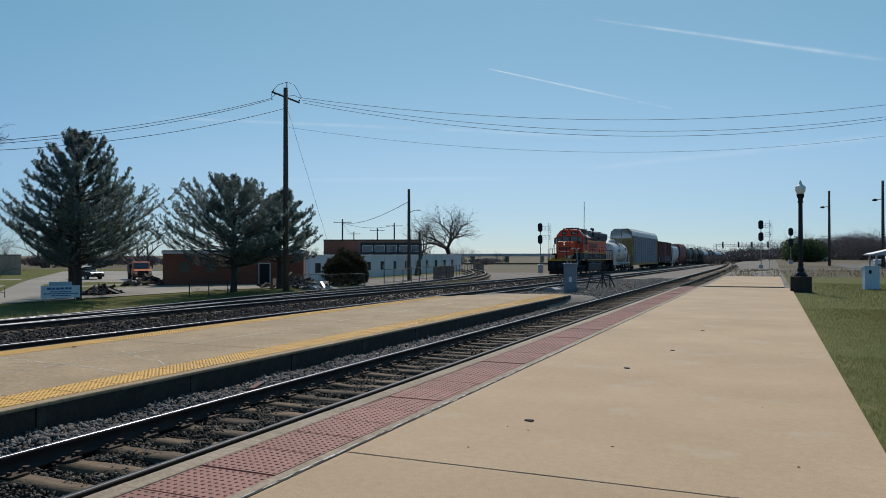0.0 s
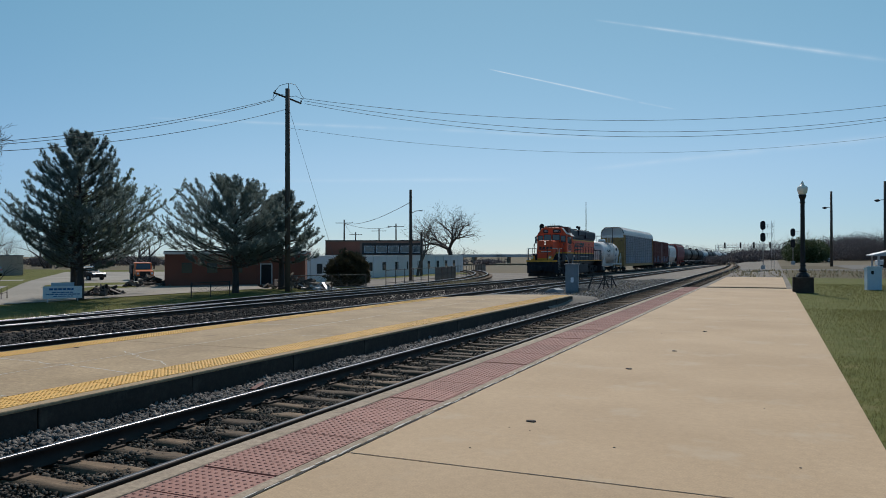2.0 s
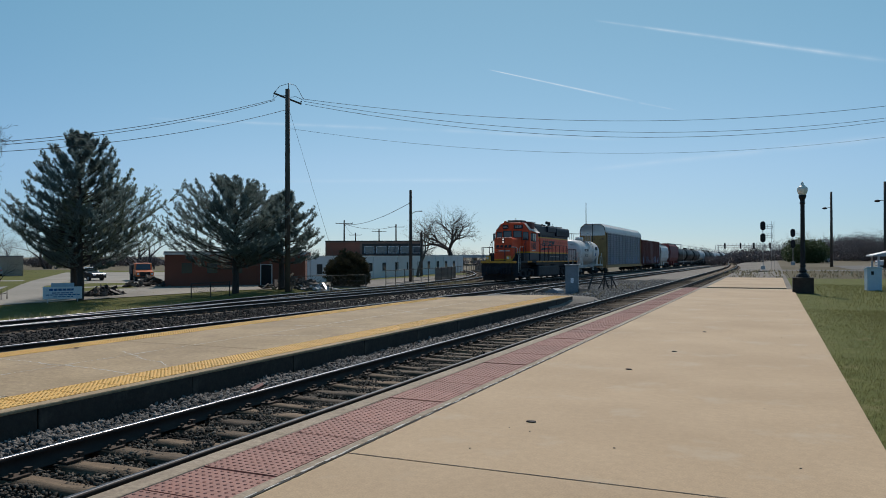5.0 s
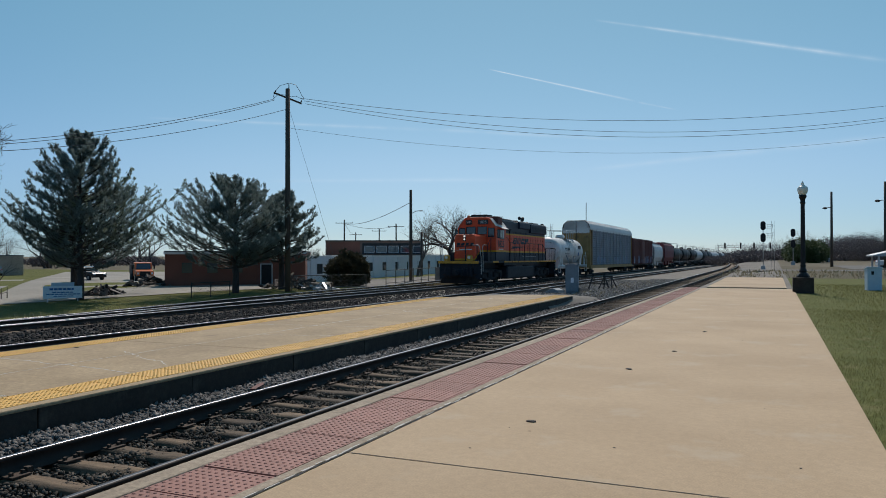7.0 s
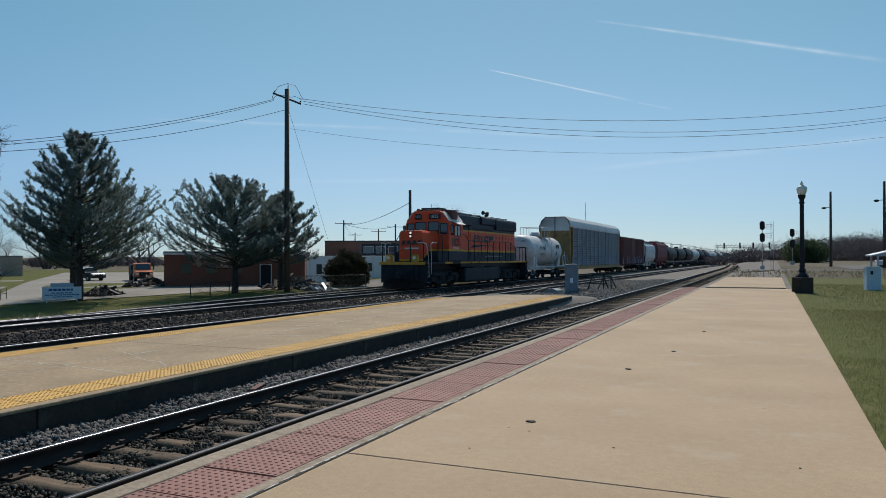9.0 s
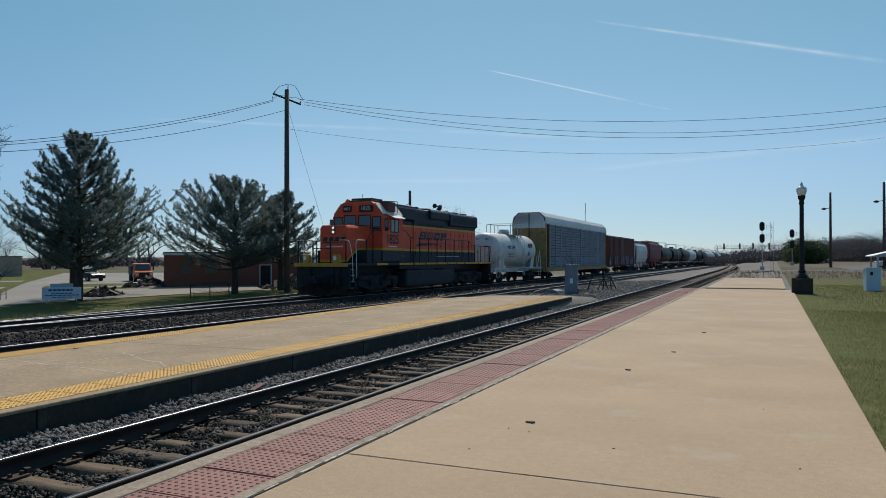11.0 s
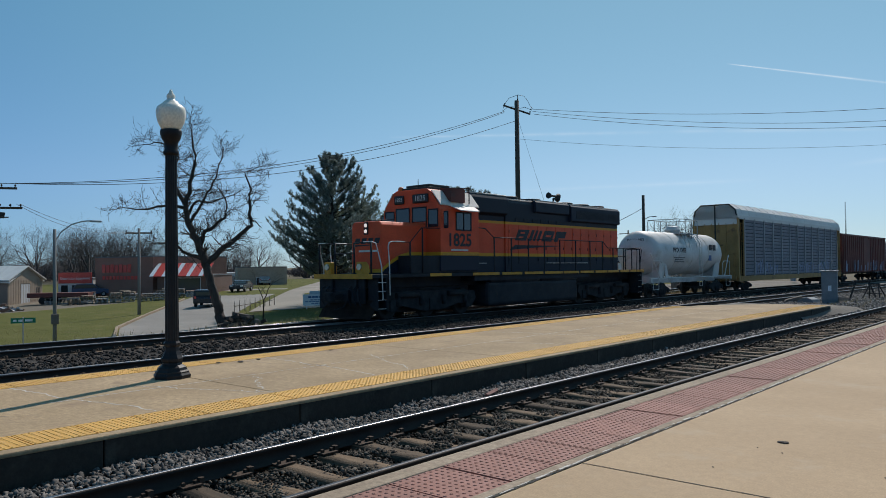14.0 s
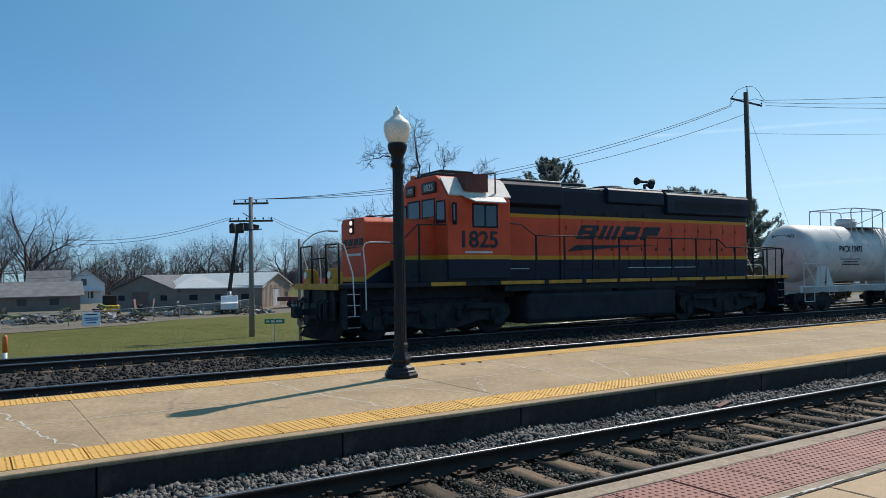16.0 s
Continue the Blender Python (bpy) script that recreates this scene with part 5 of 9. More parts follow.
def ladder(T, x, y, z0, z1, mat, w=0.42, axis='y'):
    bm = bmesh.new()
    for s in (-w / 2, w / 2):
        a = (x, y + s) if axis == 'y' else (x + s, y)
        tube(bm, (*a, z0), (*a, z1), 0.02, 0.02, 6)
    n = int((z1 - z0) / 0.3)
    for k in range(n + 1):
        z = z0 + 0.05 + k * (z1 - z0 - 0.1) / max(1, n)
        if axis == 'y':
            tube(bm, (x, y - w / 2, z), (x, y + w / 2, z), 0.015, 0.015, 6)
        else:
            tube(bm, (x - w / 2, y, z), (x + w / 2, y, z), 0.015, 0.015, 6)
    part("ladder", bm, mat, T)


def rod(name, parent, mat, pts, r=0.022, label=""):
    bm = bmesh.new()
    pipe(bm, pts, r, 6)
    return part(name, bm, mat, parent, label)


def tank_body(bm, L, r, zc, y0, n=28):
    """A horizontal cylinder with domed ends."""
    prof = [(0.02, 0.0), (r * 0.35, 0.05), (r * 0.65, 0.17), (r * 0.87, 0.38), (r * 0.97, 0.6), (r, 0.85), (r, L - 0.85), (r * 0.97, L - 0.6), (r * 0.87, L - 0.38), (r * 0.65, L - 0.17), (r * 0.35, L - 0.05), (0.02, L)]
    n0 = len(bm.verts)
    lathe(bm, prof, n)
    bm.verts.ensure_lookup_table()
    for v in bm.verts[n0:]:
        x, y, z = v.co
        v.co = (x, y0 + z, zc + y)


def build_white_tank():
    T = thing("tank_car", "short white tank car with worn lettering behind the locomotive", "tank car")
    L = 12.0
    frame_rig(T, L, TANKWHITE)
    bm = bmesh.new()
    tank_body(bm, 10.6, 1.29, 2.56, 0.7, 40)
    part("tank", bm, TANKWHITE, T, "white tank with domed ends")
    for y in (3.6, 6.0, 8.4):
        bm = bmesh.new()
        n0 = 0
        lathe(bm, [(1.297, 0.0), (1.297, 0.06)], 40)
        for v in bm.verts:
            x, yy, z = v.co
            v.co = (x, y + z, 2.56 + yy)
        part("weld_band", bm, TANKWHITE, T)
    # saddles
    for y in (1.9, 10.1):
        bm = bmesh.new()
        prism(bm, [(-1.1, 1.08), (1.1, 1.08), (1.2, 2.0), (0.9, 1.62), (0.5, 1.42), (0, 1.32), (-0.5, 1.42), (-0.9, 1.62), (-1.2, 2.0)], y - 0.35, y + 0.35, 'y')
        part("saddle", bm, TANKWHITE, T)
    # dome, platform and its railing
    bm = bmesh.new()
    lathe(bm, [(0.45, 3.78), (0.45, 3.98), (0.5, 3.99), (0.5, 4.05), (0.42, 4.07), (0.42, 4.2), (0.3, 4.24)], 22, (0, 6.0, 0))
    part("dome", bm, TANKWHITE, T, "valve dome on top of the tank")
    bm = bmesh.new()
    for s in (-1, 1):
        box(bm, s * 0.75 - 0.25, s * 0.75 + 0.25, 5.0, 7.4, 3.74, 3.78)
    part("top_platform", bm, STEELGREY, T)
    for s in (-1, 1):
        for y in (5.6, 6.5):
            rod("railing_post", T, STEELGREY, [(s * 1.0, y, 3.45), (s * 1.0, y, 4.62)], 0.024)
        rod("railing_hoop", T, STEELGREY, [(s * 1.0, 4.7, 3.45), (s * 1.0, 4.7, 4.5), (s * 1.0, 4.78, 4.6), (s * 1.0, 4.9, 4.63), (s * 1.0, 7.2, 4.63), (s * 1.0, 7.32, 4.6), (s * 1.0, 7.4, 4.5), (s * 1.0, 7.4, 3.45)], 0.026, "bent tube railing over the dome")
        for y in (5.0, 5.5, 6.6, 7.1):
            rod("platform_bracket", T, RACKROOF, [(s * 1.02, y, 3.72), (s * 1.22, y + 0.1, 3.2), (s * 1.27, y + 0.1, 2.9)], 0.022)
    for y in (4.7, 7.4):
        rod("railing_bar", T, STEELGREY, [(-1.0, y, 4.62), (1.0, y, 4.62)])
    for s in (-1, 1):
        ladder(T, s * 1.36, 7.0, 0.55, 3.2, HANDRAIL)
        for y in (6.8, 7.2):
            rod("ladder_stay", T, HANDRAIL, [(s * 1.36, y, 3.2), (s * 1.0, y, 3.75)], 0.02)
        rod("side_rail", T, HANDRAIL, [(s * 1.38, 0.2, 1.12), (s * 1.38, 11.8, 1.12)], 0.032, "white running rail")
        for y in (0.4, 1.5, 3.0, 9.0, 10.5, 11.6):
            rod("rail_stay", T, HANDRAIL, [(s * 1.38, y, 1.12), (s * 0.8, y, 1.1)], 0.025)
        for y, d in ((0.3, 1), (11.7, -1)):
            rod("grab_rail", T, HANDRAIL, [(s * 1.38, y, 1.12), (s * 1.38, y, 2.1), (s * 1.38, y + d, 2.1), (s * 1.38, y + 1.2 * d, 1.95), (s * 1.38, y + 1.2 * d, 1.12)], 0.022, "white bent grab rail")
            rod("stirrup", T, HANDRAIL, [(s * 1.4, y, 1.1), (s * 1.4, y, 0.5), (s * 1.4, y + 0.7 * d, 0.5), (s * 1.4, y + 0.7 * d, 1.1)], 0.02)
            rod("end_stay", T, HANDRAIL, [(s * 1.3, y - 0.05 * d, 2.5), (s * 1.38, y + 0.9 * d, 1.12)], 0.03, "slanting white end stay")
        # bent bracing and discs
        for y, d in ((2.3, 0.5), (9.7, -0.5)):
            bm = bmesh.new()
            prism(bm, [(y, 1.1), (y + d, 1.1), (y + d * 0.2, 1.9), (y, 1.9)], s * 1.18 - 0.02, s * 1.18 + 0.02, 'x')
            part("brace", bm, TANKWHITE, T)
        sg = 90 if s > 0 else -90
        lettering("car_number", "PVCX 13473", 0.38, NUMDARK, T, pose(s * 1.285, 4.1, 2.72, 90, 0, sg), "dark reporting mark", 0.92, 0.004, 0.0, 0.012)
        for k, w in enumerate((1.6, 1.1, 1.3)):
            bm = bmesh.new()
            box(bm, s * 1.255 - 0.012, s * 1.255 + 0.012, 4.1 - w / 2, 4.1 + w / 2, 2.27 - 0.12 * k, 2.31 - 0.12 * k)
            part("small_print", bm, NUMDARK, T)
        for y, z, col in ((8.6, 2.95, NUMDARK), (9.2, 2.95, NUMDARK), (8.5, 2.3, SIGNBLUE)):
            bm = bmesh.new()
            box(bm, s * 1.262 - 0.02, s * 1.262 + 0.02, y, y + 0.4, z - 0.18, z + 0.18)
            part("placard", bm, col, T)
    lettering("end_number", "PVCX 13473", 0.2, NUMDARK, T, pose(0.1, 0.86, 3.3, 90, 0, 0), "small end mark", 1.0, 0.01)
    for yc in (1.9, 10.1):
        truck(T, yc)
    return T


def build_autorack():
    T = thing("autorack", "tall enclosed car carrier, grey panelled sides, yellow ends, weathered", "autorack")
    L = 26.6
    frame_rig(T, L, RACKYELLOW, 0.95)
    bm = bmesh.new()
    box(bm, -1.5, 1.5, 0.35, L - 0.35, 1.0, 5.1)
    part("inner_body", bm, RACKGAP, T)
    bm = bmesh.new()
    prism(bm, [(-1.58, 4.95), (1.58, 4.95), (1.58, 5.2), (1.45, 5.62), (1.0, 6.0), (-1.0, 6.0), (-1.45, 5.62), (-1.58, 5.2)], 0.1, L - 0.1, 'y', 0.02)
    part("roof", bm, RACKROOF, T, "pale rounded roof")
    for k in range(18):
        y = 0.9 + k * (L - 1.8) / 17
        bm = bmesh.new()
        prism(bm, [(-1.59, 5.2), (-1.46, 5.63), (-1.0, 6.015), (1.0, 6.015), (1.46, 5.63), (1.59, 5.2), (1.47, 5.65), (1.0, 6.04), (-1.0, 6.04), (-1.47, 5.65)], y - 0.03, y + 0.03, 'y')
        part("roof_rib", bm, RACKROOF, T)
    for y0, y1 in ((0.12, 0.3), (L - 0.3, L - 0.12)):
        bm = bmesh.new()
        box(bm, -1.5, 1.5, y0, y1, 1.0, 4.6, 0.02)
        part("end_door", bm, RACKYELLOW, T, "yellow folding end doors")
        bm = bmesh.new()
        prism(bm, [(-1.5, 4.6), (1.5, 4.6), (1.5, 5.15), (1.4, 5.58), (0.98, 5.94), (-0.98, 5.94), (-1.4, 5.58), (-1.5, 5.15)], y0 - 0.02, y1, 'y')
        part("end_cap", bm, RACKROOF, T)
        bm = bmesh.new()
        yy = y0 - 0.03 if y0 < 5 else y1 + 0.03
        box(bm, -0.04, 0.04, yy - 0.02, yy + 0.02, 1.1, 5.9)
        part("door_post", bm, DARKMETAL, T)
        rod("roof_edge", T, DARKMETAL, [(-1.47, yy, 5.2), (-1.38, yy, 5.6), (-0.98, yy, 5.97), (0.98, yy, 5.97), (1.38, yy, 5.6), (1.47, yy, 5.2)], 0.045)
        rod("door_bar", T, DARKMETAL, [(-0.4, yy, 3.2), (0.55, yy, 3.2)], 0.03)
        for k in range(6):
            bm = bmesh.new()
            x = -1.25 + 0.5 * k
            box(bm, x - 0.02, x + 0.02, yy - 0.01, yy + 0.02, 1.05, 4.7)
            part("door_rib", bm, RACKYELLOW, T)
    for s in (-1, 1):
        for y0, y1 in ((0.1, 1.25), (L - 1.25, L - 0.1)):
            bm = bmesh.new()
            box(bm, min(s * 1.44, s * 1.58), max(s * 1.44, s * 1.58), y0, y0 + 0.25, 0.9, 5.05, 0.01)
            box(bm, min(s * 1.44, s * 1.56), max(s * 1.44, s * 1.56), y1 - 0.14, y1, 0.9, 5.05, 0.01)
            box(bm, min(s * 1.44, s * 1.5), max(s * 1.44, s * 1.5), y0 + 0.2, y1 - 0.1, 0.9, 5.05)
            part("corner_post", bm, RACKYELLOW, T)
            ladder(T, s * 1.6, (y0 + y1) / 2 + 0.02, 0.6, 4.7, RACKYELLOW, 0.4)
        bm = bmesh.new()
        box(bm, min(s * 1.4, s * 1.6), max(s * 1.4, s * 1.6), 0.1, L - 0.1, 0.72, 1.08, 0.015)
        part("side_sill", bm, RACKYELLOW, T, "rusty yellow side sill")
        nb = 12
        w = (L - 2.6) / nb
        shared = {}
        for k in range(nb):
            y0 = 1.3 + k * w
            bm = bmesh.new()
            box(bm, min(s * 1.5, s * 1.6), max(s * 1.5, s * 1.6), y0 - 0.07, y0 + 0.07, 1.05, 5.05, 0.01)
            part("side_post", bm, RACKPOST, T)
            for j in range(4):
                z0 = 1.12 + 0.98 * j
                if j not in shared:
                    bm = bmesh.new()
                    for c in range(4):
                        zz = 0.242 * c
                        prism(bm, [(0.0, zz), (0.022, zz + 0.03), (0.022, zz + 0.17), (0.0, zz + 0.2), (-0.01, zz + 0.2), (-0.01, zz)], 0.1, w - 0.1, 'y')
                    shared[j] = finish(bm, RACKGREY)
                o = part("side_panel", shared[j], RACKGREY, T)
                o.matrix_basis = Matrix.Translation((s * 1.52, y0, z0)) @ Matrix.Diagonal((s, 1, 1, 1))
        bm = bmesh.new()
        box(bm, min(s * 1.5, s * 1.59), max(s * 1.5, s * 1.59), L - 1.37, L - 1.23, 1.05, 5.05, 0.01)
        part("side_post", bm, RACKPOST, T)
        # sprayed scrawl low on the panels, as plain strokes
        rg = random.Random(11 + s)
        for y0, y1 in ((3.5, 8.6), (13.5, 17.5), (19.0, 23.0)):
            bm = bmesh.new()
            y = y0
            while y < y1:
                h = rg.uniform(0.6, 1.1)
                t = rg.uniform(-0.25, 0.25)
                prism(bm, [(y, 1.2), (y + 0.16, 1.2), (y + 0.16 + t, 1.2 + h), (y + t, 1.2 + h)], s * 1.552 - 0.004, s * 1.552 + 0.004, 'x')
                if rg.random() < 0.6:
                    z = rg.uniform(1.3, 1.9)
                    prism(bm, [(y, z), (y + 0.5, z + 0.05), (y + 0.5, z + 0.17), (y, z + 0.12)], s * 1.556 - 0.004, s * 1.556 + 0.004, 'x')
                y += rg.uniform(0.3, 0.6)
            part("paint_scrawl", bm, SPRAY, T, "faded blue paint scrawl")
    for yc in (2.7, L - 2.7):
        truck(T, yc, 1.78, 2, 0.36)
    return T


def build_boxcar():
    T = thing("boxcar", "dark red ribbed boxcar with faded paint scrawls", "boxcar")
    L = 19.6
    frame_rig(T, L, DARKMETAL)
    bm = bmesh.new()
    box(bm, -1.48, 1.48, 0.3, L - 0.3, 1.0, 4.65, 0.02)
    part("body", bm, BOXRED, T)
    bm = bmesh.new()
    prism(bm, [(-1.55, 4.58), (1.55, 4.58), (1.5, 4.74), (0, 4.9), (-1.5, 4.74)], 0.25, L - 0.25, 'y')
    part("roof", bm, BOXRED, T)
    rib = bmesh.new()
    prism(rib, [(-0.02, -0.07), (0.05, -0.045), (0.05, 0.045), (-0.02, 0.07)], 1.0, 4.58, 'z')
    me = finish(rib, BOXRED)
    for s in (-1, 1):
        for k in range(24):
            y = 0.6 + k * (L - 1.2) / 23
            if 9.0 < y < 10.6:
                continue
            o = part("rib", me, BOXRED, T)
            o.matrix_basis = Matrix.Translation((s * 1.49, y, 0)) @ Matrix.Diagonal((s, 1, 1, 1))
        bm = bmesh.new()
        box(bm, s * 1.5 - 0.04, s * 1.5 + 0.04, 8.6, 11.2, 1.02, 4.4, 0.01)
        for z in (1.6, 2.5, 3.4):
            box(bm, s * 1.545 - 0.012, s * 1.545 + 0.012, 8.65, 11.15, z, z + 0.08)
        part("door", bm, BOXRED, T)
        rg = random.Random(5)
        bm = bmesh.new()
        for k in range(22):
            y = rg.uniform(1, 17.5)
            h = rg.uniform(0.4, 1.1)
            prism(bm, [(y, 1.1), (y + 0.3, 1.15), (y + 0.45, 1.15 + h), (y + 0.2, 1.1 + h)], s * 1.556 - 0.004, s * 1.556 + 0.004, 'x')
        part("paint_scrawl", bm, SPRAY, T)
        ladder(T, s * 1.56, 0.6, 0.6, 4.3, BOXRED)
    bm = bmesh.new()
    for k in range(9):
        box(bm, -1.42, 1.42, 0.24, 0.32, 1.15 + 0.36 * k, 1.3 + 0.36 * k, 0.02)
    part("end_ribs", bm, BOXRED, T)
    for yc in (2.2, L - 2.2):
        truck(T, yc, turn=False)
    return T


def build_hopper(mat, label, L=12.5, h=4.5):
    T = thing("covered_hopper", label, "hopper car")
    frame_rig(T, L, mat)
    bm = bmesh.new()
    prism(bm, [(-1.2, 1.3), (1.2, 1.3), (1.55, 2.0), (1.6, 3.2), (1.45, h - 0.45), (1.0, h), (-1.0, h), (-1.45, h - 0.45), (-1.6, 3.2), (-1.55, 2.0)], 1.2, L - 1.2, 'y', 0.06)
    part("body", bm, mat, T, "rounded hopper body")
    for e in (0, 1):
        bm = bmesh.new()
        a, b, c = (0.3, 1.25, 1.9) if e == 0 else (L - 0.3, L - 1.25, L - 1.9)
        prism(bm, [(a + (0.4 if e == 0 else -0.4), 1.9), (b, h - 0.5), (b, 1.4), (c, 1.1)], -1.35, 1.35, 'x')
        part("end_slope", bm, mat, T)
        for x in (-1.4, 1.4):
            rod("end_strut", T, DARKMETAL, [(x, a, 1.1), (x, b, h - 0.5)], 0.05)
            rod("end_post", T, DARKMETAL, [(x, a, 1.1), (x, a, 2.3)], 0.05)
    for k in range(3):
        y = L * (0.25 + 0.25 * k)
        bm = bmesh.new()
        prism(bm, [(y - 1.3, 1.35), (y + 1.3, 1.35), (y + 0.35, 0.55), (y - 0.35, 0.55)], -0.9, 0.9, 'x')
        part("chute", bm, mat, T)
        bm = bmesh.new()
        lathe(bm, [(0.35, h - 0.03), (0.35, h + 0.1), (0.25, h + 0.12)], 14, (0, y, 0))
        part("hatch", bm, mat, T)
    bm = bmesh.new()
    for s in (-1, 1):
        box(bm, s * 0.9 - 0.25, s * 0.9 + 0.25, 0.8, L - 0.8, h + 0.06, h + 0.1)
    part("roof_walk", bm, STEELGREY, T)
    for yc in (1.8, L - 1.8):
        truck(T, yc, turn=False)
    return T


def build_far_tank(mat, label):
    T = thing("tank_car", label, "tank car", group="tank cars in the train")
    L = 16.6
    frame_rig(T, L, DARKMETAL)
    bm = bmesh.new()
    tank_body(bm, 15.2, 1.42, 2.72, 0.7, 28)
    part("tank", bm, mat, T)
    for y in (3.4, 6.2, 10.4, 13.2):
        bm = bmesh.new()
        lathe(bm, [(1.425, 0.0), (1.435, 0.02), (1.425, 0.04)], 28)
        for v in bm.verts:
            x, yy, z = v.co
            v.co = (x, y + z, 2.72 + yy)
        part("band", bm, DARKMETAL if mat == TANKBLACK else mat, T)
    bm = bmesh.new()
    lathe(bm, [(0.45, 4.05), (0.45, 4.4), (0.35, 4.46)], 18, (0, 8.3, 0))
    part("dome", bm, mat, T)
    bm = bmesh.new()
    for s in (-1, 1):
        for y in (7.0, 8.3, 9.6):
            tube(bm, (s * 1.0, y, 3.7), (s * 1.0, y, 4.95), 0.025)
        tube(bm, (s * 1.0, 7.0, 4.95), (s * 1.0, 9.6, 4.95), 0.025)
        tube(bm, (s * 1.4, 0.3, 1.15), (s * 1.4, L - 0.3, 1.15), 0.035)
    for y in (7.0, 9.6):
        tube(bm, (-1, y, 4.95), (1, y, 4.95), 0.025)
    part("railing", bm, STEELGREY, T)
    for s in (-1, 1):
        ladder(T, s * 1.46, 8.3, 0.6, 3.7, STEELGREY)
    for yc in (2.0, L - 2.0):
        truck(T, yc, turn=False)
    return T


TRAIN = []   # car, distance of its front behind the locomotive's front deck
TRAIN.append((build_loco(), 0.0))
TRAIN.append((build_white_tank(), 21.0))
TRAIN.append((build_autorack(), 33.8))
TRAIN.append((build_boxcar(), 61.2))
TRAIN.append((build_hopper(TANKWHITE, "short pale covered hopper car", 12.2, 4.3), 81.6))
TRAIN.append((build_hopper(HOPRED, "red covered hopper car", 15.5, 4.75), 94.6))
black = build_far_tank(TANKBLACK, "black tank car with pale bands in the train")
pale = build_far_tank(TANKWHITE, "pale grey tank car far back in the train")
TRAIN.append((black, 111.2))
at = 128.6
for k in range(13):
    TRAIN.append((pale if k == 2 else copy_thing(pale if k in (5, 6, 8) else black, Matrix.Identity(4)), at))
    at += 17.6


# ---- trees ----
def limb_tree(seed, height, levels, trunk_r, lean=0.0, sides=4, kids=(2, 3), spread=0.62, first=0.3, crook=0.22, rise=0.12, segs=3, twist=0.0):
    """Verts and quads of a leafless tree grown by splitting limbs."""
    rg = random.Random(seed)
    V, F, stem = [], [], []

    def ring(p, d, r):
        q = d.to_track_quat('Z', 'Y').to_matrix()
        i0 = len(V)
        for k in range(sides):
            a = 2 * math.pi * k / sides
            V.append(tuple(p + q @ Vector((math.cos(a) * r, math.sin(a) * r, 0))))
        return i0

    def grow(p, d, length, r, lev):
        i0 = ring(p, d, r)
        n = segs if lev < levels - 1 else 2
        for k in range(n):
            d = (d + Vector((rg.gauss(0, crook), rg.gauss(0, crook), rg.gauss(0, crook * 0.7) + rise * (0.3 if lev else 0)))).normalized()
            p = p + d * (length / n)
            r1 = r * (0.9 if lev < 2 else 0.8)
            i1 = ring(p, d, r1)
            for j in range(sides):
                (stem if lev < 1 else F).append((i0 + j, i0 + (j + 1) % sides, i1 + (j + 1) % sides, i1 + j))
            i0, r = i1, r1
            if lev >= 1 and k < n - 1 and lev < levels and rg.random() < 0.75:
                side = (d + Vector((rg.gauss(0, 1), rg.gauss(0, 1), rg.gauss(0, 0.7))).normalized() * 0.95).normalized()
                grow(p, side, length * rg.uniform(0.45, 0.75), r * 0.55, lev + 1)
        if lev < levels:
            m = rg.randint(*kids)
            for k in range(m):
                a = 2 * math.pi * (k + rg.random() * 0.7) / m
                q = d.to_track_quat('Z', 'Y').to_matrix()
                s = spread * rg.uniform(0.6, 1.3)
                nd = (d + q @ Vector((math.cos(a) * s, math.sin(a) * s, 0))).normalized()
                grow(p, nd, length * rg.uniform(0.6, 0.86), r * rg.uniform(0.6, 0.78), lev + 1)
    grow(Vector((0, 0, -0.2)), Vector((lean, twist, 1)).normalized(), height * first, trunk_r, 0)
    V = np.array(V)
    V *= height / V[:, 2].max()
    return V, np.array(F), np.array(stem)


def bare_tree(x, y, tree, label, mat=TWIG, rot=0.0):
    V, F, stem = tree
    T = thing("bare_tree", label, "tree", pose(x, y, land(x, y), 0, 0, rot))
    part("trunk", mesh_of(V, stem, mat), mat, T)
    part("crown", mesh_of(V, F, mat), mat, T, "bare forking branches")
    return T


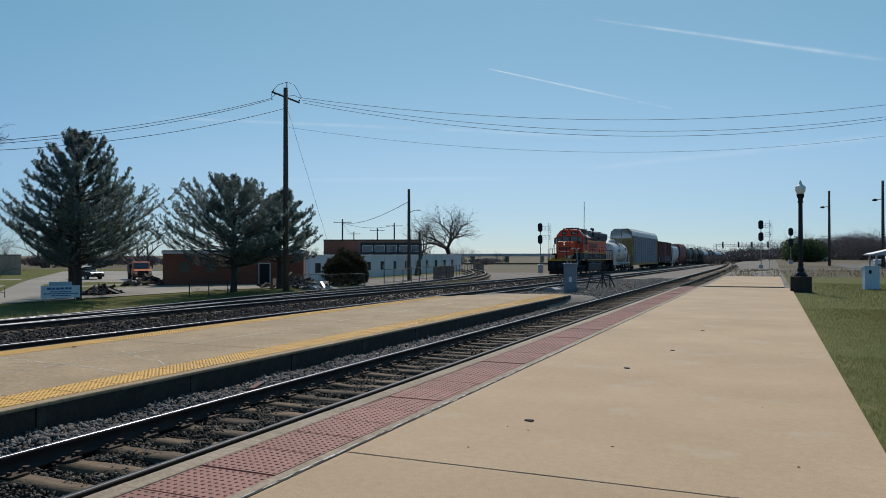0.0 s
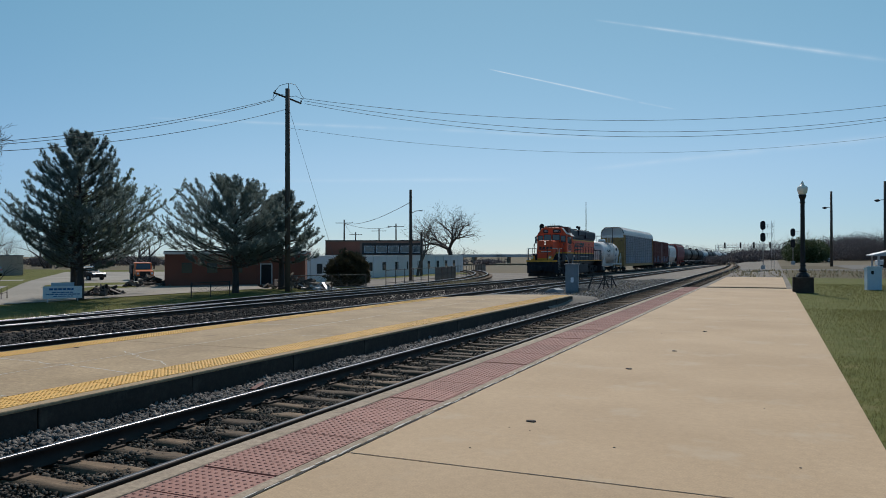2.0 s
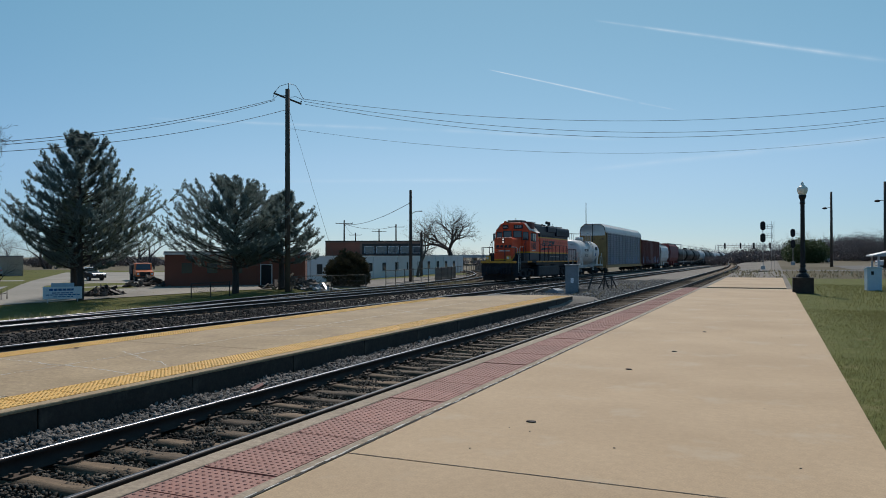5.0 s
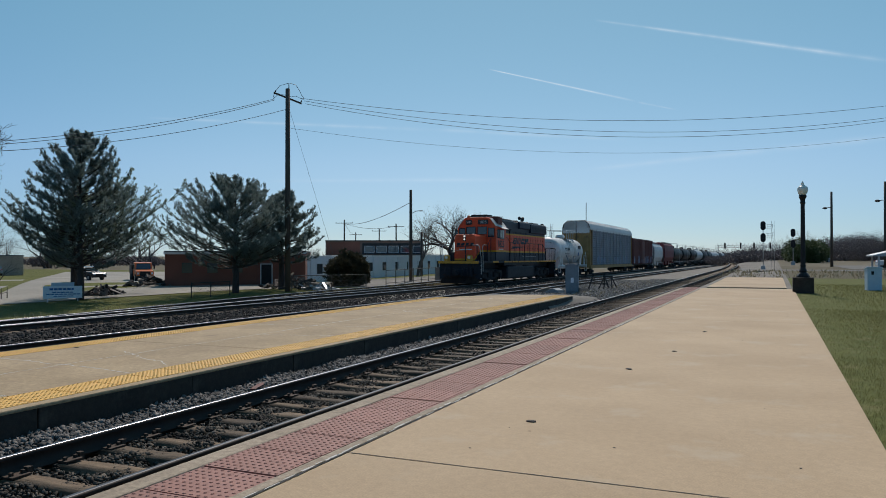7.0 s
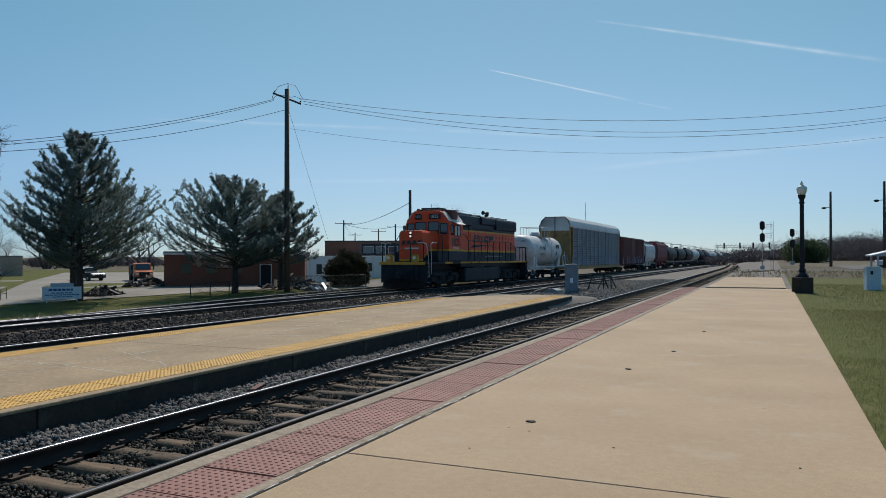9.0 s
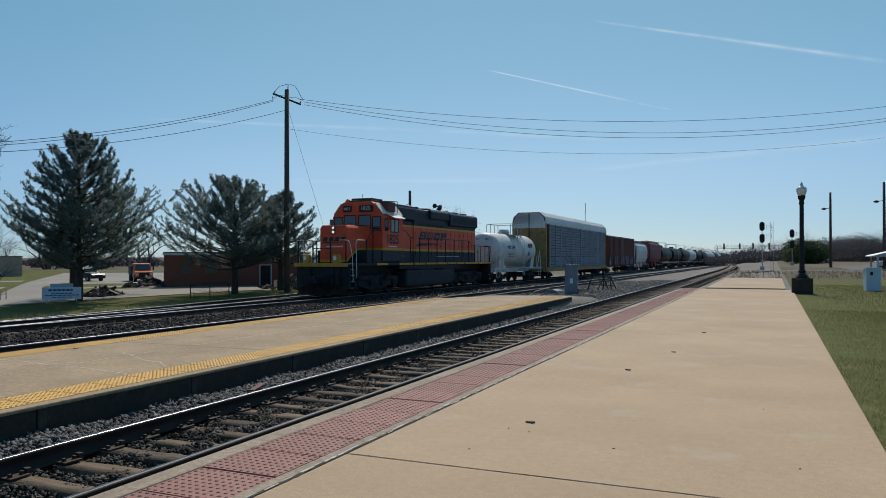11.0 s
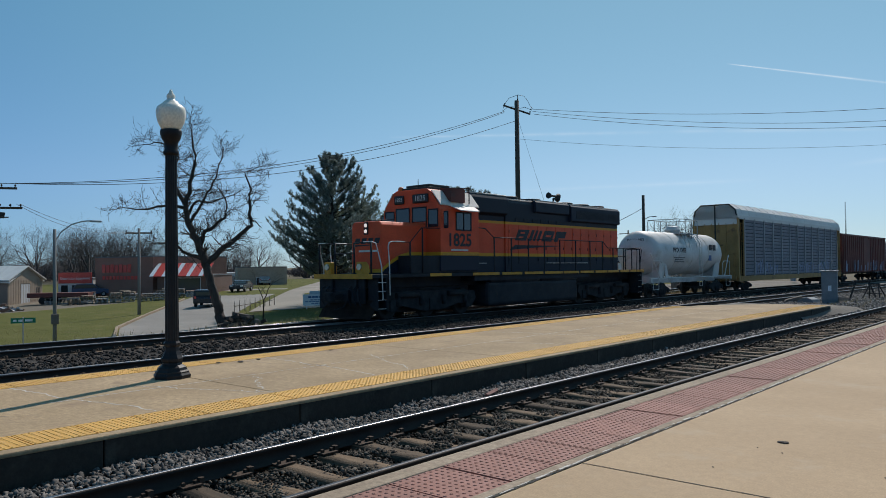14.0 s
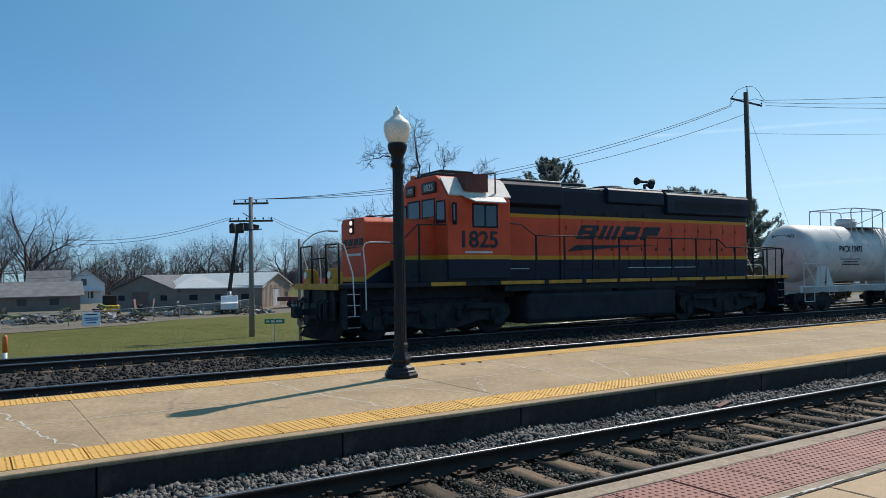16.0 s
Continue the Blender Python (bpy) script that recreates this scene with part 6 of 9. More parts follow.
def crooked_tree(x, y, right, limbs, label, seed, scale):
    """A leafless tree whose main limbs follow given bends (across, up, radius), with twigs grown from them."""
    rg = random.Random(seed)
    T = thing("bare_tree", label, "tree", pose(x, y, land(x, y)))
    V, F, stem = [], [], []
    r3 = Vector((right[0], right[1], 0))
    deep = Vector((-right[1], right[0], 0))

    def ring(p, d, r, n):
        q = d.to_track_quat('Z', 'Y').to_matrix()
        i0 = len(V)
        for k in range(n):
            a = 2 * math.pi * k / n
            V.append(tuple(p + q @ Vector((math.cos(a) * r, math.sin(a) * r, 0))))
        return i0

    def join(a, b, n, dest):
        for j in range(n):
            dest.append((a + j, a + (j + 1) % n, b + (j + 1) % n, b + j))

    def twig(p, d, length, r, lev):
        i0 = ring(p, d, r, 3)
        for k in range(3):
            d = (d + Vector((rg.gauss(0, 0.28), rg.gauss(0, 0.28), rg.gauss(0.03, 0.22)))).normalized()
            p = p + d * (length / 3)
            i1 = ring(p, d, r * 0.72, 3)
            join(i0, i1, 3, F)
            i0, r = i1, max(0.012, r * 0.78)
            if lev < 4:
                for _ in range(2 if lev < 3 else 1):
                    if rg.random() < 0.8:
                        s = (d + Vector((rg.gauss(0, 1), rg.gauss(0, 1), rg.gauss(0.15, 0.8))).normalized() * 0.9).normalized()
                        twig(p, s, length * rg.uniform(0.5, 0.75), max(0.012, r * 0.6), lev + 1)
    for k, pts in enumerate(limbs):
        bend = rg.uniform(-0.35, 0.35) if k else 0.0
        P = []
        for j, (u, v, r) in enumerate(pts):
            v = v if v < 120 else 120 + (v - 120) * 0.9
            r = r * scale / 0.0415 * (0.7 if k == 0 else 0.85)
            P.append((r3 * (u * scale) + Vector((0, 0, v * scale - 0.25 * (k == 0 and j == 0))) + deep * (bend * j * 0.9), r))
        fine = []
        for (a, ra), (b, rb) in zip(P[:-1], P[1:]):
            m = 4
            for q in range(m):
                t = q / m
                fine.append((a.lerp(b, t) + Vector((rg.gauss(0, 0.05), rg.gauss(0, 0.05), rg.gauss(0, 0.05))) * (k > 0 or q > 0), ra + (rb - ra) * t))
        fine.append(P[-1])
        i0 = None
        for j, (p, r) in enumerate(fine):
            d = (fine[min(j + 1, len(fine) - 1)][0] - fine[max(j - 1, 0)][0]).normalized()
            i1 = ring(p, d, r, 7)
            if i0 is not None:
                join(i0, i1, 7, stem if k == 0 else F)
            i0 = i1
            if k and j > 2:
                for _ in range(3):
                    if rg.random() < 0.66:
                        s = (d * 0.35 + Vector((rg.gauss(0, 1), rg.gauss(0, 1), rg.gauss(0.25, 0.8))).normalized()).normalized()
                        twig(p, s, rg.uniform(0.5, 1.2), max(0.016, r * 0.35), 2)
        d = (fine[-1][0] - fine[-3][0]).normalized()
        for _ in range(3):
            twig(fine[-1][0], (d + Vector((rg.gauss(0, 0.4), rg.gauss(0, 0.4), rg.gauss(0, 0.3)))).normalized(), 0.75, fine[-1][1] * 0.7, 2)
    V = np.array(V)
    for name, f in (("trunk", stem), ("crown", F)):
        part(name, mesh_of(V, np.array(f), BARK), BARK, T)
    return T


def pine(x, y, height, radius, seed, label, trunk_h=0.16, lop=0.0, n_whorl=26, top_r=0.12, mat=None, sharp=0.75):
    """Trunk, upswept boughs and tufts of needles at the bough ends and along them."""
    rg = random.Random(seed)
    T = thing("pine_tree", label, "tree", pose(x, y, land(x, y)))
    bm = bmesh.new()
    p = Vector((0, 0, -0.3))
    for k in range(8):
        q = Vector((0.04 * math.sin(k), 0.05 * math.cos(1.7 * k), height * (k + 1) / 8.3))
        r0, r1 = 0.3 * (1 - k / 8.3), 0.3 * (1 - (k + 1) / 8.3) + 0.01
        tube(bm, p, q, r0, r1, 10, False)
        p = q
    part("trunk", bm, BARK, T)
    Vb, Fb, tufts = [], [], []

    def bough(p, d, length, r, lev):
        n = 4
        q = p
        for k in range(n):
            d2 = (d + Vector((rg.gauss(0, 0.1), rg.gauss(0, 0.1), 0.13 + rg.gauss(0, 0.05)))).normalized()
            e = q + d2 * length / n
            i0 = len(Vb)
            mq = d2.to_track_quat('Z', 'Y').to_matrix()
            for c, rr in ((q, r * (1 - k / n) + 0.006), (e, r * (1 - (k + 1) / n) + 0.005)):
                for a in range(3):
                    Vb.append(tuple(c + mq @ Vector((math.cos(a * 2.1) * rr, math.sin(a * 2.1) * rr, 0))))
            for a in range(3):
                Fb.append((i0 + a, i0 + (a + 1) % 3, i0 + 3 + (a + 1) % 3, i0 + 3 + a))
            if lev == 0 and k >= 1:
                for s in (-1, 1):
                    if rg.random() < 0.9:
                        sd = (d2 + Vector((-d2.y * s, d2.x * s, 0.15)) * rg.uniform(0.5, 1.0)).normalized()
                        bough(e, sd, length * rg.uniform(0.28, 0.5) * (1.15 - 0.2 * k), r * 0.5, 1)
            m = 5 if lev else 5
            for _ in range(m):
                if lev or k >= 1:
                    tufts.append((q.lerp(e, rg.random()) + Vector((rg.gauss(0, 0.07), rg.gauss(0, 0.07), rg.gauss(0, 0.06))), d2))
            q, d = e, d2
        for _ in range(4):
            tufts.append((q + Vector((rg.gauss(0, 0.08), rg.gauss(0, 0.08), rg.gauss(0, 0.08))), (d + Vector((0, 0, 0.4))).normalized()))

    for w in range(n_whorl):
        u = w / (n_whorl - 1)
        z = height * (trunk_h + (0.96 - trunk_h) * u)
        reach = radius * (1 - u) ** sharp * (0.78 + 0.22 * min(1, u * 6)) + radius * top_r
        m = rg.randint(5, 7) if u < 0.7 else 4
        a0 = rg.random() * 6.28
        for k in range(m):
            a = a0 + 2 * math.pi * k / m + rg.gauss(0, 0.2)
            L = reach * rg.choice((0.55, 0.75, 0.9, 1.0, 1.0, 1.12)) * rg.uniform(0.92, 1.06) * (1 + lop * math.cos(a - 0.85))
            up = -0.04 + 0.4 * u + 0.5 * u ** 3 + rg.gauss(0, 0.1)
            bough(Vector((0, 0, z)), Vector((math.cos(a), math.sin(a), up)).normalized(), L, 0.05 * (1 - u) + 0.02, 0)
    part("limb_frame", mesh_of(Vb, Fb, BARK), BARK, T)
    rs = np.random.RandomState(seed)
    P = np.array([t[0][:] for t in tufts])
    D = np.array([t[1][:] for t in tufts])
    n = len(P)
    nb = 16
    mat = mat or NEEDLE
    dirs = rs.normal(size=(n, nb, 3)) * 0.6 + D[:, None] * 0.9 + np.array((0, 0, 0.25))
    dirs /= np.linalg.norm(dirs, axis=2, keepdims=True)
    ln = rs.uniform(0.1, 0.27, (n, nb, 1))
    side = np.cross(dirs, rs.normal(size=(n, nb, 3)))
    side /= np.linalg.norm(side, axis=2, keepdims=True)
    base = P[:, None] - dirs * 0.04
    wd = 0.014
    tri = np.stack([base - side * wd, base + side * wd, base + dirs * ln], 2)
    V = tri.reshape(-1, 3)
    F = np.arange(len(V)).reshape(-1, 3)
    part("needles", mesh_of(V, F, mat), mat, T, "dense dark needles")
    return T


def bush(x, y, h, w, seed, mat, name, label, n=2600, tuft=0.22):
    rs = np.random.RandomState(seed)
    T = thing(name, label, "bush", pose(x, y, land(x, y)))
    bm = bmesh.new()
    rg = random.Random(seed)
    for k in range(14):
        a = rg.random() * 6.28
        tube(bm, (0, 0, -0.1), (math.cos(a) * w * 0.35, math.sin(a) * w * 0.35, h * rg.uniform(0.5, 0.9)), 0.05, 0.01, 5, False)
    part("stems", bm, BARK, T)
    u = rs.normal(size=(n, 3))
    u /= np.linalg.norm(u, axis=1, keepdims=True)
    lump = 1 + 0.16 * np.sin(5 * u[:, 0] + 2 * u[:, 2]) + 0.14 * np.sin(7 * u[:, 1] + 4 * u[:, 2])
    c = u * (rs.uniform(0.35, 1.0, (n, 1)) ** 0.45) * lump[:, None] * np.array((w / 2, w / 2, h / 2)) + np.array((0, 0, h / 2))
    c[:, 2] = np.maximum(c[:, 2], 0.05)
    nb = 7
    dirs = rs.normal(size=(n, nb, 3)) + u[:, None] * 0.8 + np.array((0, 0, 0.6))
    dirs /= np.linalg.norm(dirs, axis=2, keepdims=True)
    side = np.cross(dirs, rs.normal(size=(n, nb, 3)))
    side /= np.linalg.norm(side, axis=2, keepdims=True)
    tri = np.stack([c[:, None] - side * tuft * 0.16, c[:, None] + side * tuft * 0.16, c[:, None] + dirs * tuft * rs.uniform(0.6, 1.4, (n, nb, 1))], 2)
    V = tri.reshape(-1, 3)
    part("foliage", mesh_of(V, np.arange(len(V)).reshape(-1, 3), mat), mat, T)
    return T


pine(-50.3, 43.1, 13.2, 5.5, 3, "tall dark pine with upswept boughs on the lawn", 0.18, 0.05, 30, 0.05, None, 0.66)
pine(-52.7, 44.5, 8.2, 4.5, 8, "smaller paler pine leaning beside the tall one", 0.3, 0.7, 16, 0.14, NEEDLE2, 0.55)
pine(-41.6, 51.2, 8.7, 5.3, 5, "broad dark pine with a flat uneven crown behind the pole", 0.24, -0.08, 26, 0.14, None, 0.6)
pine(-40.4, 56.0, 8.4, 3.2, 9, "slim dark pine close behind the utility pole", 0.28, 0.1, 16, 0.14, None, 0.6)
bush(-37.3, 62.6, 3.1, 3.9, 4, CEDAR, "cedar_bush", "rounded brown-green cedar bush beside the white building", 3200, 0.3)

crooked_tree(-46.04, 29.51, (0.536, 0.844), [
    [(0, 0, 0.62), (-8, 28, 0.5), (-18, 65, 0.46), (-28, 105, 0.42), (-33, 125, 0.4)],
    [(-33, 122, 0.36), (-44, 158, 0.32), (-60, 190, 0.27), (-64, 225, 0.22), (-52, 280, 0.16), (-46, 320, 0.11), (-52, 360, 0.06), (-54, 395, 0.03)],
    [(-64, 225, 0.2), (-80, 260, 0.15), (-84, 290, 0.12), (-75, 320, 0.09), (-95, 345, 0.06), (-130, 340, 0.03)],
    [(-28, 112, 0.3), (-4, 138, 0.24), (22, 160, 0.2), (50, 190, 0.17), (46, 230, 0.13), (48, 268, 0.09), (38, 296, 0.05), (70, 310, 0.025)],
    [(-38, 142, 0.22), (-34, 172, 0.17), (-16, 186, 0.14), (4, 200, 0.11), (8, 228, 0.07), (-8, 260, 0.04)],
    [(-64, 222, 0.16), (-94, 226, 0.11), (-124, 216, 0.08), (-164, 218, 0.03)],
    [(-30, 116, 0.2), (-62, 132, 0.13), (-84, 150, 0.09), (-110, 150, 0.04)],
    [(-58, 188, 0.15), (-30, 240, 0.1), (-10, 280, 0.07), (0, 330, 0.03)],
    [(-60, 205, 0.14), (-46, 235, 0.1), (-20, 232, 0.08), (14, 248, 0.04)],
], "large crooked leafless tree with a thick leaning trunk by the road", 4, 0.0391)
bare_tree(-45.9, 32.6, limb_tree(5, 6.2, 6, 0.07, 0.12, 3, (2, 3), 0.6, 0.3, 0.2, 0.1, 3), "small leafless sapling beside the big crooked tree", BARK, 120)
bare_tree(-60.4, 141.6, limb_tree(14, 14.6, 5, 0.42, -0.1, 4, (3, 4), 0.95, 0.2, 0.16, 0.1, 3), "leafless spreading tree behind the white building", BARK, 10)
bare_tree(-46.5, 97.0, limb_tree(31, 9.6, 5, 0.2, 0.05, 3, (2, 3), 0.6, 0.25, 0.16, 0.16, 3), "slender leafless tree beside the white building", TWIG, 0)


def far_woods():
    """Leafless trees massed along the horizon, joined."""
    protos = []
    for k in range(4):
        V, F, stem = limb_tree(40 + k, 1.0, 7, 0.019, 0.0, 3, (2, 3), 0.5, 0.17, 0.12, 0.22, 2)
        protos.append((V, np.concatenate([F, stem])))
    rg = random.Random(12)
    spots = []
    for k in range(26):      # west, beyond the sheds
        a = rg.uniform(62, 100)
        d = rg.uniform(165, 230)
        spots.append((-d * math.sin(radians(a)), d * math.cos(radians(a)), rg.uniform(12, 17) + (4 if a > 84 else 0)))
    for k in range(28):
        a = rg.uniform(45, 63)
        d = rg.uniform(190, 270)
        spots.append((-d * math.sin(radians(a)), d * math.cos(radians(a)), rg.uniform(10, 15)))
    for k in range(36):
        a = rg.uniform(19, 46)
        d = rg.uniform(300, 420)
        spots.append((-d * math.sin(radians(a)), d * math.cos(radians(a)), rg.uniform(5, 10)))
    for k in range(9):      # tall trees round the white house
        a = rg.uniform(84.5, 98)
        d = rg.uniform(165, 195)
        spots.insert(0, (-d * math.sin(radians(a)), d * math.cos(radians(a)), rg.uniform(19, 26)))
    for k in range(24):
        a = rg.uniform(64, 86)
        d = rg.uniform(185, 240)
        spots.insert(0, (-d * math.sin(radians(a)), d * math.cos(radians(a)), rg.uniform(13, 18)))
    for k in range(34):      # north, past the signal bridge
        a = rg.uniform(-1.0, 6.5)
        d = rg.uniform(360, 480)
        spots.append((-d * math.sin(radians(a)), d * math.cos(radians(a)), rg.uniform(6, 10)))
    for k in range(60):      # east, behind the car park
        a = rg.uniform(-14, -0.5)
        d = rg.uniform(215, 300)
        spots.append((-d * math.sin(radians(a)), d * math.cos(radians(a)), rg.uniform(6, 9.5)))
    for name, mat, label, chosen in (("near_woods", TWIGWEST, "tall leafless woods behind the sheds and houses", spots[:87]), ("far_woods", TWIGFAR, "grey-brown leafless woods along the horizon", spots[87:])):
        plant(name, mat, label, chosen, protos, rg)


def plant(name, mat, label, spots, protos, rg):
    Vs, Fs, n = [], [], 0
    for x, y, h in spots:
        V, F = protos[rg.randrange(4)]
        a = rg.random() * 6.28
        c, s = math.cos(a), math.sin(a)
        W = np.stack([(V[:, 0] * c - V[:, 1] * s) * h * 1.15, (V[:, 0] * s + V[:, 1] * c) * h * 1.15, V[:, 2] * h], 1) + np.array((x, y, land(x, y) - 0.2))
        Vs.append(W)
        Fs.append(F + n)
        n += len(W)
    tagged(new(name, mesh_of(np.concatenate(Vs), np.concatenate(Fs), mat)), label, "woods", kind="stuff")


def undergrowth(name, label, spots, mat, seed, size=1.0):
    """Low scrub as joined clumps of blades: x, y, height, width."""
    rs = np.random.RandomState(seed)
    V = []
    for x, y, h, w in spots:
        n = int(900 / size)
        u = rs.normal(size=(n, 3))
        u /= np.linalg.norm(u, axis=1, keepdims=True)
        c = u * rs.uniform(0.4, 1.0, (n, 1)) * np.array((w / 2, w / 2, h / 2)) + np.array((x, y, land(x, y) + h * 0.45))
        d = rs.normal(size=(n, 3)) + np.array((0, 0, 0.8))
        d /= np.linalg.norm(d, axis=1, keepdims=True)
        s = np.cross(d, rs.normal(size=(n, 3)))
        s /= np.linalg.norm(s, axis=1, keepdims=True)
        V.append(np.stack([c - s * 0.2 * size, c + s * 0.2 * size, c + d * 0.9 * size], 1).reshape(-1, 3))
    V = np.concatenate(V)
    tagged(new(name, mesh_of(V, np.arange(len(V)).reshape(-1, 3), mat)), label, "scrub", kind="stuff")


far_woods()
rg = random.Random(8)
undergrowth("near_scrub", "dense grey-brown thicket behind the sheds", [(-d * math.sin(radians(a)), d * math.cos(radians(a)), rg.uniform(3.5, 6), rg.uniform(9, 14)) for a, d in [(rg.uniform(60, 98), rg.uniform(200, 240)) for k in range(50)]], TWIGFAR, 13, 0.5)
undergrowth("far_scrub", "dense leafless thicket behind the car park", [(-d * math.sin(radians(a)), d * math.cos(radians(a)), rg.uniform(5.5, 8.0), rg.uniform(9, 14)) for a, d in [(rg.uniform(-15, -2.5), rg.uniform(215, 250)) for k in range(36)]], TWIGFAR, 14, 0.3)
rg = random.Random(3)
undergrowth("far_evergreens", "dark evergreen shrubs behind the far lamp", [(rg.uniform(3, 9.5), rg.uniform(168, 190), rg.uniform(3.5, 5.6), rg.uniform(5, 8)) for k in range(9)], GREENFAR, 2, 0.5)
undergrowth("far_scrub", "brown scrub below the leafless woods", [(-d * math.sin(radians(a)), d * math.cos(radians(a)), rg.uniform(2.0, 4.2), rg.uniform(8, 16)) for a, d in [(rg.uniform(-15, 6.5), rg.uniform(225, 420)) for k in range(90)]], TWIGFAR, 3, 0.7)
undergrowth("far_scrub", "brown scrub beyond the sheds and the bridge", [(-d * math.sin(radians(a)), d * math.cos(radians(a)), rg.uniform(2.0, 3.6), rg.uniform(8, 16)) for a, d in [(rg.uniform(20, 100), rg.uniform(240, 330)) for k in range(90)]], TWIGFAR, 4, 0.75)


# ---- roads and yards on the low ground ----
def patch(name, outline, lift, mat, label, category, step=4.0):
    """A paved area that follows the land: outline of x, y corners, gridded by rows between its two long sides."""
    left, right = outline
    vs, fs = [], []
    n = len(left)
    m = 10
    for k in range(n):
        for j in range(m + 1):
            u = j / m
            x, y = left[k][0] * (1 - u) + right[k][0] * u, left[k][1] * (1 - u) + right[k][1] * u
            vs.append((x, y, land(x, y) + lift))
    for k in range(n - 1):
        for j in range(m):
            a = k * (m + 1) + j
            fs.append((a, a + 1, a + m + 2, a + m + 1))
    return tagged(new(name, mesh_of(vs, fs, mat)), label, category, kind="structure")


patch("road", ([(-30, 15.5), (-36, 17.5), (-44, 21), (-52, 25.0), (-60, 31), (-68, 37.5), (-76, 44), (-90, 56)], [(-30, 21), (-36, 23.5), (-43, 27.5), (-49, 32), (-56, 37.5), (-62, 43), (-70, 51), (-84, 64)]), 0.03, ASPHALT, "pale worn road that bends away past the lawn", "road")
patch("gravel_lot", ([(-54, 37), (-47, 47.5), (-43.5, 53.5), (-38.5, 58)], [(-118, 98), (-100, 110), (-70, 85), (-44, 64.5)]), 0.05, LOT, "pale gravel yard in front of the brick building", "yard")
patch("gravel_lane", ([(-69.5, -14), (-70.5, 4), (-73.5, 12), (-79, 18)], [(-77, -14), (-79, 4), (-82, 10), (-88, 20)]), 0.04, DIRT, "gravel lane behind the fence", "lane")
patch("car_park", ([(8, 96), (8, 112), (8, 130)], [(90, 86), (90, 105), (90, 130)]), 0.04, STREET, "grey asphalt car park past the lawn", "car park")
patch("cross_street", ([(-3.5, 88), (20, 86), (60, 82), (110, 76)], [(-3.5, 94), (20, 93), (60, 90), (110, 85)]), 0.03, STREET, "grey street across the tracks", "road")
# kerb along the road
for side, pts in (("near", [(-36, 17.3), (-44, 20.8), (-52, 24.8), (-60, 30.8), (-68, 37.3), (-76, 43.8)]),):
    bm = bmesh.new()
    for a, b in zip(pts[:-1], pts[1:]):
        za, zb = land(*a), land(*b)
        d = Vector((b[0] - a[0], b[1] - a[1], 0)).normalized() * 0.09
        vs = [bm.verts.new((p[0] + s * d.y, p[1] - s * d.x, z + h)) for p, z in ((a, za), (b, zb)) for s in (-1, 1) for h in (-0.05, 0.17)]
        for f in ((0, 1, 3, 2), (4, 6, 7, 5), (1, 5, 7, 3), (0, 4, 5, 1), (2, 3, 7, 6)):
            bm.faces.new([vs[i] for i in f])
    tagged(new("kerb", finish(bm, EDGE)), "pale concrete kerb along the road", "kerb", kind="structure")


# ---- buildings ----
def opening(parent, u0, u1, z0, z1, wall, mat_frame, mat_pane, name="window", out=0.03):
    """A framed pane set in the wall plane y = wall of the building's own space, facing -y."""
    W = new(name)
    W.parent = parent
    bm = bmesh.new()
    box(bm, u0, u1, wall - 0.012, wall + 0.01, z0, z1)
    part("pane" if name == "window" else "leaf", bm, mat_pane, W)
    bm = bmesh.new()
    for a, b, c, d in ((u0 - 0.09, u1 + 0.09, z1, z1 + 0.09), (u0 - 0.09, u1 + 0.09, z0 - 0.09, z0), (u0 - 0.09, u0, z0, z1), (u1, u1 + 0.09, z0, z1)):
        box(bm, a, b, wall - out, wall + 0.01, c, d)
    part("frame", bm, mat_frame, W)
    return W


def building(name, label, x, y, rot, w, d, h, wall_mat, roof_mat, roof=0.0, ridge='x', eave=0.3, base=None, parapet=0.0):
    """Walls w wide and d deep from the corner at the origin, front facing its own -y; a gable roof if roof > 0."""
    z = land(x, y) if base is None else base
    B = thing(name, label, "building", pose(x, y, z, 0, 0, rot))
    bm = bmesh.new()
    if roof > 0 and ridge == 'x':
        prism(bm, [(0, -0.6), (d, -0.6), (d, h), (d / 2, h + roof), (0, h)], 0, w, 'x')
    elif roof > 0:
        prism(bm, [(0, -0.6), (w, -0.6), (w, h), (w / 2, h + roof), (0, h)], 0, d, 'y')
    else:
        box(bm, 0, w, 0, d, -0.6, h)
    part("wall", bm, wall_mat, B)
    bm = bmesh.new()
    t = 0.14
    if roof > 0:
        L = d if ridge == 'x' else w
        k = roof / (L / 2)
        out = [(-eave, h - eave * k + 0.01), (L / 2, h + roof + 0.01), (L + eave, h - eave * k + 0.01), (L + eave, h - eave * k + t), (L / 2, h + roof + t), (-eave, h - eave * k + t)]
        prism(bm, out, -eave, (w if ridge == 'x' else d) + eave, 'x' if ridge == 'x' else 'y')
    else:
        box(bm, -0.06, w + 0.06, -0.06, d + 0.06, h, h + 0.16 + parapet)
    part("roof", bm, roof_mat, B)
    return B


def bearing(ax, ay, bx, by):
    return math.degrees(math.atan2(by - ay, bx - ax)), math.hypot(bx - ax, by - ay)


# red brick building behind the pines, its front along the gravel yard
r, w = bearing(-54.4, 56.4, -42.9, 63.5)
B = building("brick_building", "low red-brown brick building with a flat roof", -54.4, 56.4, r, w, 16, 3.3, BRICK, SHINGLE)
bm = bmesh.new()
box(bm, -0.1, w + 0.1, -0.1, 0.0, 3.12, 3.34)
part("coping", bm, WHITEWALL, B)
opening(B, 9.2, 10.2, 0.0, 2.1, 0.0, WHITEWALL, DARKIN, "door")
for k in range(3):
    opening(B, 1.6 + 2.4 * k, 2.6 + 2.4 * k, 1.3, 2.3, 0.0, BRICK, GLASS)
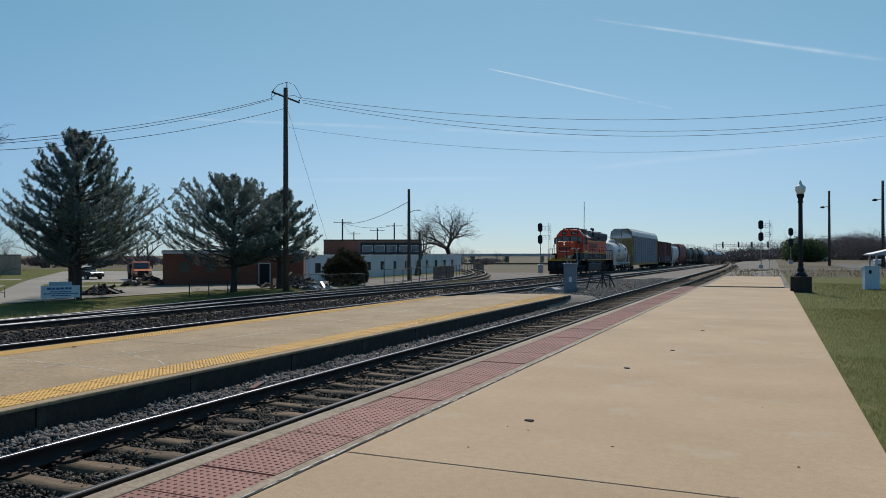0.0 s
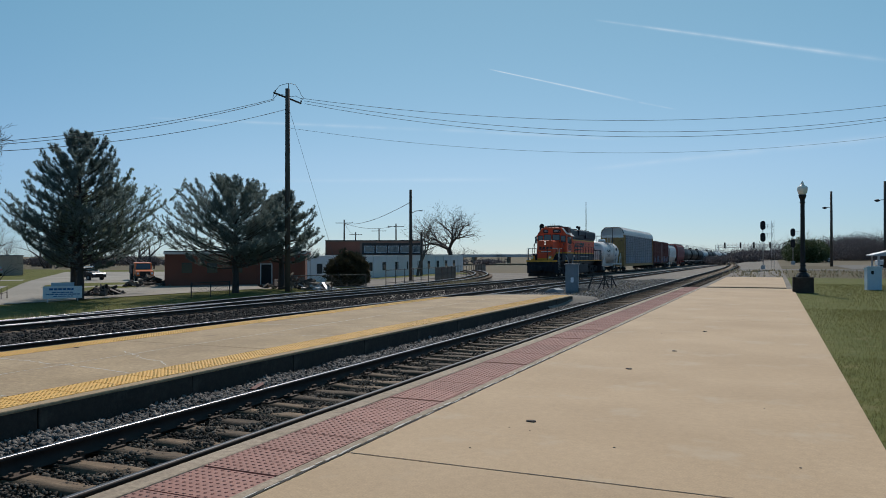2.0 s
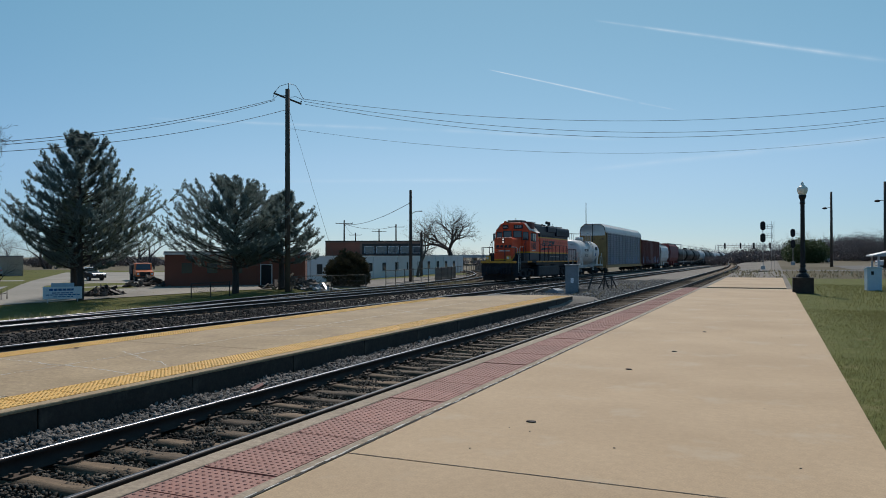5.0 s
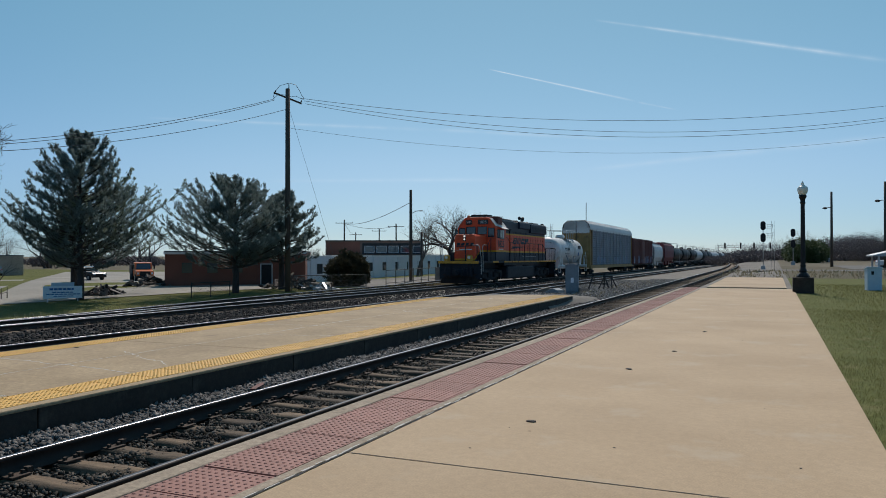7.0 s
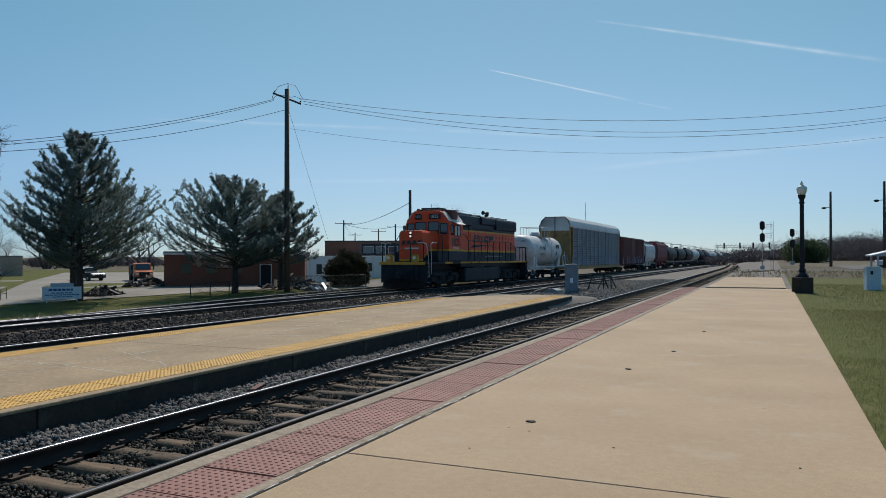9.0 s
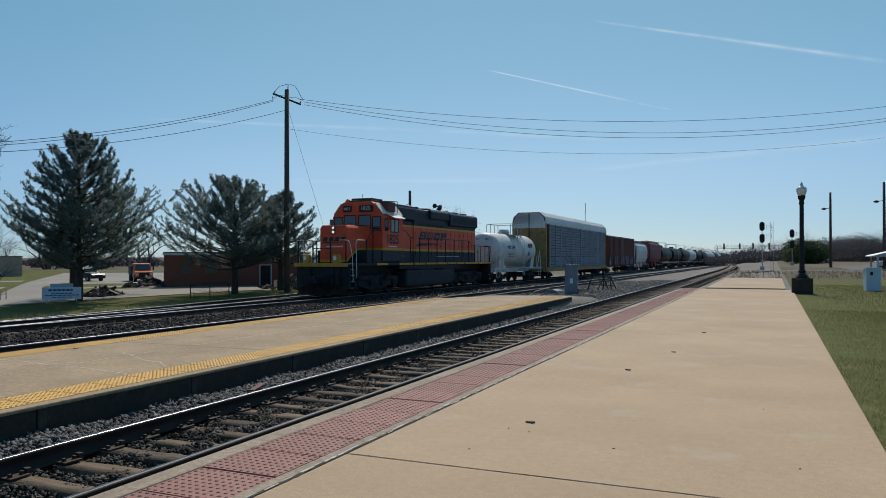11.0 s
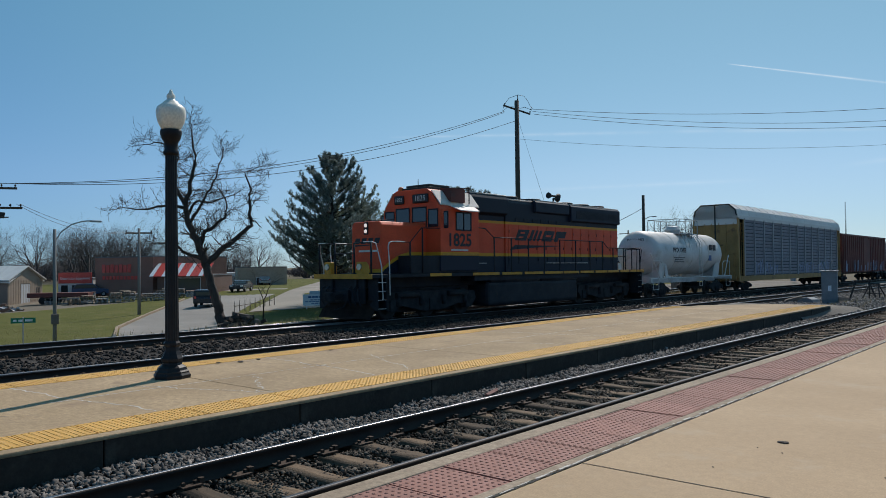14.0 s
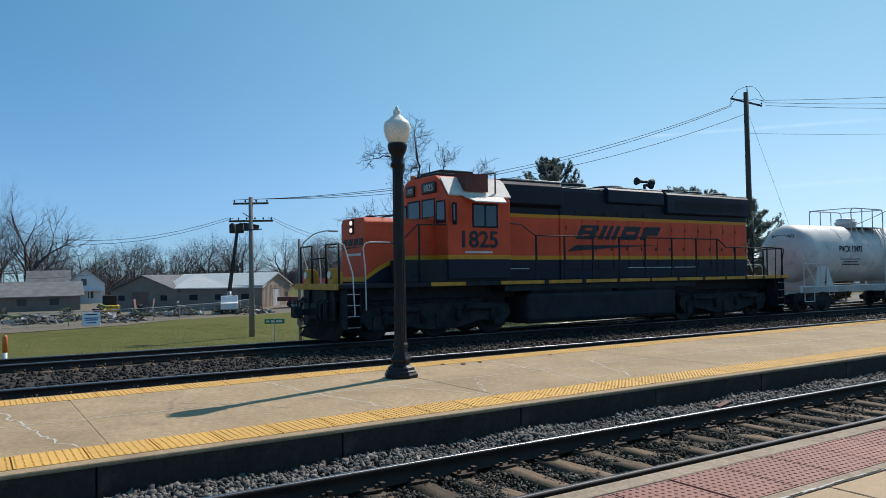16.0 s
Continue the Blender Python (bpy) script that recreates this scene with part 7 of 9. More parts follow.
# long white building
r, w = bearing(-45.5, 67.5, -53.1, 130.3)
B = building("white_building", "long low white-painted building with a pale roof edge", -45.5, 67.5, r, w, 14, 2.75, WHITEWALL, METALROOF)
for k in range(12):
    u = 2.5 + 4.9 * k
    opening(B, u, u + 1.4, 0.9, 2.0, 0.0, WHITEWALL, GLASS if k % 3 else DARKIN)
for k in range(14):
    bm = bmesh.new()
    u = 1.0 + 4.5 * k
    box(bm, u, u + 0.2, -0.05, 0.0, -0.3, 2.75)
    part("pilaster", bm, WHITEWALL, B)
# the gable end of the white building that faces the yard
bm = bmesh.new()
box(bm, -0.05, 0.0, 3.0, 5.4, -0.3, 2.2)
part("door", bm, STEELGREY, B, "grey roller door")
# upper brick block with a dark roof and glazed front
r, w = bearing(-67.3, 105.4, -53.2, 113.1)
B = building("brick_works", "two-storey red brick works with dark flat roof and large panes", -67.3, 105.4, r, w, 18, 5.35, BROWNWALL, DARKIN, base=-1.4)
bm = bmesh.new()
box(bm, 6.0, w + 0.05, -0.08, 0.0, 3.2, 5.0)
part("band", bm, DARKMETAL, B)
for k in range(5):
    opening(B, 6.4 + 2.0 * k, 7.9 + 2.0 * k, 3.5, 4.5, -0.09, STEELGREY, GLASS)
bm = bmesh.new()
box(bm, 0.2, 5.6, -0.05, 0.0, 3.2, 5.2)
part("brick_panel", bm, BRICK, B)
# sheds beyond the fence: one brown-grey, one with a white metal roof
r, w = bearing(-93.8, 32.1, -98.4, 37.6)
B = building("tan_shed", "tan metal shed with a white ribbed roof and a garage door", -93.8, 32.1, r, w, 14.0, 2.85, TANWALL, METALROOF, 1.5, 'y', 0.35, -2.3)
opening(B, 2.6, 4.4, 0.0, 2.3, 0.0, WOODGREY, WHITEWALL, "garage_door")
opening(B, 5.8, 6.6, 1.0, 1.8, 0.0, WOODGREY, DARKIN)
for k in range(22):
    bm = bmesh.new()
    u = 0.15 + k * (w - 0.3) / 21
    box(bm, u, u + 0.05, -0.025, 0.0, 0.0, 2.85)
    part("siding_rib", bm, TANWALL, B)
for k in range(3):
    bm = bmesh.new()
    box(bm, -0.03, 0.0, 2.2 + 4.2 * k, 3.5 + 4.2 * k, 1.1, 1.8)
    part("window", bm, DARKIN, B)
r, w = bearing(-112.0, 16.9, -101.6, 23.5)
B = building("grey_shed", "grey-brown shed with shingled gable roof and small windows", -112.0, 16.9, r, w, 9.0, 2.6, GREYWALL, SHINGLE, 2.0, 'y', 0.35, -2.6)
for u in (1.6, 9.3):
    opening(B, u, u + 1.2, 1.3, 2.0, 0.0, GREYWALL, DARKIN)
opening(B, 4.2, 7.2, 0.0, 2.5, 0.0, GREYWALL, BROWNWALL, "garage_door")
# link between the two sheds with the same white roof
r, w = bearing(-101.6, 23.5, -93.8, 32.1)
B = building("shed_wing", "long shed wing with a white ribbed metal roof", -101.6, 23.5, r, w, 9.0, 2.75, GREYWALL, METALROOF, 1.5, 'x', 0.35, -2.45)
for k in range(3):
    opening(B, 1.6 + 3.6 * k, 2.8 + 3.6 * k, 1.2, 1.9, 0.0, GREYWALL, DARKIN)
for k in range(24):
    bm = bmesh.new()
    u = -0.3 + k * (w + 0.6) / 23
    prism(bm, [(-0.35, 2.75), (-0.35, 2.80), (4.5, 4.42), (4.5, 4.37)], u, u + 0.06, 'x')
    part("roof_rib", bm, METALROOF, B)
# white house and a low grey garage
r, w = bearing(-150.0, 20.0, -147.2, 28.6)
B = building("white_house", "small white house with steep dark roof and porch", -149.2, 15.4, r + 12, 6.2, 7.0, 3.5, WHITEWALL, SHINGLE, 2.7, 'y', 0.4, -2.6)
for u, z in ((0.9, 0.9), (3.4, 0.9), (2.3, 3.2)):
    opening(B, u, u + 0.9, z, z + 1.2, 0.0, WHITEWALL, GLASS)
bm = bmesh.new()
box(bm, -0.2, 5.8, -1.6, 0, 2.2, 2.4)
for u in (0.0, 1.8, 3.6, 5.4):
    box(bm, u, u + 0.18, -1.55, -1.37, -0.3, 2.2)
part("porch", bm, WHITEWALL, B)
B = building("house_wing", "grey house wing with a dark roof", -150.3, 9.4, r + 12, 6.4, 7.0, 3.3, WHITEWALL, SHINGLE, 2.6, 'x', 0.4, -2.6)
opening(B, 2.0, 3.2, 0.8, 1.9, 0.0, WHITEWALL, GLASS)
B = building("low_house", "low house with a wide grey shingled roof", -119.6, -3.5, 86, 17.5, 9.0, 2.1, GREYWALL, SHINGLE, 1.8, 'x', 0.5, -2.6)
for k in range(4):
    opening(B, 1.6 + 4 * k, 2.8 + 4 * k, 0.8, 1.7, 0.0, GREYWALL, GLASS)
# store with a red sign, mansard roof and brown walls
r, w = bearing(-98.6, 44.2, -89.3, 47.2)
B = building("store", "brown brick store with a red and white striped awning roof", -98.6, 44.2, r, w, 14, 5.0, STOREWALL, SHINGLE, base=-1.9)
for k in range(7):
    bm = bmesh.new()
    u = 1.2 + w * 0.075 * k
    h0 = 0.75 if k % 2 else 0.85
    box(bm, u, u + w * 0.058, -0.06, -0.01, 3.1, 3.3 + h0)
    part("sign_bar", bm, REDSIGN, B, "red letter-sized bar on the wall")
for k in range(11):
    bm = bmesh.new()
    u = 1.3 + w * 0.062 * k
    box(bm, u, u + w * 0.045, -0.06, -0.01, 2.2, 2.65)
    part("sign_bar", bm, REDSIGN, B)
r2, w2 = bearing(-88.4, 47.6, -83.4, 51.3)
B = building("store_wing", "store wing with a red awning roof", -88.6, 47.4, r2, w2 + 0.4, 8, 2.4, BROWNWALL, SHINGLE, base=-1.7)
for k in range(14):
    bm = bmesh.new()
    u = -0.5 + 0.52 * k
    prism(bm, [(-1.2, 2.35), (-1.2, 2.42), (1.2, 4.0), (1.2, 3.93)], u, u + 0.5, 'x')
    part("awning_stripe", bm, REDSIGN if k % 3 else SIGNWHITE, B)
opening(B, 1.0, 5.5, 0.2, 2.1, 0.0, WHITEWALL, GLASS)
# equipment office with its red name sign
B = building("equipment_office", "small office with a red sign over white windows", -103.0, 41.3, bearing(-103.0, 41.3, -99.7, 44.1)[0], 4.6, 5, 2.3, WHITEWALL, SHINGLE, base=-1.9)
bm = bmesh.new()
box(bm, 0.1, 4.5, -0.16, -0.04, 1.75, 3.15, 0.02)
part("sign_board", bm, REDSIGN, B, "red sign board")
lettering("sign_words", "Contractor Equipment", 0.5, SIGNWHITE, B, pose(2.3, -0.17, 2.4, 90, 0, 0), "white words", 0.85, 0.01)
for k in range(3):
    opening(B, 0.4 + 1.4 * k, 1.3 + 1.4 * k, 0.3, 1.5, 0.0, WHITEWALL, DARKIN)
# warehouses beyond the gravel yard
B = building("warehouse", "long pale blue-grey warehouse with a white roof edge", -124.0, 66.0, bearing(-124.0, 66.0, -117.0, 77.6)[0], 14.5, 12, 2.9, WHITEWALL, METALROOF, base=-2.3)
for k in range(3):
    opening(B, 1.5 + 4.5 * k, 4.2 + 4.5 * k, 0.0, 2.3, 0.0, GREYWALL, STEELGREY, "garage_door")
B = building("tan_block", "plain tan block beside the pines", -108.0, 72.0, 60, 8.0, 8, 3.8, TANWALL, SHINGLE, base=-2.2)
opening(B, 3.0, 4.0, 0.0, 2.1, 0.0, WHITEWALL, DARKIN, "door")
# far shelter beyond the lawn
S = thing("shelter", "open shelter with a pale hipped roof", "shelter", pose(10.4, 98.0, -0.2))
bm = bmesh.new()
prism(bm, [(-0.4, 1.75), (4.5, 3.0), (9.4, 1.75), (9.4, 1.62), (-0.4, 1.62)], -3, 4, 'y')
part("roof", bm, STEELGREY, S)
for u in (0.2, 4.4, 8.8):
    for v in (-2.6, 3.6):
        bm = bmesh.new()
        box(bm, u - 0.1, u + 0.1, v - 0.1, v + 0.1, 0, 1.65)
        part("post", bm, WHITEWALL, S)

# road bridge in the distance
S = thing("road_bridge", "long low concrete road bridge across the fields", "bridge", pose(-128, 304, land(-128, 304), 0, 0, math.degrees(math.atan2(11, 52))))
bm = bmesh.new()
box(bm, -40, 90, -4, 4, 2.9, 3.7)
part("deck", bm, STEELGREY, S)
bm = bmesh.new()
for v in (-4, 3.9):
    box(bm, -40, 90, v, v + 0.1, 3.7, 4.1)
part("parapet", bm, STEELGREY, S)
for k in range(9):
    bm = bmesh.new()
    u = -36 + 15 * k
    box(bm, u - 0.5, u + 0.5, -3, 3, -0.6, 2.9)
    part("pier", bm, EDGE, S)
# banks of earth under the bridge approach
bm = bmesh.new()
prism(bm, [(-46, -0.5), (-30, 0.5), (40, 0.6), (70, -0.5)], 0, 12, 'y')
ob = new("earth_bank", finish(bm, DRYFIELD))
ob.matrix_basis = pose(-100, 262, land(-100, 262), 0, 0, 14)
tagged(ob, "low bank of bare dry earth", "bank", kind="structure")


# ---- poles, wires, lamps ----
def wire(name, a, b, sag, r, label, n=18):
    bm = bmesh.new()
    a, b = Vector(a), Vector(b)
    pts = []
    for k in range(n + 1):
        u = k / n
        p = a.lerp(b, u)
        p.z -= sag * 4 * u * (1 - u)
        pts.append(p)
    pipe(bm, pts, r, 4)
    return tagged(new(name, finish(bm, WIRE)), label, "wire")


def pole(x, y, h, r0, r1, mat, label, base=None, name="utility_pole"):
    T = thing(name, label, "pole", pose(x, y, land(x, y) if base is None else base))
    bm = bmesh.new()
    tube(bm, (0, 0, -0.5), (0, 0, h), r0, r1, 14)
    part("shaft", bm, mat, T)
    return T


def crossarm(T, h, half, rot, mat, insulators=4, rise=0.18, tilt=0.0):
    m = Matrix.Rotation(radians(rot), 4, 'Z') @ Matrix.Rotation(radians(tilt), 4, 'Y')
    bm = bmesh.new()
    box(bm, -half, half, -0.06, 0.06, -0.07, 0.07, 0.01)
    a = part("crossarm", bm, mat, T)
    a.matrix_basis = Matrix.Translation((0, 0, h)) @ m
    ends = []
    for k in range(insulators):
        u = -half + 0.1 + k * (2 * half - 0.2) / max(1, insulators - 1)
        bm = bmesh.new()
        lathe(bm, [(0.02, 0.07), (0.02, 0.12), (0.07, 0.13), (0.05, 0.17), (0.07, 0.19), (0.045, 0.24), (0.02, 0.26)], 8, (u, 0, 0))
        part("insulator", bm, DARKMETAL, a)
        ends.append((a.matrix_basis @ Vector((u, 0, 0.26))))
    return ends


# tall pole by the pines
PX = (-37.94, 53.5, land(-37.94, 53.5))
T = pole(PX[0], PX[1], 17.3, 0.25, 0.19, POLEWOOD, "tall dark wooden utility pole with a crossarm")
e = crossarm(T, 16.5, 1.25, 35, POLEWOOD, 3, 0.2, 20)
bm = bmesh.new()
tube(bm, (0.12, 0, 17.1), (0.12, 0, 17.75), 0.05, 0.03)
part("top_pin", bm, DARKMETAL, T)
bm = bmesh.new()
pipe(bm, [(-1.3, -0.3, 16.6), (-1.15, -0.25, 17.1), (-0.7, -0.15, 17.6), (0.12, 0, 17.78), (0.7, 0.15, 17.6), (1.05, 0.2, 17.1), (1.2, 0.3, 16.7), (1.5, 0.3, 16.35)], 0.022, 5)
pipe(bm, [(-1.3, -0.3, 16.5), (-0.8, -0.2, 16.85), (-0.2, -0.2, 16.75), (0.3, 0.1, 16.6), (0.7, 0.2, 16.65), (1.4, 0.3, 16.3)], 0.02, 5)
part("jumper_wires", bm, WIRE, T)
PC = (-52.48, 17.21, -2.6)
C = pole(PC[0], PC[1], 9.9, 0.2, 0.15, POLEGREY, "grey wooden utility pole with two crossarms on the lawn")
rotc = 60
for h, half, n in ((9.45, 1.25, 4), (8.2, 1.55, 6)):
    crossarm(C, h, half, rotc, POLEWOOD, n)
bm = bmesh.new()
tube(bm, (0.15, -0.3, 7.55), (0.6, 0.6, 7.6), 0.04)
tube(bm, (-0.3, -0.5, 8.8), (0, 0, 8.4), 0.03)
part("brace", bm, DARKMETAL, C)
for dx, dy in ((-0.4, -0.6), (-0.75, -1.1)):
    bm = bmesh.new()
    lathe(bm, [(0.2, 7.35), (0.22, 7.4), (0.22, 7.95), (0.18, 8.0), (0.05, 8.1)], 14, (dx, dy, 0))
    part("transformer", bm, DARKMETAL, C)
far_right = Vector((25.6, 87.4, 16.9))
top = Vector((PX[0], PX[1], PX[2]))
for dz, ox, sag, endz in ((16.45, 1.2, 2.95, 1.3), (16.2, 1.6, 3.5, 0.5), (15.95, 1.7, 3.85, 0.6)):
    wire("power_wire", top + Vector((ox * 0.9, ox * 0.2, dz)), far_right + Vector((0, 0, endz)), sag, 0.017, "thin black power wire sagging across the tracks", 26)
wire("cable", top + Vector((0.3, 0, 13.9)), far_right + Vector((0, 0, -1.4)), 3.2, 0.011, "thin low cable sagging across the tracks", 26)
for k, (dz, ce) in enumerate(((16.5, (-1.0, -1.0, 9.75)), (16.4, (0.3, 0.5, 9.75)), (15.5, (0.6, 1.0, 9.75)))):
    wire("power_wire", top + Vector((-1.2 if k < 2 else 0, -0.2, dz)), Vector(PC) + Vector(ce), 1.7, 0.019, "black power wire running down to the grey pole", 20)
wire("guy_wire", top + Vector((0.25, 0, 15.3)), (-33.9, 56.0, land(-33.9, 56.0)), 0.0, 0.012, "thin guy wire of the tall pole", 2)
for k, (o, tgt, sg) in enumerate((((0.6, 1.3, 8.45), (-63.2, 32.1, 4.8), 0.6), ((0.5, 1.1, 8.45), (-63.4, 31.5, 4.9), 0.8), ((-0.7, -1.4, 8.45), (-90, -3, 10.6), 3.0), ((-0.5, -1.1, 8.4), (-91, -3, 9.9), 3.0), ((0, 0, 6.6), (-110, 5, 2.0), 0.8))):
    wire("service_wire", Vector(PC) + Vector(o), tgt, sg, 0.015, "thin service wire from the grey pole", 16)
# street light with a bent arm
S = pole(-39.04, 15.49, 6.25, 0.1, 0.075, POLEGREY, "street light on a wooden pole with a bent arm", -2.6, "street_light")
bm = bmesh.new()
pipe(bm, [(0, 0, 5.6), (0.12, 0.25, 6.1), (0.3, 0.7, 6.5), (0.5, 1.15, 6.66), (0.66, 1.55, 6.7)], 0.035, 6)
part("arm", bm, STEELGREY, S)
bm = bmesh.new()
box(bm, 0.58, 0.78, 1.45, 2.0, 6.62, 6.72, 0.03)
part("lamp_head", bm, STEELGREY, S)
bm = bmesh.new()
box(bm, -0.12, 0.16, -0.14, 0.14, 1.55, 2.05, 0.02)
part("meter_box", bm, WOODGREY, S)
D = pole(-63.2, 32.12, 7.5, 0.15, 0.11, POLEGREY, "grey wooden pole with a crossarm beside the road")
crossarm(D, 7.1, 1.1, 60, POLEWOOD, 3)
D = pole(-37.4, 76.2, 10.3, 0.2, 0.15, POLEWOOD, "dark wooden pole with a small lamp arm by the white building")
bm = bmesh.new()
pipe(bm, [(0, 0, 7.6), (0.6, 0.1, 7.9), (1.1, 0.2, 7.95)], 0.04)
part("lamp_arm", bm, STEELGREY, D)
bm = bmesh.new()
box(bm, 0.95, 1.35, 0.12, 0.3, 7.86, 7.98, 0.03)
part("lamp_head", bm, STEELGREY, D)
D = pole(-47.0, 99.3, 6.4, 0.2, 0.16, POLEWOOD, "short dark pole by the white building")
for x, y, top_z in ((-98.3, 162.6, 10.5), (-131.2, 224.5, 9.5), (-109.9, 202.1, 9.8), (-91.6, 177.8, 10.0)):
    b = land(x, y)
    D = pole(x, y, top_z - b, 0.22, 0.17, POLEWOOD, "distant wooden pole with a crossarm")
    D["group"] = "distant poles"
    crossarm(D, top_z - b - 0.8, 2.2, 20, POLEWOOD, 3)
for a, b in (((-98.3, 162.6, 9.6), (-37.4, 76.2, 7.6)), ((-98.3, 162.6, 9.8), (-131.2, 224.5, 8.9)), ((-91.6, 177.8, 9.4), (-98.3, 162.6, 9.6))):
    wire("cable", a, b, 1.0, 0.04, "distant slack cable between two poles", 12)
# floodlight poles by the car park
for x, y, h in ((7.4, 118.0, 10.6), (12.15, 103.0, 10.5)):
    D = pole(x, y, h, 0.2, 0.14, POLEWOOD, "tall dark pole with a small floodlight", -0.2, "light_pole")
    D["group"] = "car park poles"
    bm = bmesh.new()
    tube(bm, (0, 0, h - 2.2), (-0.7, -0.3, h - 2.25), 0.04)
    part("bracket", bm, DARKMETAL, D)
    bm = bmesh.new()
    lathe(bm, [(0.12, 0.1), (0.3, 0.0), (0.3, -0.12), (0.1, -0.2)][::-1], 12, (-0.85, -0.35, h - 2.25))
    part("floodlight", bm, DARKMETAL, D)
# radio mast
M = thing("radio_mast", "thin lattice radio mast", "mast", pose(-58.2, 253.4, land(-58.2, 253.4)))
bm = bmesh.new()
for s in ((0.3, 0), (-0.15, 0.26), (-0.15, -0.26)):
    tube(bm, (*s, 0), (s[0] * 0.3, s[1] * 0.3, 21.5), 0.05, 0.04, 4)
part("lattice", bm, DARKMETAL, M)


def globe_lamp(x, y, z, k, label, pedestal=0.0):
    """A cast-iron column lamp with an urn globe; k scales its height."""
    T = thing("lamp_post", label, "street lamp", pose(x, y, z), "platform lamps")
    p = pedestal
    if p > 0:
        bm = bmesh.new()
        box(bm, -0.42, 0.42, -0.42, 0.42, -0.3, p, 0.02)
        part("pedestal", bm, FACE, T, "square concrete pedestal")
    bm = bmesh.new()
    lathe(bm, [(0.27, p), (0.275, p + 0.05), (0.25, p + 0.08), (0.25, p + 0.1), (0.225, p + 0.12), (0.21, p + 0.16), (0.15, p + 0.2), (0.14, p + 0.23), (0.16, p + 0.25), (0.165, p + 0.29), (0.135, p + 0.34), (0.11, p + 0.4), (0.1, p + 0.46), (0.125, p + 0.49), (0.125, p + 0.52), (0.095, p + 0.56)], 8, (0, 0, 0), False)
    part("base", bm, IRON, T, "stepped octagonal cast base")
    bm = bmesh.new()
    lathe(bm, [(0.1, p + 0.55), (0.094, p + 1.6), (0.085, p + 3.15 * k)], 32, (0, 0, 0), False)
    for v in bm.verts:
        a = math.atan2(v.co.y, v.co.x)
        if round(a * 16 / math.pi) % 2:
            v.co.x, v.co.y = v.co.x * 0.93, v.co.y * 0.93
    part("column", bm, IRON, T, "fluted black column")
    q = p + 3.15 * k
    bm = bmesh.new()
    lathe(bm, [(0.085, q), (0.115, q + 0.02), (0.115, q + 0.06), (0.095, q + 0.09), (0.1, q + 0.2), (0.13, q + 0.24), (0.15, q + 0.3), (0.16, q + 0.36), (0.15, q + 0.39)], 18)
    part("capital", bm, IRON, T)
    bm = bmesh.new()
    lathe(bm, [(0.125, q + 0.38), (0.15, q + 0.42), (0.19, q + 0.5), (0.215, q + 0.6), (0.215, q + 0.68), (0.195, q + 0.735), (0.15, q + 0.77), (0.115, q + 0.795), (0.1, q + 0.82), (0.075, q + 0.83), (0.055, q + 0.86), (0.065, q + 0.885), (0.06, q + 0.92), (0.028, q + 0.95), (0.03, q + 0.97), (0.012, q + 1.0)], 28)
    part("globe", bm, GLOBE, T, "cream urn-shaped globe")
    return T


globe_lamp(-10.49, 5.84, 0.0, 1.055, "black fluted lamp post with a cream globe on the island platform")
globe_lamp(1.17, 36.58, -0.08, 1.02, "black lamp post with a cream globe on a concrete pedestal", 0.72)


# ---- signals and railway gear ----
def signal(x, y, base, h, s, label, heads=2):
    T = thing("railway_signal", label, "signal", pose(x, y, base), "signals")
    bm = bmesh.new()
    tube(bm, (0, 0, 0), (0, 0, h), 0.07 * s, 0.06 * s, 8)
    part("mast", bm, STEELGREY, T)
    for k in range(heads):
        z = h - 0.55 * s - k * 2.05 * s
        H = new("signal_head")
        H.parent = T
        bm = bmesh.new()
        n = 20
        prof = [(0.42 * s * math.cos(2 * math.pi * a / n), (0.42 * s) * math.sin(2 * math.pi * a / n) + (0.35 * s if math.sin(2 * math.pi * a / n) > 0 else -0.35 * s)) for a in range(n)]
        prism(bm, [(u, z + v) for u, v in prof], -0.22 * s, -0.17 * s, 'y')
        part("backboard", bm, IRON, H)
        for j in range(3):
            bm = bmesh.new()
            zz = z + (1 - j) * 0.33 * s
            tube(bm, (0, -0.5 * s, zz + 0.02), (0, -0.22 * s, zz), 0.13 * s, 0.13 * s, 12)
            part("hood", bm, IRON, H)
    bm = bmesh.new()
    for zz in (h - 1.0 * s, h - 2.55 * s):
        for q in (0.0, 0.75 * s, 1.5 * s):
            tube(bm, (q, 0.3 * s, zz), (q, 0.3 * s, zz + 0.65 * s), 0.025 * s)
        for d in (0, 0.35 * s, 0.65 * s):
            tube(bm, (0, 0.3 * s, zz + d), (1.5 * s, 0.3 * s, zz + d), 0.022 * s)
    for q in (1.35 * s, 1.75 * s):
        tube(bm, (q, 0.35 * s, 0.3), (q, 0.35 * s, h + 0.2), 0.025 * s)
    k = 0.3
    while k < h:
        tube(bm, (1.35 * s, 0.35 * s, k), (1.75 * s, 0.35 * s, k), 0.018 * s, 0.018 * s, 4)
        k += 0.35
    part("ladder_platform", bm, STEELGREY, T, "thin grey ladder with service platforms")
    bm = bmesh.new()
    box(bm, -0.35 * s, 0.35 * s, -0.35 * s, 0.35 * s, -0.3, 1.1 * s, 0.02)
    part("relay_case", bm, STEELGREY, T)
    return T


signal(-1.2, 101.0, -0.5, 6.1, 0.72, "two-headed railway signal with ladder beside the platform track")
signal(2.98, 139.97, -0.5, 6.3, 0.9, "two-headed railway signal past the street")
signal(-32.8, 113.0, -0.95, 7.2, 0.9, "two-headed railway signal with ladder behind the train")
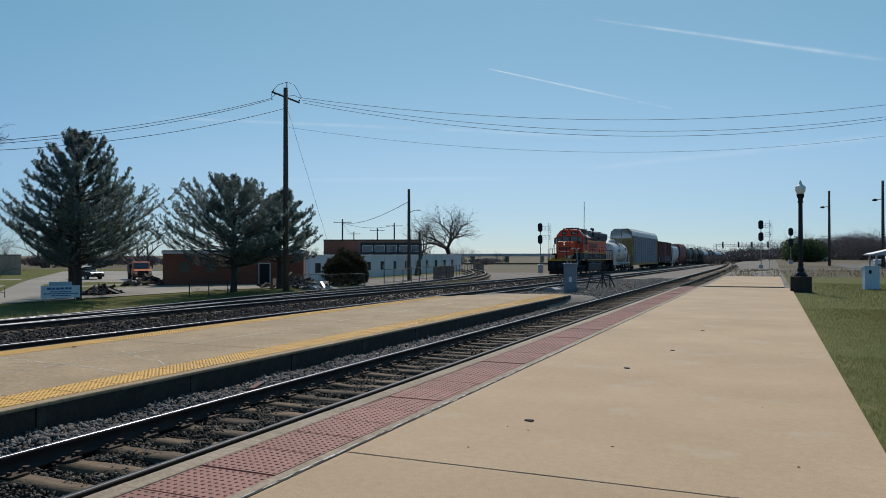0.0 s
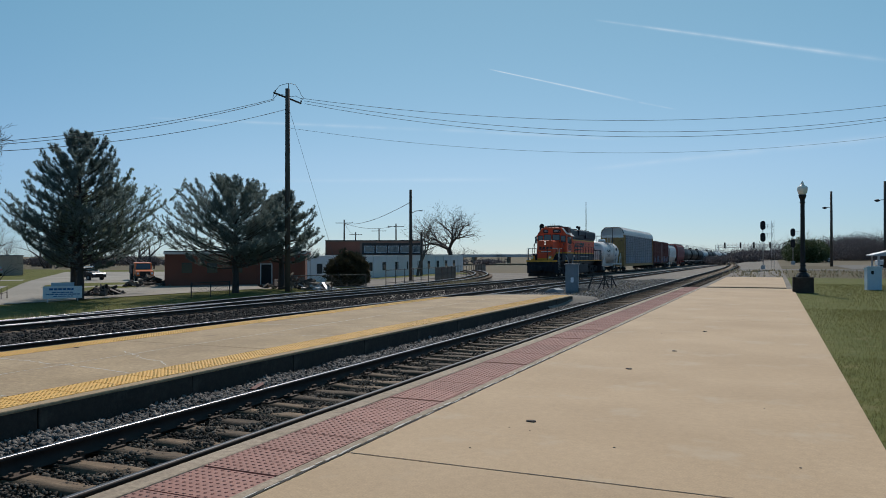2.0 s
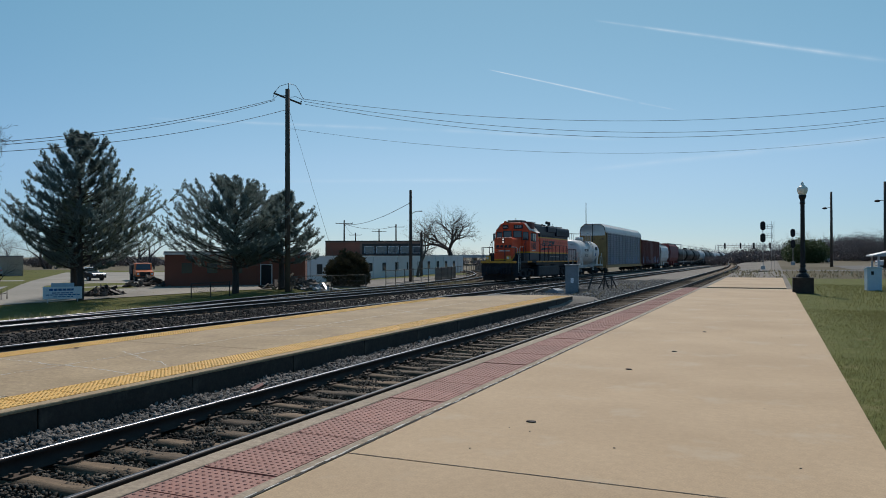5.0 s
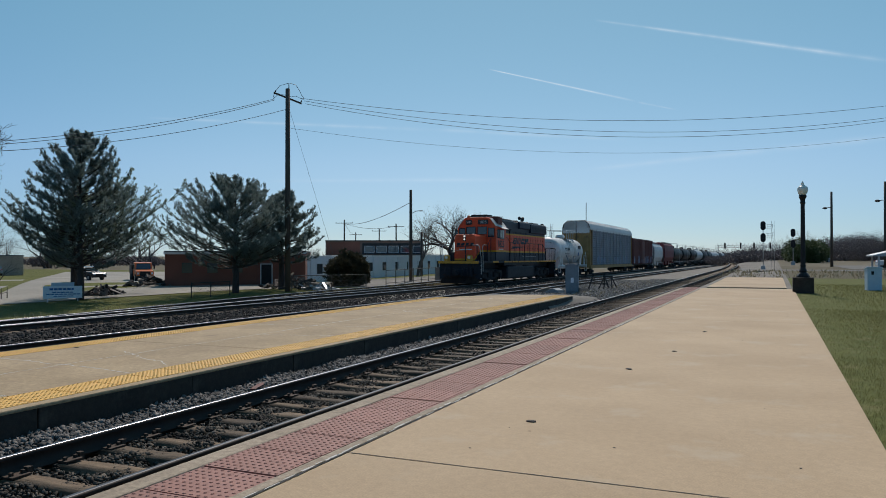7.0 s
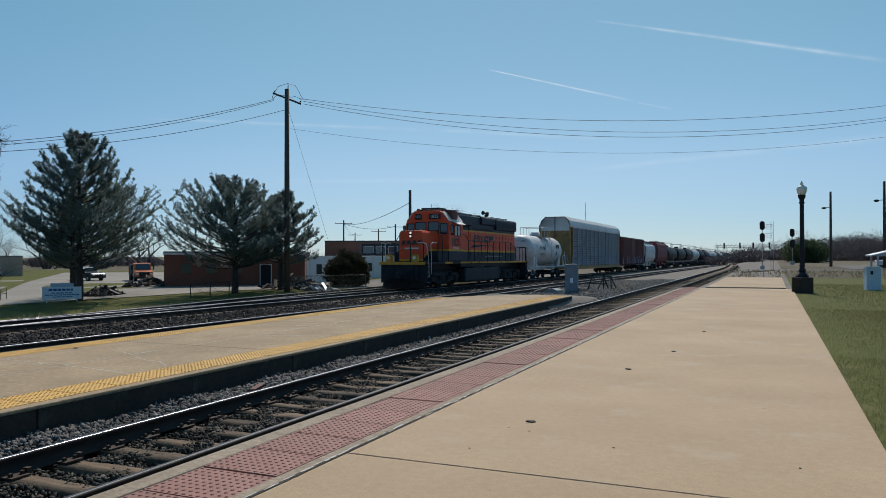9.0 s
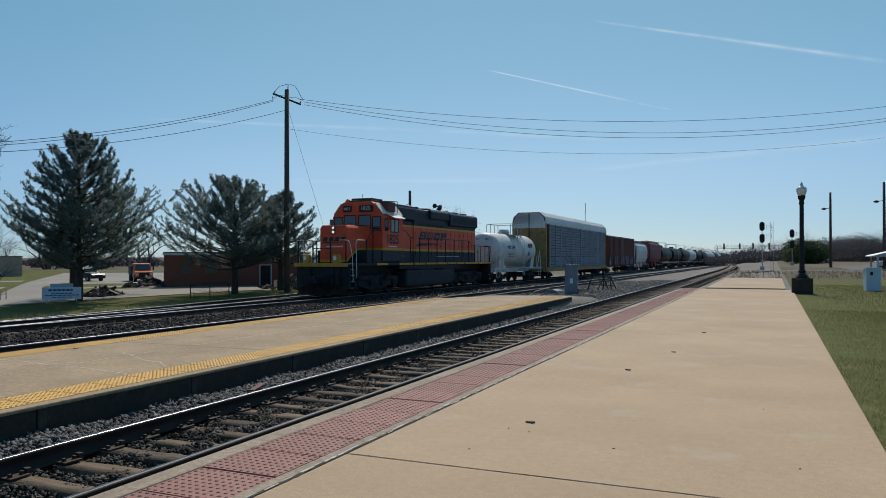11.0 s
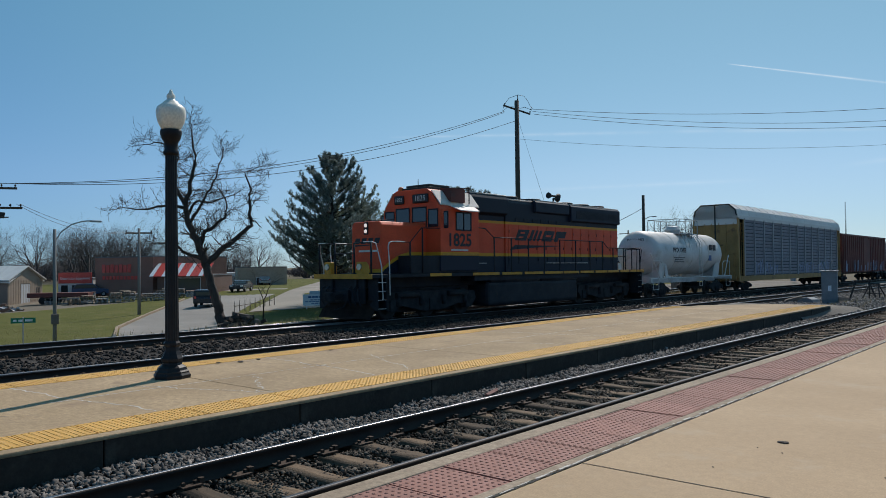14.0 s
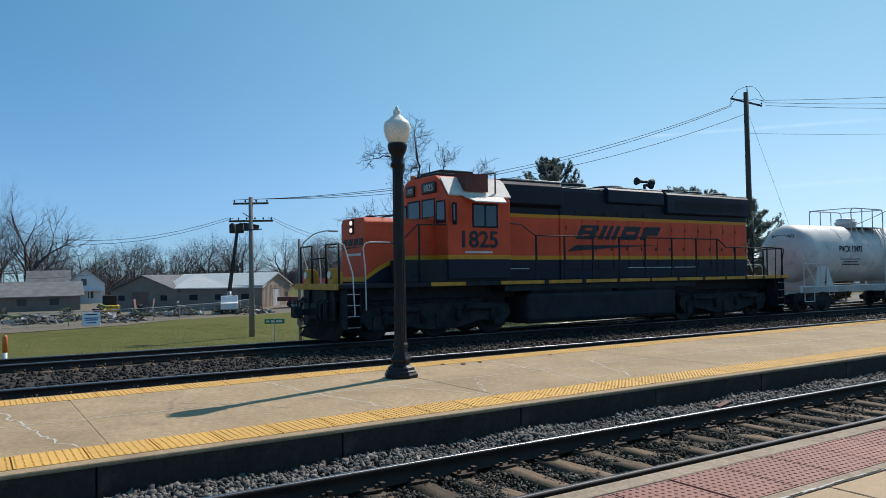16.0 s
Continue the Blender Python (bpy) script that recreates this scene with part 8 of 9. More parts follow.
# signal bridge across the far tracks
G = thing("signal_bridge", "thin grey signal bridge across the far tracks", "gantry", pose(-21.3, 329.3, land(-21.3, 329.3)))
bm = bmesh.new()
for u in (0.0, 24.0):
    for v in (-0.5, 0.5):
        tube(bm, (u + v, 0, 0), (u + v, 0, 7.4), 0.12, 0.12, 5)
part("legs", bm, STEELGREY, G)
bm = bmesh.new()
for z in (6.4, 7.4):
    tube(bm, (0, 0, z), (24, 0, z), 0.11, 0.11, 5)
for k in range(16):
    tube(bm, (1.5 * k, 0, 6.4), (1.5 * k + 1.5, 0, 7.4), 0.06, 0.06, 4)
    tube(bm, (1.5 * k, 0, 6.4), (1.5 * k, 0, 8.2), 0.05, 0.05, 4)
part("truss", bm, STEELGREY, G)
for k, u in enumerate((3, 9, 14, 20)):
    bm = bmesh.new()
    box(bm, u - 0.3, u + 0.3, -0.3, 0.1, 6.0, 8.4, 0.1)
    part("signal_head", bm, IRON, G)

# relay cabinet on the stone between the tracks
K = thing("relay_cabinet", "grey steel relay cabinet on the ballast", "cabinet", pose(-10.5, 42.2, land(-10.5, 42.2), 0, 0, 10))
bm = bmesh.new()
box(bm, -0.36, 0.36, -0.3, 0.3, 0.0, 1.62, 0.015)
part("body", bm, CABINET, K)
bm = bmesh.new()
box(bm, -0.33, 0.33, -0.325, -0.3, 0.12, 1.5, 0.008)
d = part("door", bm, CABINET, K)
bm = bmesh.new()
box(bm, -0.06, 0.1, -0.34, -0.325, 0.62, 0.9)
part("plate", bm, SIGNWHITE, d)
bm = bmesh.new()
box(bm, -0.42, 0.42, -0.37, 0.34, 1.62, 1.67, 0.01)
part("cap", bm, CABINET, K)
bm = bmesh.new()
pipe(bm, [(-0.15, -0.2, 1.67), (-0.25, -0.2, 2.0), (-0.32, -0.2, 2.15)], 0.03)
pipe(bm, [(0.05, -0.2, 1.67), (0.08, -0.2, 2.1), (0.2, -0.2, 2.12)], 0.025)
part("vent_pipe", bm, CABINET, K)
for k, (x, y, a, w) in enumerate(((-12.4, 43.2, 20, 1.3), (-11.6, 42.4, -15, 1.0), (-9.85, 42.0, 70, 0.5))):
    bm = bmesh.new()
    prism(bm, [(-w / 2, 0), (w / 2, 0), (w / 2 - 0.1, 0.18), (w * 0.1, 0.3), (-w / 2 + 0.15, 0.12)], -0.35, 0.35, 'y', 0.02)
    ob = new("switch_motor" if k == 1 else "scrap_plate", finish(bm, CABINET if k == 1 else WOODGREY))
    ob.matrix_basis = pose(x, y, land(x, y), 0, 0, a)
    tagged(ob, "flat grey metal piece lying on the ballast by the cabinet", "scrap")


def trestle(x, y, w, h, rot, label):
    T = thing("steel_trestle", label, "trestle", pose(x, y, land(x, y), 0, 0, rot), "trestles")
    for s in (-1, 1):
        for q in (-1, 1):
            bm = bmesh.new()
            tube(bm, (s * w * 0.22, 0, h), (s * w * 0.5, q * 0.35, 0), 0.035, 0.035, 6)
            part("leg", bm, DARKMETAL, T)
    bm = bmesh.new()
    tube(bm, (-w * 0.3, 0, h), (w * 0.3, 0, h), 0.05, 0.05, 6)
    tube(bm, (-w * 0.4, 0, h * 0.45), (w * 0.4, 0, h * 0.45), 0.025, 0.025, 6)
    part("top_bar", bm, DARKMETAL, T)
    return T


trestle(-9.5, 44.6, 1.3, 1.05, 15, "dark folding steel trestle standing on the ballast")
trestle(-8.8, 43.8, 1.0, 0.9, -20, "dark folding steel trestle beside another")
# pale utility box on the lawn
K = thing("utility_box", "pale blue-grey utility box with sloping lid on the lawn", "cabinet", pose(4.32, 41.0, -0.08, 0, 0, 8) @ Matrix.Diagonal((0.74, 0.9, 0.97, 1)))
bm = bmesh.new()
prism(bm, [(-0.3, 0.0), (0.3, 0.0), (0.3, 1.0), (-0.3, 1.12)], -0.42, 0.42, 'x', 0.015)
part("body", bm, LIGHTBOX, K)
bm = bmesh.new()
prism(bm, [(-0.36, 1.1), (0.34, 1.0), (0.34, 1.06), (-0.36, 1.17)], -0.46, 0.46, 'x', 0.01)
part("lid", bm, LIGHTBOX, K)
bm = bmesh.new()
box(bm, -0.2, -0.05, -0.33, -0.3, 0.78, 0.95, 0.01)
part("dial", bm, DARKIN, K)
# marker post with an orange cap
K = thing("marker_post", "white marker post with an orange cap beside the track", "post", pose(-23.3, 0.92, land(-23.3, 0.92)))
bm = bmesh.new()
tube(bm, (0, 0, -0.2), (0, 0, 0.82), 0.06, 0.06, 10)
part("post", bm, SIGNWHITE, K)
bm = bmesh.new()
lathe(bm, [(0.065, 0.8), (0.065, 1.22), (0.03, 1.27)], 10)
part("cap", bm, ORANGEPAINT, K)
# green street sign
K = thing("street_sign", "green street name sign on a thin post", "sign", pose(-31.0, 11.15, land(-31.0, 11.15), 0, 0, 62))
bm = bmesh.new()
tube(bm, (0, 0, -0.3), (0, 0, 2.45), 0.025, 0.025, 6)
part("post", bm, STEELGREY, K)
bm = bmesh.new()
box(bm, -0.42, 0.42, -0.01, 0.01, 2.22, 2.42)
b = part("blade", bm, GREENSIGN, K)
for u0, u1 in ((-0.34, -0.22), (-0.16, 0.0), (0.06, 0.32)):
    bm = bmesh.new()
    box(bm, u0, u1, -0.016, -0.01, 2.28, 2.36)
    part("word_bar", bm, SIGNWHITE, b)
# white business sign before the pines
K = thing("yard_sign", "white business sign board on two posts before the pines", "sign", pose(-50.4, 41.6, land(-50.4, 41.6), 0, 0, 50) @ Matrix.Scale(0.8, 4))
bm = bmesh.new()
box(bm, -1.7, 1.7, -0.05, 0.05, 0.32, 1.5, 0.01)
b = part("board", bm, SIGNWHITE, K)
bm = bmesh.new()
box(bm, -1.0, 1.0, -0.03, 0.03, 1.5, 1.86, 0.01)
part("top_board", bm, LIGHTBOX, K)
for u in (-1.3, 1.3):
    bm = bmesh.new()
    box(bm, u - 0.05, u + 0.05, 0.05, 0.15, -0.3, 1.5)
    part("post", bm, WHITEWALL, K)
for z, u0, u1, hh in ((1.12, -1.15, 0.95, 0.2), (0.86, -0.9, 0.9, 0.1), (0.68, -1.45, 1.5, 0.09), (0.5, -0.8, 0.9, 0.08)):
    u = u0
    while u < u1:
        bm = bmesh.new()
        box(bm, u, min(u1, u + 0.32), -0.065, -0.05, z, z + hh)
        part("word_bar", bm, SIGNBLUE, b)
        u += 0.38
# propped white notice by the fence
K = thing("notice_board", "white notice board leaning on the grass by the fence", "sign", pose(-74.6, 9.7, -2.6, -12, 0, 88))
bm = bmesh.new()
box(bm, -0.75, 0.75, -0.03, 0.03, 0.1, 1.3, 0.01)
b = part("board", bm, SIGNWHITE, K)
for z, w in ((1.05, 0.5), (0.72, 0.6), (0.55, 0.55), (0.3, 0.4)):
    bm = bmesh.new()
    box(bm, -w, w, -0.045, -0.03, z, z + 0.1)
    part("word_bar", bm, SIGNBLUE if z < 1 else DARKMETAL, b)
bm = bmesh.new()
for u in (-0.7, 0.7):
    tube(bm, (u, 0.05, 1.1), (u, 1.0, 0.0), 0.03)
    tube(bm, (u, 0.0, 0.1), (u, 0.0, -0.1), 0.03)
part("stand", bm, WHITEWALL, K)


# ---- fences ----
def fence(pts, h, label, step=3.0, mat=STEELGREY, rails=(0.98,), wires=()):
    T = thing("chain_fence", label, "fence")
    for a, b in zip(pts[:-1], pts[1:]):
        L = math.hypot(b[0] - a[0], b[1] - a[1])
        n = max(1, int(L / step))
        for k in range(n + 1):
            x, y = a[0] + (b[0] - a[0]) * k / n, a[1] + (b[1] - a[1]) * k / n
            z = land(x, y)
            bm = bmesh.new()
            tube(bm, (x, y, z - 0.2), (x, y, z + h), 0.045, 0.045, 6)
            part("fence_post", bm, mat, T)
        for f in rails:
            bm = bmesh.new()
            tube(bm, (*a, land(*a) + h * f), (*b, land(*b) + h * f), 0.03, 0.03, 5)
            part("fence_rail", bm, mat, T)
        if wires:
            bm = bmesh.new()
            for f in wires:
                tube(bm, (*a, land(*a) + h * f), (*b, land(*b) + h * f), 0.009, 0.009, 3)
            m = int(L / 0.35)
            for k in range(m):
                for s in (1, -1):
                    u0, u1 = k / m, min(1, max(0, (k + s * 4) / m))
                    x0, y0 = a[0] + (b[0] - a[0]) * u0, a[1] + (b[1] - a[1]) * u0
                    x1, y1 = a[0] + (b[0] - a[0]) * u1, a[1] + (b[1] - a[1]) * u1
                    tube(bm, (x0, y0, land(x0, y0) + 0.05), (x1, y1, land(x1, y1) + h), 0.008, 0.008, 3, False)
            tagged(part("fence_mesh", bm, mat, T), kind="stuff")
    return T


fence([(-71, -16), (-74.5, -2), (-76.3, 8), (-79.5, 16), (-86.1, 25.2), (-92, 30.5)], 1.35, "long chain-link fence at the back of the lawn", 3.2, STEELGREY, (0.98,), (0.1, 0.35, 0.6, 0.85))
fence([(-42.2, 46.6), (-40.3, 48.9)], 1.2, "short rusty wire fence by the track", 1.4, BARK, (0.95,), (0.4, 0.7))
fence([(-38.3, 54.6), (-35.4, 56.4), (-33.2, 58.6)], 1.3, "chain-link fence by the tall pole", 2.0, WOODGREY, (0.97,), (0.3, 0.6))
fence([(-33.0, 62.0), (-36.2, 84), (-41.0, 104), (-46.0, 122)], 1.6, "dark board fence along the white building", 2.5, WOODGREY, (0.95, 0.2), ())
# dark boards of that fence, one by one
FT = thing("board_fence", "weathered dark board fence beside the siding", "fence")
bm = bmesh.new()
box(bm, -0.09, 0.09, -0.015, 0.015, 0, 1.55)
board_me = finish(bm, WOODGREY)
rg = random.Random(6)
for a, b in (((-35.2, 78), (-38.5, 92)), ((-43.5, 112), (-47.0, 126))):
    n = int(math.hypot(b[0] - a[0], b[1] - a[1]) / 0.21)
    for k in range(n):
        x, y = a[0] + (b[0] - a[0]) * k / n, a[1] + (b[1] - a[1]) * k / n
        o = part("board", board_me, WOODGREY, FT)
        o.matrix_basis = pose(x, y, land(x, y) - 0.05 + rg.uniform(-0.06, 0.05), 0, rg.uniform(-2, 2), 103)
# low picket rail by the road
P = thing("picket_rail", "low dark iron picket rail at the lawn's edge", "fence")
for k in range(9):
    x, y = -55.5 - 0.28 * k, 36.6 + 0.72 * k
    bm = bmesh.new()
    tube(bm, (x, y, land(x, y) - 0.1), (x, y, land(x, y) + 0.95), 0.045, 0.02, 5)
    part("picket", bm, WOODGREY, P)
bm = bmesh.new()
tube(bm, (-55.5, 36.6, land(-55.5, 36.6) + 0.5), (-57.8, 42.4, land(-57.8, 42.4) + 0.5), 0.03, 0.03, 5)
part("rail", bm, WOODGREY, P)


# ---- vehicles ----
def vehicle(name, label, x, y, rot, paint, L=4.6, W=1.82, H=1.6, style="suv", z=None):
    """Front faces its own -y."""
    T = thing(name, label, "car" if style != "van" else "van", pose(x, y, land(x, y) if z is None else z, 0, 0, rot))
    h = H
    if style == "suv":
        side = [(-L / 2, 0.35), (-L / 2, 0.78), (-L / 2 + 0.25, 0.95), (-L * 0.2, 1.03), (-L * 0.06, h - 0.06), (L * 0.1, h), (L * 0.38, h - 0.04), (L / 2 - 0.05, 1.0), (L / 2, 0.8), (L / 2, 0.35)]
        glass = [(-L * 0.17, 1.05), (-L * 0.05, h - 0.12), (L * 0.37, h - 0.12), (L * 0.46, 1.05)]
    elif style == "van":
        side = [(-L / 2, 0.35), (-L / 2, 0.9), (-L * 0.42, 1.1), (-L * 0.3, h - 0.1), (-L * 0.22, h), (L / 2 - 0.06, h), (L / 2, h - 0.1), (L / 2, 0.35)]
        glass = [(-L * 0.38, 1.15), (-L * 0.28, h - 0.18), (-L * 0.1, h - 0.18), (-L * 0.1, 1.15)]
    else:
        side = [(-L / 2, 0.35), (-L / 2, 0.75), (-L / 2 + 0.2, 0.88), (-L * 0.2, 0.95), (-L * 0.08, h - 0.04), (L * 0.16, h), (L * 0.3, 1.0), (L / 2 - 0.05, 0.95), (L / 2, 0.75), (L / 2, 0.35)]
        glass = [(-L * 0.16, 0.98), (-L * 0.06, h - 0.12), (L * 0.15, h - 0.1), (L * 0.25, 0.98)]
    bm = bmesh.new()
    prism(bm, side, -W / 2, W / 2, 'x', 0.05)
    part("body", bm, paint, T)
    for s in (-1, 1):
        bm = bmesh.new()
        prism(bm, glass, s * W / 2 - 0.012, s * W / 2 + 0.012, 'x')
        part("side_glass", bm, GLASS, T)
        for yy in (-L * 0.31, L * 0.3):
            Wh = new("wheel")
            Wh.parent = T
            bm = bmesh.new()
            tube(bm, (s * (W / 2 - 0.2), yy, 0.33), (s * (W / 2 + 0.02), yy, 0.33), 0.33, 0.33, 18)
            part("tyre", bm, DARKIN, Wh)
            bm = bmesh.new()
            tube(bm, (s * (W / 2), yy, 0.33), (s * (W / 2 + 0.03), yy, 0.33), 0.2, 0.17, 14)
            part("rim", bm, STEELGREY, Wh)
        bm = bmesh.new()
        box(bm, s * W * 0.36 - 0.16, s * W * 0.36 + 0.16, -L / 2 - 0.01, -L / 2 + 0.05, 0.65, 0.8, 0.02)
        part("headlight", bm, SIGNWHITE, T)
        bm = bmesh.new()
        box(bm, s * W * 0.4 - 0.1, s * W * 0.4 + 0.1, L / 2 - 0.05, L / 2 + 0.012, 0.8, 1.0, 0.02)
        part("tail_light", bm, REDSIGN, T)
    bm = bmesh.new()
    a, b = side[3], side[4]
    vs = [bm.verts.new(q) for q in ((-W * 0.42, a[0] + 0.05, a[1] + 0.05), (W * 0.42, a[0] + 0.05, a[1] + 0.05), (W * 0.38, b[0] - 0.03, b[1] - 0.05), (-W * 0.38, b[0] - 0.03, b[1] - 0.05))]
    bm.faces.new(vs)
    for v in list(bm.verts):
        v.co.y -= 0.012
        v.co.z += 0.012
    part("windscreen", bm, GLASS, T)
    bm = bmesh.new()
    box(bm, -W * 0.36, W * 0.36, L / 2 - 0.02, L / 2 + 0.005, 1.08 if style != "sedan" else 0.7, h - 0.16 if style != "sedan" else 0.8, 0.02)
    part("rear_glass", bm, GLASS, T)
    return T


CARDARK = surface("car_dark_paint", (0.02, 0.022, 0.026), (0.03, 0.032, 0.036), 0.25, 0.2, 2, 20, 0.0)
CARWHITE = surface("car_white_paint", (0.7, 0.7, 0.7), (0.78, 0.78, 0.78), 0.3, 0.0, 2, 20, 0.0)
CARSILVER = surface("car_silver_paint", (0.4, 0.41, 0.42), (0.48, 0.49, 0.5), 0.3, 0.4, 2, 20, 0.0)
CARBLUE = surface("car_blue_paint", (0.03, 0.06, 0.13), (0.04, 0.08, 0.16), 0.3, 0.2, 2, 20, 0.0)
CARRED = surface("car_red_paint", (0.25, 0.03, 0.02), (0.32, 0.04, 0.03), 0.35, 0.1, 2, 20, 0.0)
SUV = vehicle("car", "dark grey estate car driving along the road", -37, 20.5, 225, CARDARK)
for x, y, r, c, st, lab in ((-93.5, 49.8, 120, CARWHITE, "van", "white van parked before the store"), (-98.2, 43.6, 150, CARBLUE, "suv", "dark blue car parked before the office"), (-82.5, 55.5, 40, CARDARK, "sedan", "dark car parked by the store"),
                           (-113.0, 77.5, 60, CARWHITE, "van", "white van parked at the warehouse"), (-106.5, 76.0, 240, CARSILVER, "sedan", "silver car parked in the gravel yard"), 
                           (-75.6, 66.0, 80, CARDARK, "suv", "dark car parked far across the yard"),
                           (14.0, 108.0, 95, CARWHITE, "sedan", "white car parked in the car park"), (9.5, 186.0, 100, CARSILVER, "sedan", "pale car on the far street"), (20.5, 112.0, 85, CARSILVER, "suv", "silver car in the car park")):
    vehicle("car" if st != "van" else "van", lab, x, y, r, c, 4.6 if st != "van" else 5.2, 1.8, {"suv": 1.65, "van": 2.0, "sedan": 1.42}[st], st)


def work_truck(x, y, rot):
    T = thing("dump_truck", "orange dump truck with black grille parked in the yard", "truck", pose(x, y, land(x, y), 0, 0, rot))
    bm = bmesh.new()
    prism(bm, [(-2.9, 0.55), (-2.9, 1.15), (-1.5, 1.3), (-1.3, 1.3), (-1.15, 2.1), (0.1, 2.15), (0.1, 0.55)], -0.95, 0.95, 'x', 0.06)
    part("cab", bm, ORANGEPAINT, T)
    bm = bmesh.new()
    prism(bm, [(0.25, 0.8), (0.15, 1.9), (3.6, 1.9), (3.5, 0.8)], -1.05, 1.05, 'x', 0.03)
    part("dump_body", bm, DARKMETAL, T)
    bm = bmesh.new()
    box(bm, -0.55, 0.55, -2.95, -2.88, 0.6, 1.12, 0.02)
    part("grille", bm, DARKIN, T)
    bm = bmesh.new()
    box(bm, -1.05, 1.05, -3.05, -2.85, 0.35, 0.58, 0.03)
    part("bumper", bm, DARKMETAL, T)
    bm = bmesh.new()
    vs = [bm.verts.new(q) for q in ((-0.8, -1.33, 1.36), (0.8, -1.33, 1.36), (0.75, -1.2, 2.0), (-0.75, -1.2, 2.0))]
    bm.faces.new(vs)
    part("windscreen", bm, GLASS, T)
    for s in (-1, 1):
        bm = bmesh.new()
        box(bm, s * 0.75 - 0.12, s * 0.75 + 0.12, -2.96, -2.88, 0.78, 1.0, 0.03)
        part("headlight", bm, SIGNWHITE, T)
        bm = bmesh.new()
        box(bm, s * 0.955 - 0.01, s * 0.955 + 0.01, -1.0, -0.1, 1.4, 2.0)
        part("side_glass", bm, GLASS, T)
        bm = bmesh.new()
        box(bm, s * 1.2 - 0.08, s * 1.2 + 0.08, -1.2, -1.14, 1.35, 1.8, 0.02)
        part("mirror", bm, DARKIN, T)
        for yy in (-2.0, 2.0, 2.9):
            bm = bmesh.new()
            tube(bm, (s * 0.7, yy, 0.42), (s * 1.02, yy, 0.42), 0.42, 0.42, 16)
            part("wheel", bm, DARKIN, T)
    return T


work_truck(-68.5, 67.4, 52)
# bucket truck with its raised boom by the sheds
T = thing("bucket_truck", "white utility truck with a raised dark boom", "truck", pose(-88.0, 26.2, land(-88.0, 26.2), 0, 0, 73))
bm = bmesh.new()
prism(bm, [(-3.0, 0.5), (-3.0, 1.2), (-2.0, 1.3), (-1.6, 2.0), (-0.5, 2.0), (-0.5, 0.5)], -0.95, 0.95, 'x', 0.05)
part("cab", bm, CARWHITE, T)
bm = bmesh.new()
box(bm, -1.0, 1.0, -0.4, 3.0, 0.6, 1.3, 0.03)
part("bed", bm, CARWHITE, T)
for s in (-1, 1):
    for yy in (-2.1, 1.8):
        bm = bmesh.new()
        tube(bm, (s * 0.7, yy, 0.42), (s * 1.0, yy, 0.42), 0.42, 0.42, 14)
        part("wheel", bm, DARKIN, T)
bm = bmesh.new()
tube(bm, (0, 0.6, 1.2), (0, 0.6, 2.6), 0.28, 0.22, 8)
part("turret", bm, STEELGREY, T)
bm = bmesh.new()
tube(bm, (0, 0.6, 2.5), (1.0, 0.6, 9.9), 0.27, 0.2, 6)
part("boom", bm, DARKMETAL, T)
bm = bmesh.new()
prism(bm, [(0.6, 9.6), (3.4, 9.7), (3.5, 10.3), (1.8, 10.6), (0.6, 10.4)], 0.4, 0.8, 'y', 0.05)
part("boom_head", bm, DARKMETAL, T)
# yellow loader and clutter in the lane
T = thing("loader", "yellow backhoe loader parked behind the fence", "loader", pose(-93.0, 14.0, land(-93, 14), 0, 0, 80))
bm = bmesh.new()
box(bm, -1.0, 1.0, -1.6, 1.4, 0.6, 1.3, 0.08)
part("body", bm, YELLOWPAINT, T)
bm = bmesh.new()
box(bm, -0.75, 0.75, -0.3, 1.0, 1.3, 2.4, 0.05)
part("cab", bm, DARKIN, T)
bm = bmesh.new()
pipe(bm, [(0.5, 1.4, 1.0), (0.5, 2.4, 2.1), (0.5, 3.2, 1.0)], 0.13)
pipe(bm, [(-0.5, -1.6, 1.0), (-0.5, -2.6, 0.7)], 0.12)
part("arm", bm, YELLOWPAINT, T)
for s in (-1, 1):
    for yy, r in ((-1.1, 0.45), (0.9, 0.62)):
        bm = bmesh.new()
        tube(bm, (s * 0.75, yy, r), (s * 1.1, yy, r), r, r, 14)
        part("wheel", bm, DARKIN, T)


def heap(name, label, x, y, w, h, n, mats, seed, long=1.0):
    """A pile of odd beams and blocks, each a part."""
    rg = random.Random(seed)
    T = thing(name, label, "heap", pose(x, y, land(x, y)))
    for k in range(n):
        a = rg.random() * 6.28
        r = rg.random() ** 0.7
        px, py = math.cos(a) * r * w / 2, math.sin(a) * r * w / 2
        top = h * (1 - r) + 0.05
        L = rg.uniform(0.4, 1.3) * long
        t = rg.uniform(0.05, 0.14)
        bm = bmesh.new()
        box(bm, -L / 2, L / 2, -t, t, -t, t, 0.01)
        o = part("piece", bm, mats[k % len(mats)], T)
        o.matrix_basis = pose(px, py, max(t, top * rg.uniform(0.3, 1.0)), rg.uniform(-25, 25), rg.uniform(-30, 30), rg.uniform(0, 180))
    return T


heap("timber_pile", "dark pile of old timber on the lawn's edge", -52.4, 47.2, 3.2, 0.85, 60, (BARK, WOODGREY, DARKMETAL), 3)
heap("timber_pile", "dark pile of scrap timber in the yard", -56.8, 57.0, 5.0, 1.1, 60, (BARK, WOODGREY), 5)
heap("brush_pile", "tangled brush at the foot of the crooked tree", -45.4, 30.4, 2.6, 0.9, 40, (BARK, WOODGREY), 70, 1.1)
heap("brush_pile", "heap of brush and boards behind the pines", -40.5, 58.0, 5.5, 1.2, 70, (WOODGREY, EDGE, BARK), 7, 1.2)

